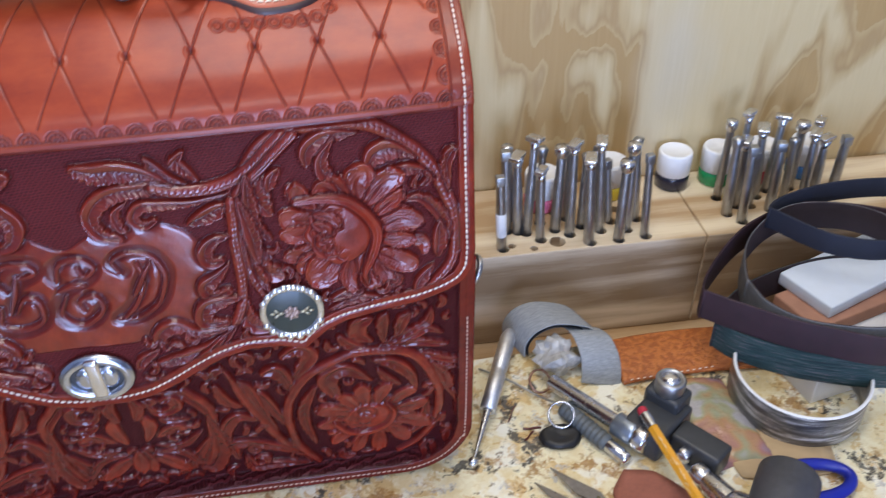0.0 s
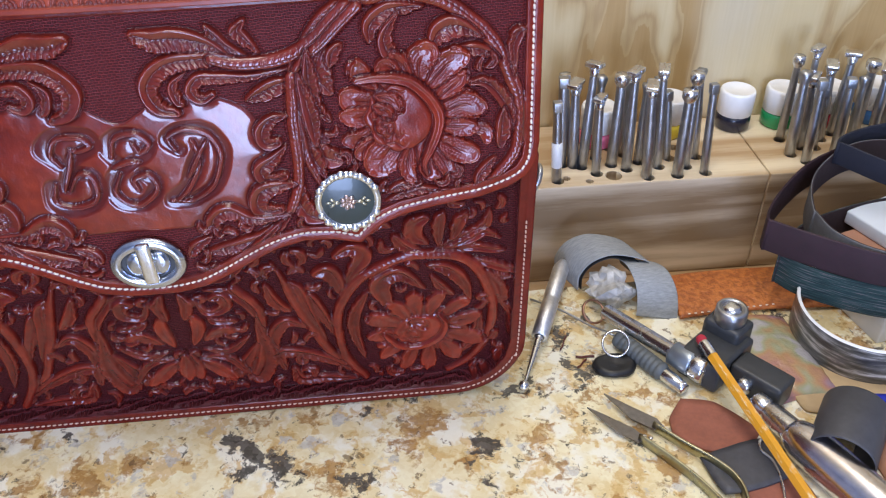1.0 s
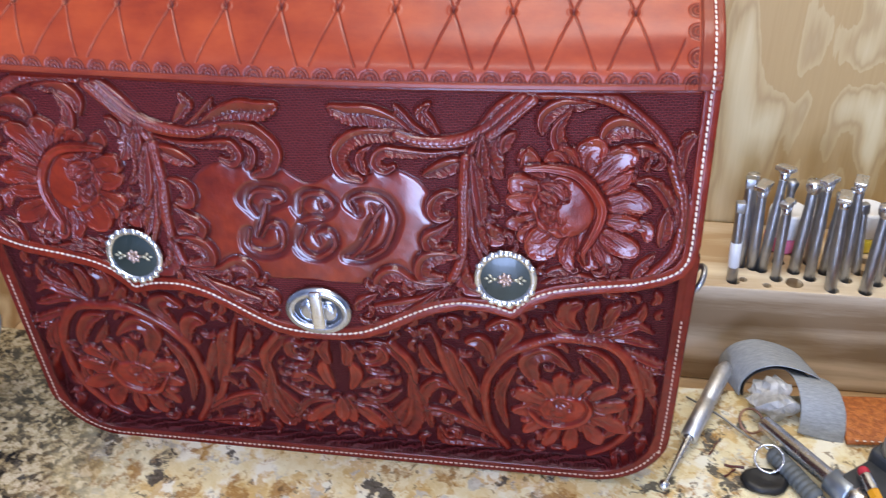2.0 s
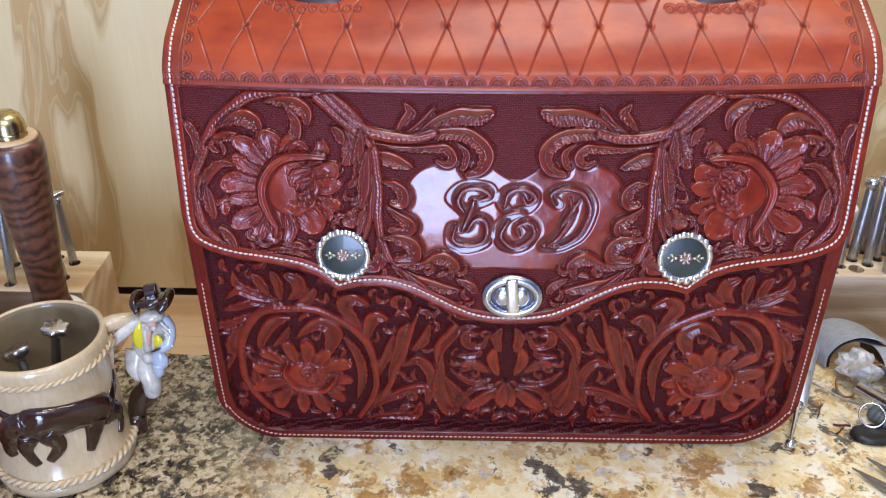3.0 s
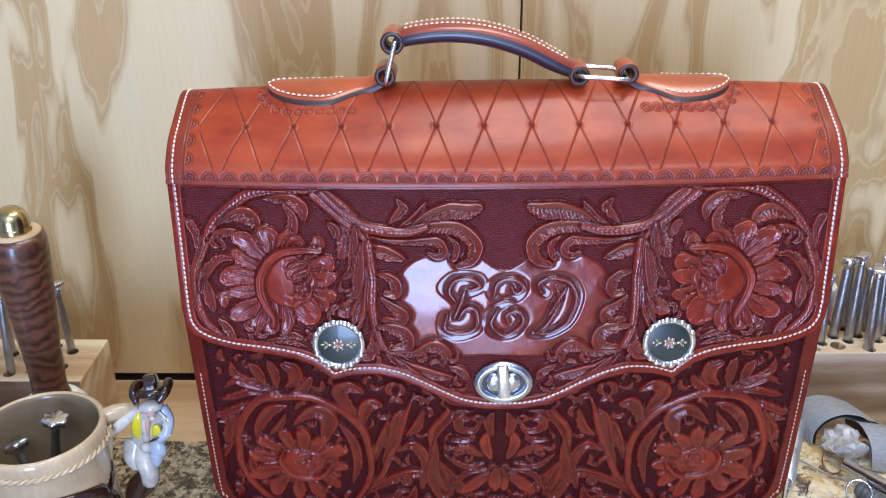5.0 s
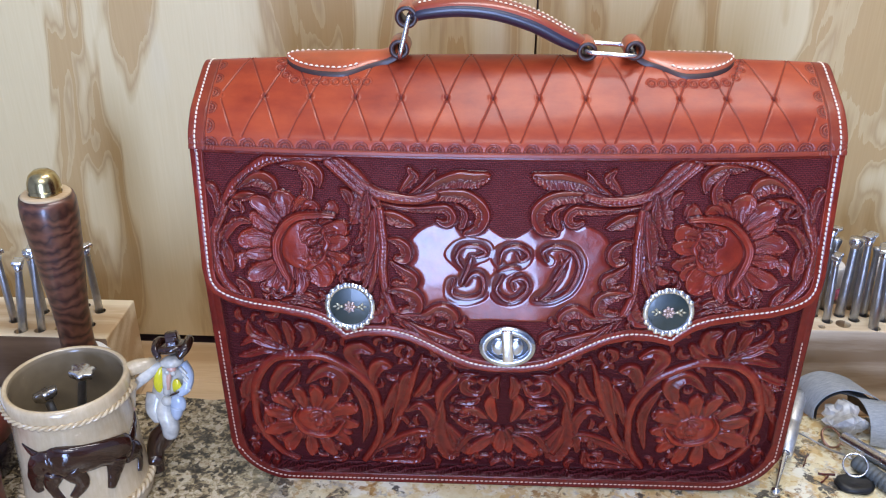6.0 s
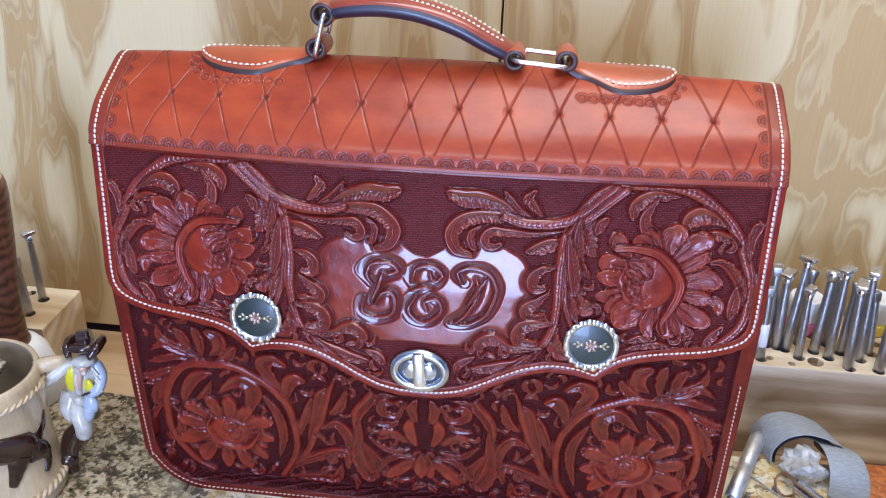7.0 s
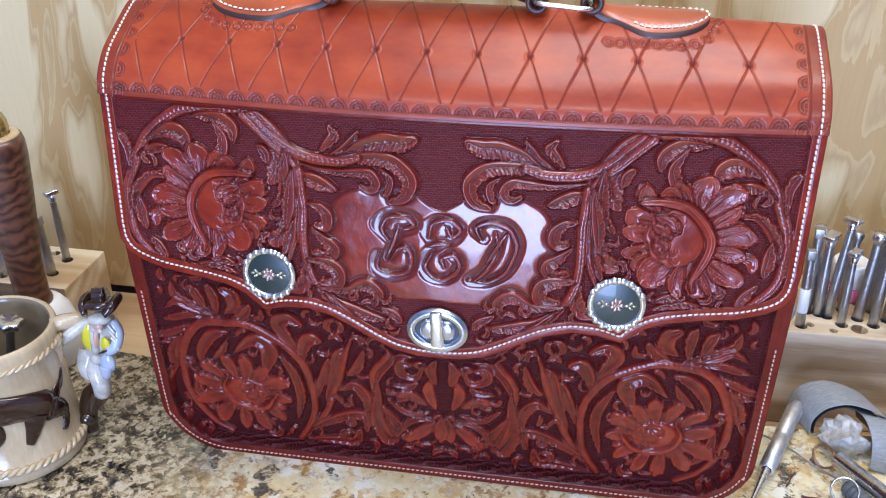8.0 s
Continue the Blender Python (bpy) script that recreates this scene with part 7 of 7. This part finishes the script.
# printed plastic pouch
pouch = Mat("printed_film", rough=0.18, coat=0.6)
pc = pouch.noise(pouch.coords((1, 1, 0.1), (0, 0, 0.6)), 30, 2, 0.45)
pouch.colour(pouch.ramp(pc, (0.30, (0.30, 0.24, 0.33)), (0.40, (0.40, 0.20, 0.17)), (0.47, (0.45, 0.26, 0.13)), (0.53, (0.34, 0.34, 0.20)), (0.58, (0.42, 0.40, 0.40)), (0.75, (0.34, 0.32, 0.34))))
pouch.bump(pouch.noise(pouch.coords(), 120, 4), 0.6, 0.003)
bm = bmesh.new()
nn = 24
vs = [[None] * nn for _ in range(nn)]
for i in range(nn):
    for j in range(nn):
        u, v = i / (nn - 1), j / (nn - 1)
        x = 0.410 + 0.052 * u - 0.008 * v
        y = -0.018 + 0.092 * v + 0.006 * math.sin(3 * u)
        puff = (math.sin(math.pi * u) * math.sin(math.pi * v)) ** 0.5 if 0 < u < 1 and 0 < v < 1 else 0
        vs[i][j] = bm.verts.new((x, y, 0.0012 + 0.0075 * puff + 0.0022 * abs(noise.noise((x * 120, y * 120, 2))) * (puff > 0)))
for i in range(nn - 1):
    for j in range(nn - 1):
        bm.faces.new((vs[i][j], vs[i + 1][j], vs[i + 1][j + 1], vs[i][j + 1]))
edge = [vs[i][0] for i in range(nn)] + [vs[nn - 1][j] for j in range(1, nn)] + [vs[i][nn - 1] for i in range(nn - 2, -1, -1)] + [vs[0][j] for j in range(nn - 2, 0, -1)]
base = [bm.verts.new((v.co.x, v.co.y, 0.0004)) for v in edge]
for i in range(len(edge)):
    j = (i + 1) % len(edge)
    bm.faces.new((base[i], base[j], edge[j], edge[i]))
tagged(part("plastic_pouch", bm, pouch.m), "crinkled clear pouch with orange, green and purple print", "pouch")

# roll of clear tape
tape = thing("tape_roll", pose(0.5030, 0.0450, 0.0035, 2, -2, 0), "roll of clear packing tape with a cloudy rim", "tape roll")
tp = Mat("clear_tape", rough=0.3, coat=0.5)
tn = tp.noise(tp.coords((0.35, 0.35, 3)), 70, 5, 0.65)
tp.colour(tp.ramp(tn, (0.40, (0.05, 0.047, 0.044)), (0.54, (0.16, 0.15, 0.135)), (0.66, (0.58, 0.55, 0.52))))
bm = bmesh.new()
lathe(bm, [(0.0500, 0.0), (0.0525, 0.0), (0.0527, 0.001), (0.0527, 0.0325), (0.0520, 0.0340), (0.0505, 0.0335), (0.0500, 0.0320), (0.0500, 0.0)], 64)
part("film", bm, tp.m, tape)
bm = bmesh.new()
lathe(bm, [(0.0503, 0.0332), (0.0515, 0.0348), (0.0530, 0.0332)], 64)
part("rim", bm, WHITE_PLASTIC, tape, "pale worn rim")


# abrasive belts lying on edge in loops
def belt(name, pts, z0, height, inner, outer, label):
    t = thing(name, pose(0, 0, 0), label, "sanding belt", "sanding belts")
    q = spline(pts + [pts[0], pts[1]], 14 * (len(pts) + 1))
    n = int(len(q) * len(pts) / (len(pts) + 1)) + 1
    q = q[:n]
    for off, mt, lab in ((0.0, outer, ""), (-0.0009, inner, "cloth inner face")):
        bm = bmesh.new()
        path = []
        for i, p in enumerate(q):
            d = Vector((*(q[min(i + 1, n - 1)] - q[max(i - 1, 0)])[:2], 0)).normalized()
            nn_ = Vector((d.y, -d.x, 0))
            path.append(Vector((p[0], p[1], z0 + height / 2 + (p[2] if len(p) > 2 else 0))) + nn_ * off)
        ribbon(bm, path, height, 0.0008, (0, 0, 1))
        part("outer_face" if off == 0 else "inner_face", bm, mt, t, lab)


belt("sanding_belt", [(0.4440, 0.088, 0), (0.4600, 0.066, 0), (0.5080, 0.036, 0), (0.5800, 0.020, 0), (0.6600, 0.060, 0), (0.6600, 0.120, 0), (0.5800, 0.150, 0), (0.4900, 0.128, 0)], 0.0290, 0.0290, DARK_BELT, GREEN_BELT, "green abrasive sanding belt standing in a loop")
belt("sanding_belt", [(0.4300, 0.092, 0), (0.4550, 0.070, 0), (0.5000, 0.038, 0), (0.5700, 0.015, 0), (0.6600, 0.070, 0), (0.6500, 0.150, 0.004), (0.5700, 0.186, 0.006), (0.5100, 0.172, 0.004), (0.4620, 0.135, 0.002)], 0.0590, 0.0280, MAROON_BELT, MAROON_BELT, "maroon abrasive sanding belt in a creased loop")
belt("sanding_belt", [(0.4700, 0.100, 0), (0.4750, 0.068, 0), (0.5050, 0.040, 0), (0.5700, 0.030, 0), (0.6400, 0.080, 0), (0.6200, 0.160, 0.006), (0.5500, 0.180, 0.010), (0.4950, 0.150, 0.004)], 0.0600, 0.0270, DARK_BELT, plain_mat("grey_cloth", (0.14, 0.14, 0.145), 0.8, vary=0.3, scale=260), "grey sanding belt inside the maroon one")
belt("sanding_belt", [(0.5150, 0.165, 0), (0.5500, 0.120, 0), (0.6000, 0.105, 0), (0.6700, 0.130, 0), (0.6600, 0.185, 0), (0.5800, 0.192, 0)], 0.0870, 0.0200, NAVY_BELT, NAVY_BELT, "navy backed sanding belt on top of the others")

# stack of boxes and paper behind the belts
for k, (x, y, sx, sy, z0, h, mt, lab) in enumerate(((0.560, 0.085, 0.11, 0.075, 0.0, 0.0290, WHITE_PLASTIC, "white paper packet inside the belts"), (0.585, 0.120, 0.13, 0.050, 0.0295, 0.0140, plain_mat("brown_card", (0.38, 0.19, 0.12), 0.8), "brown card packet on the paper"), (0.590, 0.135, 0.12, 0.055, 0.0440, 0.0120, plain_mat("pale_blue_paper", (0.66, 0.72, 0.80), 0.7, vary=0.06), "pale blue paper packet on the card"))):
    bm = bmesh.new()
    box(bm, sx, sy, h, pose(x, y, z0 + h / 2, 0, 0, 12 + 5 * k), 0.0015)
    tagged(part("paper_packet", bm, mt), lab, "packet", "packets")
